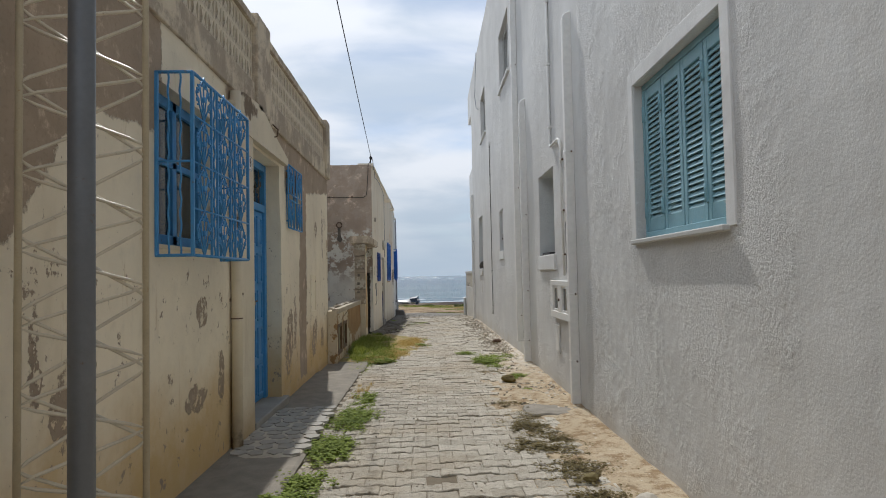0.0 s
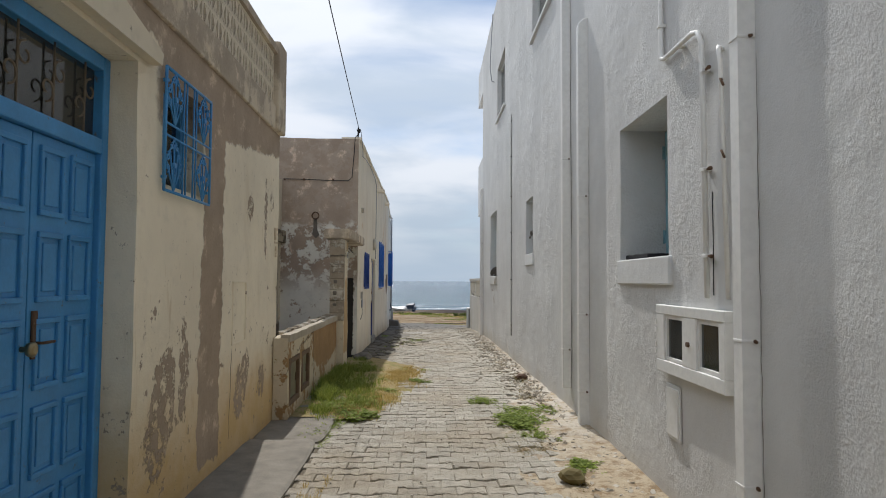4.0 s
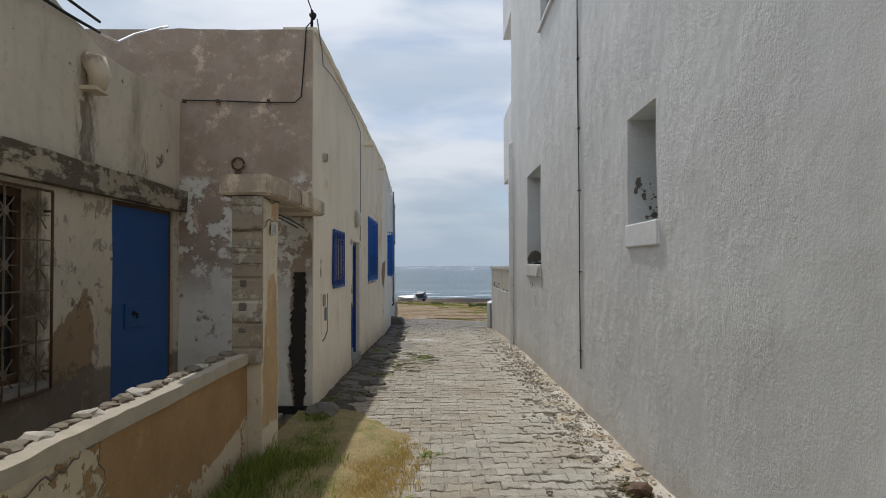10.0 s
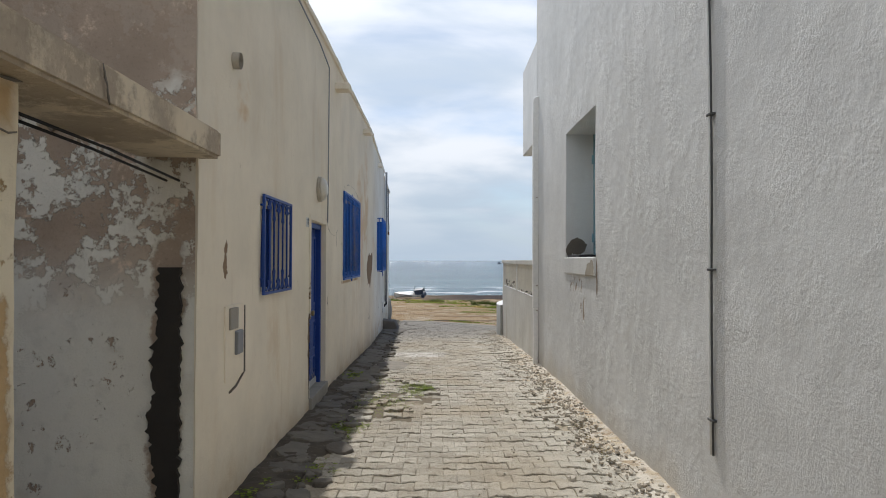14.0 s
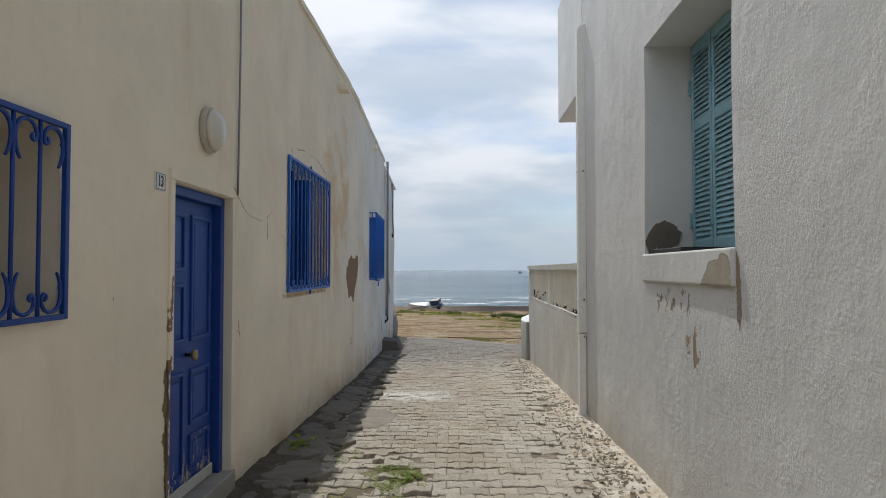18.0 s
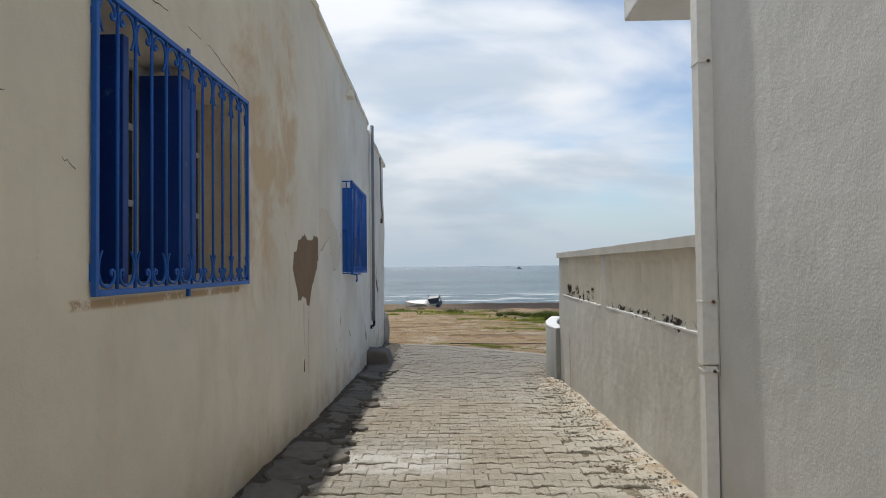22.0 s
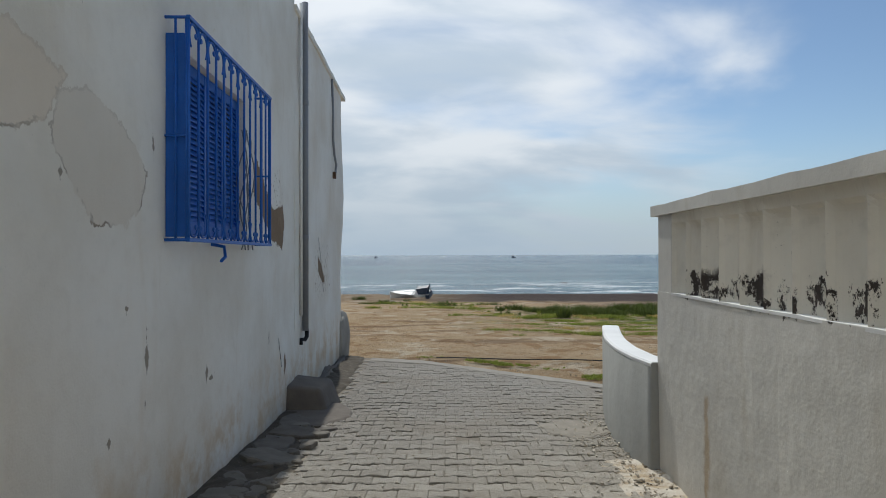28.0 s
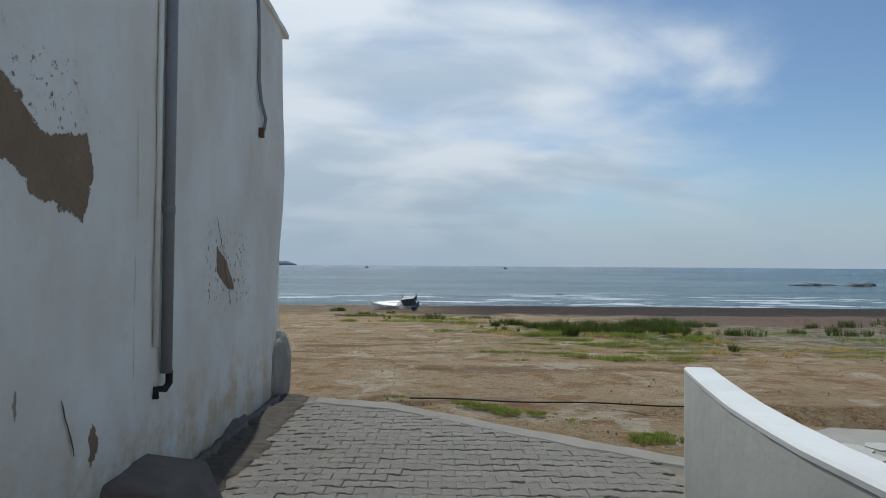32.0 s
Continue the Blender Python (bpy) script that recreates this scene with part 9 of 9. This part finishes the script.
me.materials.append(leafy("earth_clods", (0.17, 0.12, 0.075), (0.36, 0.30, 0.22), 0.95, 0.0))
tagged(new("clods", me), "small clods and stones on the sand", "clods", kind="stuff")
M_HULL = plain("weathered_white_hull", (0.82, 0.82, 0.81), 0.5, 0, 0.12, 2, 0.15, (0.3, 0.28, 0.25))
M_NAVY = plain("dark_blue_boat_paint", (0.03, 0.045, 0.075), 0.5, 0, 0.15, 4, 0.2)


def boat(at, label):
    b = thing("fishing_boat", label, "boat", at)
    bm = B()
    rings = []
    for i in range(13):
        u = i / 12
        w = 0.62 * (1 - max(0, (u - 0.35) / 0.65) ** 2.2) + 0.01
        sheer = 0.42 + 0.20 * u ** 2
        x = 1.7 - 3.4 * u
        ring = []
        for a in range(9):
            t = -1 + 2 * a / 8
            ring.append(bm.verts.new((x - 0.12 * u * (1 - abs(t)), w * t, sheer * abs(t) ** 1.7 - 0.02)))
        rings.append(ring)
    for p, q in zip(rings, rings[1:]):
        for j in range(8):
            bm.faces.new((p[j], p[j + 1], q[j + 1], q[j]))
    bm.faces.new(rings[0])
    bmesh.ops.solidify(bm, geom=bm.faces[:], thickness=0.03)
    part("hull", bm, M_HULL, b)
    bm = B()
    edge = [(1.7 - 3.4 * i / 12, 0.60 * (1 - max(0, (i / 12 - 0.35) / 0.65) ** 2.2) + 0.008, 0.40 + 0.20 * (i / 12) ** 2) for i in range(5, 13)]
    ridge = [bm.verts.new((x, 0, z + 0.05)) for x, w, z in edge]
    for sd in (-1, 1):
        rim = [bm.verts.new((x, sd * w, z)) for x, w, z in edge]
        for i in range(len(edge) - 1):
            bm.faces.new((ridge[i], ridge[i + 1], rim[i + 1], rim[i]))
    part("foredeck", bm, M_HULL, b, "sunlit white foredeck")
    bm = B()
    box(bm, 1.40, 1.72, -0.55, 0.55, 0.0, 0.42, 0.02)
    part("transom", bm, M_NAVY, b)
    bm = B()
    prism(bm, [(0.78, 0.30), (1.50, 0.30), (1.60, 0.88), (0.62, 0.80)], (-0.36, 0.36), "y")
    part("engine_box", bm, M_NAVY, b, "dark engine housing")
    for x, z in ((0.56, 1.0), (1.64, 1.06)):
        bm = B()
        tube(bm, [(x, 0.3, 0.3), (x, 0.3, z)], 0.035, 8)
        part("stanchion", bm, M_NAVY, b)
    bm = B()
    tube(bm, [(1.4, -0.1, 0.46), (-0.2, -0.3, 0.62), (-1.2, 0.0, 0.66)], 0.025, 6)
    part("oar", bm, M_HULL, b)
    for x in (-0.6, 0.3):
        bm = B()
        box(bm, x - 0.1, x + 0.1, -0.5, 0.5, 0.34, 0.37)
        part("thwart", bm, M_HULL, b)
    return b


boat(pose(-2.15, 69.6, -1.40, 15, -3, -14) @ Matrix.Scale(0.78, 4), "small weathered white fishing boat drawn up on the shore")
b2 = boat(pose(-9.6, 66.5, -1.36, 0, 4, 80), "dark fishing boat resting on the sand beside the house")
M_ROCK = plain("dark_sea_rock", (0.10, 0.09, 0.08), 0.9, 0, 0.3, 0.8, 0.6)
for i, (x, y, sx, sy, sz) in enumerate(((62.5, 141, 2.6, 2.2, 0.62), (66.5, 143, 2.0, 2.0, 0.38), (70.5, 141, 3.0, 2.4, 0.62), (73.5, 143, 1.8, 1.6, 0.7), (59.8, 141.5, 1.4, 1.2, 0.34), (13.0, 100, 0.6, 0.5, 0.3), (9.4, 93, 0.7, 0.3, 0.16), (10.6, 93.4, 0.4, 0.3, 0.14))):
    bm = B()
    bmesh.ops.create_icosphere(bm, subdivisions=3, radius=1.0)
    for v in bm.verts:
        n = 1 + 0.45 * noise.noise(v.co * 1.7 + Vector((i * 4.0, 0, 0))) + 0.2 * noise.noise(v.co * 4 + Vector((i, 0, 0)))
        v.co = Vector((x + v.co.x * sx * n * 0.7, y + v.co.y * sy * n * 0.7, -1.9 + v.co.z * sz * n * (0.75 if y > 120 else 0.5)))
    single("sea_rock", bm, M_ROCK, "dark rock just breaking the sea surface", "rock", group="rocks in the sea")


def trawler(x, y, s):
    t = thing("trawler", "tiny dark fishing vessel far out at sea", "boat", pose(x, y, -1.9), group="vessels at sea")
    bm = B()
    prism(bm, [(-2.6 * s, 0), (2.4 * s, 0), (3.2 * s, 1.1 * s), (-2.8 * s, 0.8 * s)], (-0.8 * s, 0.8 * s), "y")
    part("hull", bm, M_NAVY, t)
    bm = B()
    box(bm, -1.4 * s, 0.8 * s, -0.6 * s, 0.6 * s, 0.8 * s, 2.4 * s, 0.1 * s)
    part("wheelhouse", bm, M_NAVY, t)
    bm = B()
    tube(bm, [(0, 0, 2.3 * s), (0, 0, 4.2 * s)], 0.12 * s, 6)
    part("mast", bm, M_NAVY, t)


trawler(59, 620, 0.75)
trawler(-68, 640, 0.7)
bm = B()
bmesh.ops.create_icosphere(bm, subdivisions=4, radius=1.0)
for v in bm.verts:
    n = 1 + 0.3 * noise.noise(v.co * 3)
    v.co = Vector((-650 + v.co.x * 110, 2500 + v.co.y * 60, -2 + max(0, v.co.z) * 17 * n))
# the haze over the distance is put into this blue-grey
M_ISLE = plain("haze_tinted_far_land", (0.13, 0.16, 0.19), 0.95, 0, 0.15, 0.02, 0.1)
single("island", bm, M_ISLE, "low dark headland on the far horizon", "island")

# ---- lane paving ----
def lane_half(y):
    return left_x(y) - 0.05, right_x(y) + 0.02


def joint_material():
    k = Mat("joint_sand_and_grit", 0.97, 0, 0.2)
    sep = k.t.nodes.new("ShaderNodeSeparateXYZ")
    k.t.links.new(k.co, sep.inputs[0])
    col = k.mix(k.noise(9, 6, 0.7), (0.10, 0.08, 0.055), (0.24, 0.20, 0.145))
    col = k.mix(k.ramp(k.noise(1.1, 7, 0.7), 0.48, 0.62, 0, 0.85), col, (0.40, 0.345, 0.255))
    col = k.mix(k.ramp(k.math("ADD", sep.outputs[1], k.math("MULTIPLY", k.noise(0.6, 5), 4.0)), 33, 37, 0, 0.6), col, (0.23, 0.205, 0.17))
    return k.done(col, k.bump(k.noise(40, 5, 0.7), 0.8, 0.01))


M_JOINT = joint_material()
paving = thing("pavement", "grey interlocking concrete pavers with sandy joints", "pavement", kind="structure")
verts, faces = [], []
ys = [-14 + 0.22 * i for i in range(254)]
for y in ys:
    a, b = lane_half(min(y, 41))
    for i in range(9):
        x = a + (b + 0.7 * max(0, min(1, (y - 34) / 2)) - a) * i / 8
        verts.append((x, min(y, pave_end(x) + 0.15), ground_z(x, min(y, pave_end(x) + 0.15)) + noise.noise((x * 0.8, y * 0.45, 2)) * 0.014 - 0.013 + 0.005 * noise.noise((x * 2.1, y * 1.7, 6))))
for j in range(len(ys) - 1):
    for i in range(8):
        faces.append((j * 9 + i, j * 9 + i + 1, (j + 1) * 9 + i + 1, (j + 1) * 9 + i))
me = bpy.data.meshes.new("joint_sand")
me.from_pydata(verts, [], faces)
me.materials.append(M_JOINT)
bed = new("joint_sand", me)
bed.parent = paving

PL, PW, STEP = 0.232, 0.178, 0.012
outline = []
for sx, sy in ((1, 1), (-1, 1), (-1, -1), (1, -1)):
    pts = [(PL / 2, PW / 2 + STEP), (0.072, PW / 2 + STEP), (0.044, PW / 2 - STEP)]
    pts = [(sx * px, sy * py) for px, py in pts]
    outline += pts if sx * sy > 0 else pts[::-1]


def paver_rings(r, worn=1.0):
    """Outline rings of one worn paver, no two alike."""
    gx, gy0, gy1 = 0.0008 + r.random() * 0.0018 * worn, 0.003 + r.random() * 0.009 * worn, 0.003 + r.random() * 0.009 * worn
    base = [(px - math.copysign(gx, px) + r.gauss(0, 0.0016) * worn, py - (gy1 if py > 0 else -gy0) + r.gauss(0, 0.0022) * worn) for px, py in outline]
    lift = [r.gauss(0, 0.0018) * worn for _ in base]
    rim = 0.006 + 0.009 * r.random()
    low = [(x, y, -0.045) for x, y in base]
    mid = [(x, y, -0.006 + h) for (x, y), h in zip(base, lift)]
    top = [(x - math.copysign(rim * 0.7, x), y - math.copysign(rim, y), h) for (x, y), h in zip(base, lift)]
    return low, mid, top


rv = random.Random(5)
paver_meshes = []
for _ in range(24):
    bm = B()
    rings = [[bm.verts.new(p) for p in ring] for ring in paver_rings(rv)]
    for a, b in zip(rings, rings[1:]):
        for i in range(12):
            bm.faces.new((a[i], a[(i + 1) % 12], b[(i + 1) % 12], b[i]))
    bm.faces.new(rings[-1])
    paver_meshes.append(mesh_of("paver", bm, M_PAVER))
rest_v, rest_f = [], []
rng = random.Random(7)
row = 0
y = -9.0
count = 0
while y < 41.5:
    a, b = lane_half(min(y, 41))
    b += 0.75 * max(0.0, min(1.0, (y - 34.5) / 2))
    n = int((b - a) / PL) + 2
    bend = 0.06 * noise.noise((y * 0.25, 0, 0))
    for i in range(n):
        x = -0.02 + (i - n // 2) * PL + (row % 2) * PL / 2 + bend * 0.5
        yy = y + 0.05 * noise.noise((x * 0.5, y * 0.2, 5)) + 0.02 * x
        if not (a + 0.1 < x < b - 0.08) or yy > pave_end(x) - 0.08 - 0.1 * noise.noise((x * 2.2, 4, 4)):
            continue
        if y < 12.2 and x < -1.08:
            continue
        if y > 19 and x < left_x(y) + 0.50 + 0.12 * noise.noise((y * 0.9, 0, 3)):
            continue
        if rng.random() < (0.002 if x < 0.8 or y > 30 else 0.006):
            continue
        sunk = noise.noise((x * 0.8, yy * 0.45, 2)) * 0.014
        edge = max(0.0, min(1.0, (x - (b - 0.95)) / 0.5)) if y < 33 else 0.0
        loose = 1.0 + 1.6 * edge
        if -1.2 < x < 0.15 - 0.2 * abs(yy - 23.2) and 21.6 < yy < 24.8:
            loose = 5.0 if rng.random() < 0.65 else 2.0
        z = ground_z(x, yy) + sunk + loose * rng.uniform(-0.006, 0.006)
        slope = (ground_z(x, yy + 0.3) - ground_z(x, yy - 0.3)) / 0.6
        m = pose(x + rng.uniform(-0.003, 0.003), yy + rng.uniform(-0.004, 0.004), z, math.degrees(math.atan(slope)) + loose * rng.uniform(-1.6, 1.6), loose * rng.uniform(-1.2, 1.2), rng.uniform(-1.3, 1.3) * min(loose, 2))
        if 4.4 < y < 10.4 and -0.95 < x < 0.75 and count < 300:
            ob = new("paver", paver_meshes[(row * 7 + i * 5) % 24])
            ob.parent = paving
            ob.matrix_basis = m
            count += 1
        else:
            k0 = len(rest_v)
            for ring in paver_rings(rng, min(2.6, 0.6 + 0.4 * loose)):
                rest_v += [tuple(m @ Vector(p)) for p in ring]
            for q in (0, 12):
                for i2 in range(12):
                    rest_f.append((k0 + q + i2, k0 + q + (i2 + 1) % 12, k0 + q + 12 + (i2 + 1) % 12, k0 + q + 12 + i2))
            rest_f.append(tuple(range(k0 + 24, k0 + 36)))
    row += 1
    y += PW
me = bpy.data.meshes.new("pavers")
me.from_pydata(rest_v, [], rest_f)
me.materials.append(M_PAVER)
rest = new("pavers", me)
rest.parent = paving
tagged(rest, kind="stuff")

# thin cement smeared over the pavers
for cx, cy, rx, ry, seed, lab in ((-0.80, 26.25, 0.36, 0.62, 3.1, "smooth cement smeared over pavers by the blue-windowed house"), (1.62, 35.25, 0.34, 0.42, 8.4, "pale cement patch beside the curved wall"), (-1.35, 12.0, 0.30, 0.35, 5.2, "cement scrap at the end of the kerb")):
    z = ground_z(cx, cy)
    slope = math.degrees(math.atan((ground_z(cx, cy + 0.5) - ground_z(cx, cy - 0.5))))
    patch = single("cement_patch", broken_slab(0, 0, rx, ry, 0.05, seed, 2.2, 0.22, 44), M_KERB, lab, "cement", pose(cx, cy, z + 0.013, slope, 0, 0))
z = ground_z(1.42, 7.53)
single("flagstone", broken_slab(0, 0, 0.31, 0.29, 0.08, 2.2, 7.0, 0.07, 44), M_KERB, "worn cement flagstone at the foot of the downpipe", "slab", pose(1.40, 7.53, z + 0.022, 0, -1.0, -4))
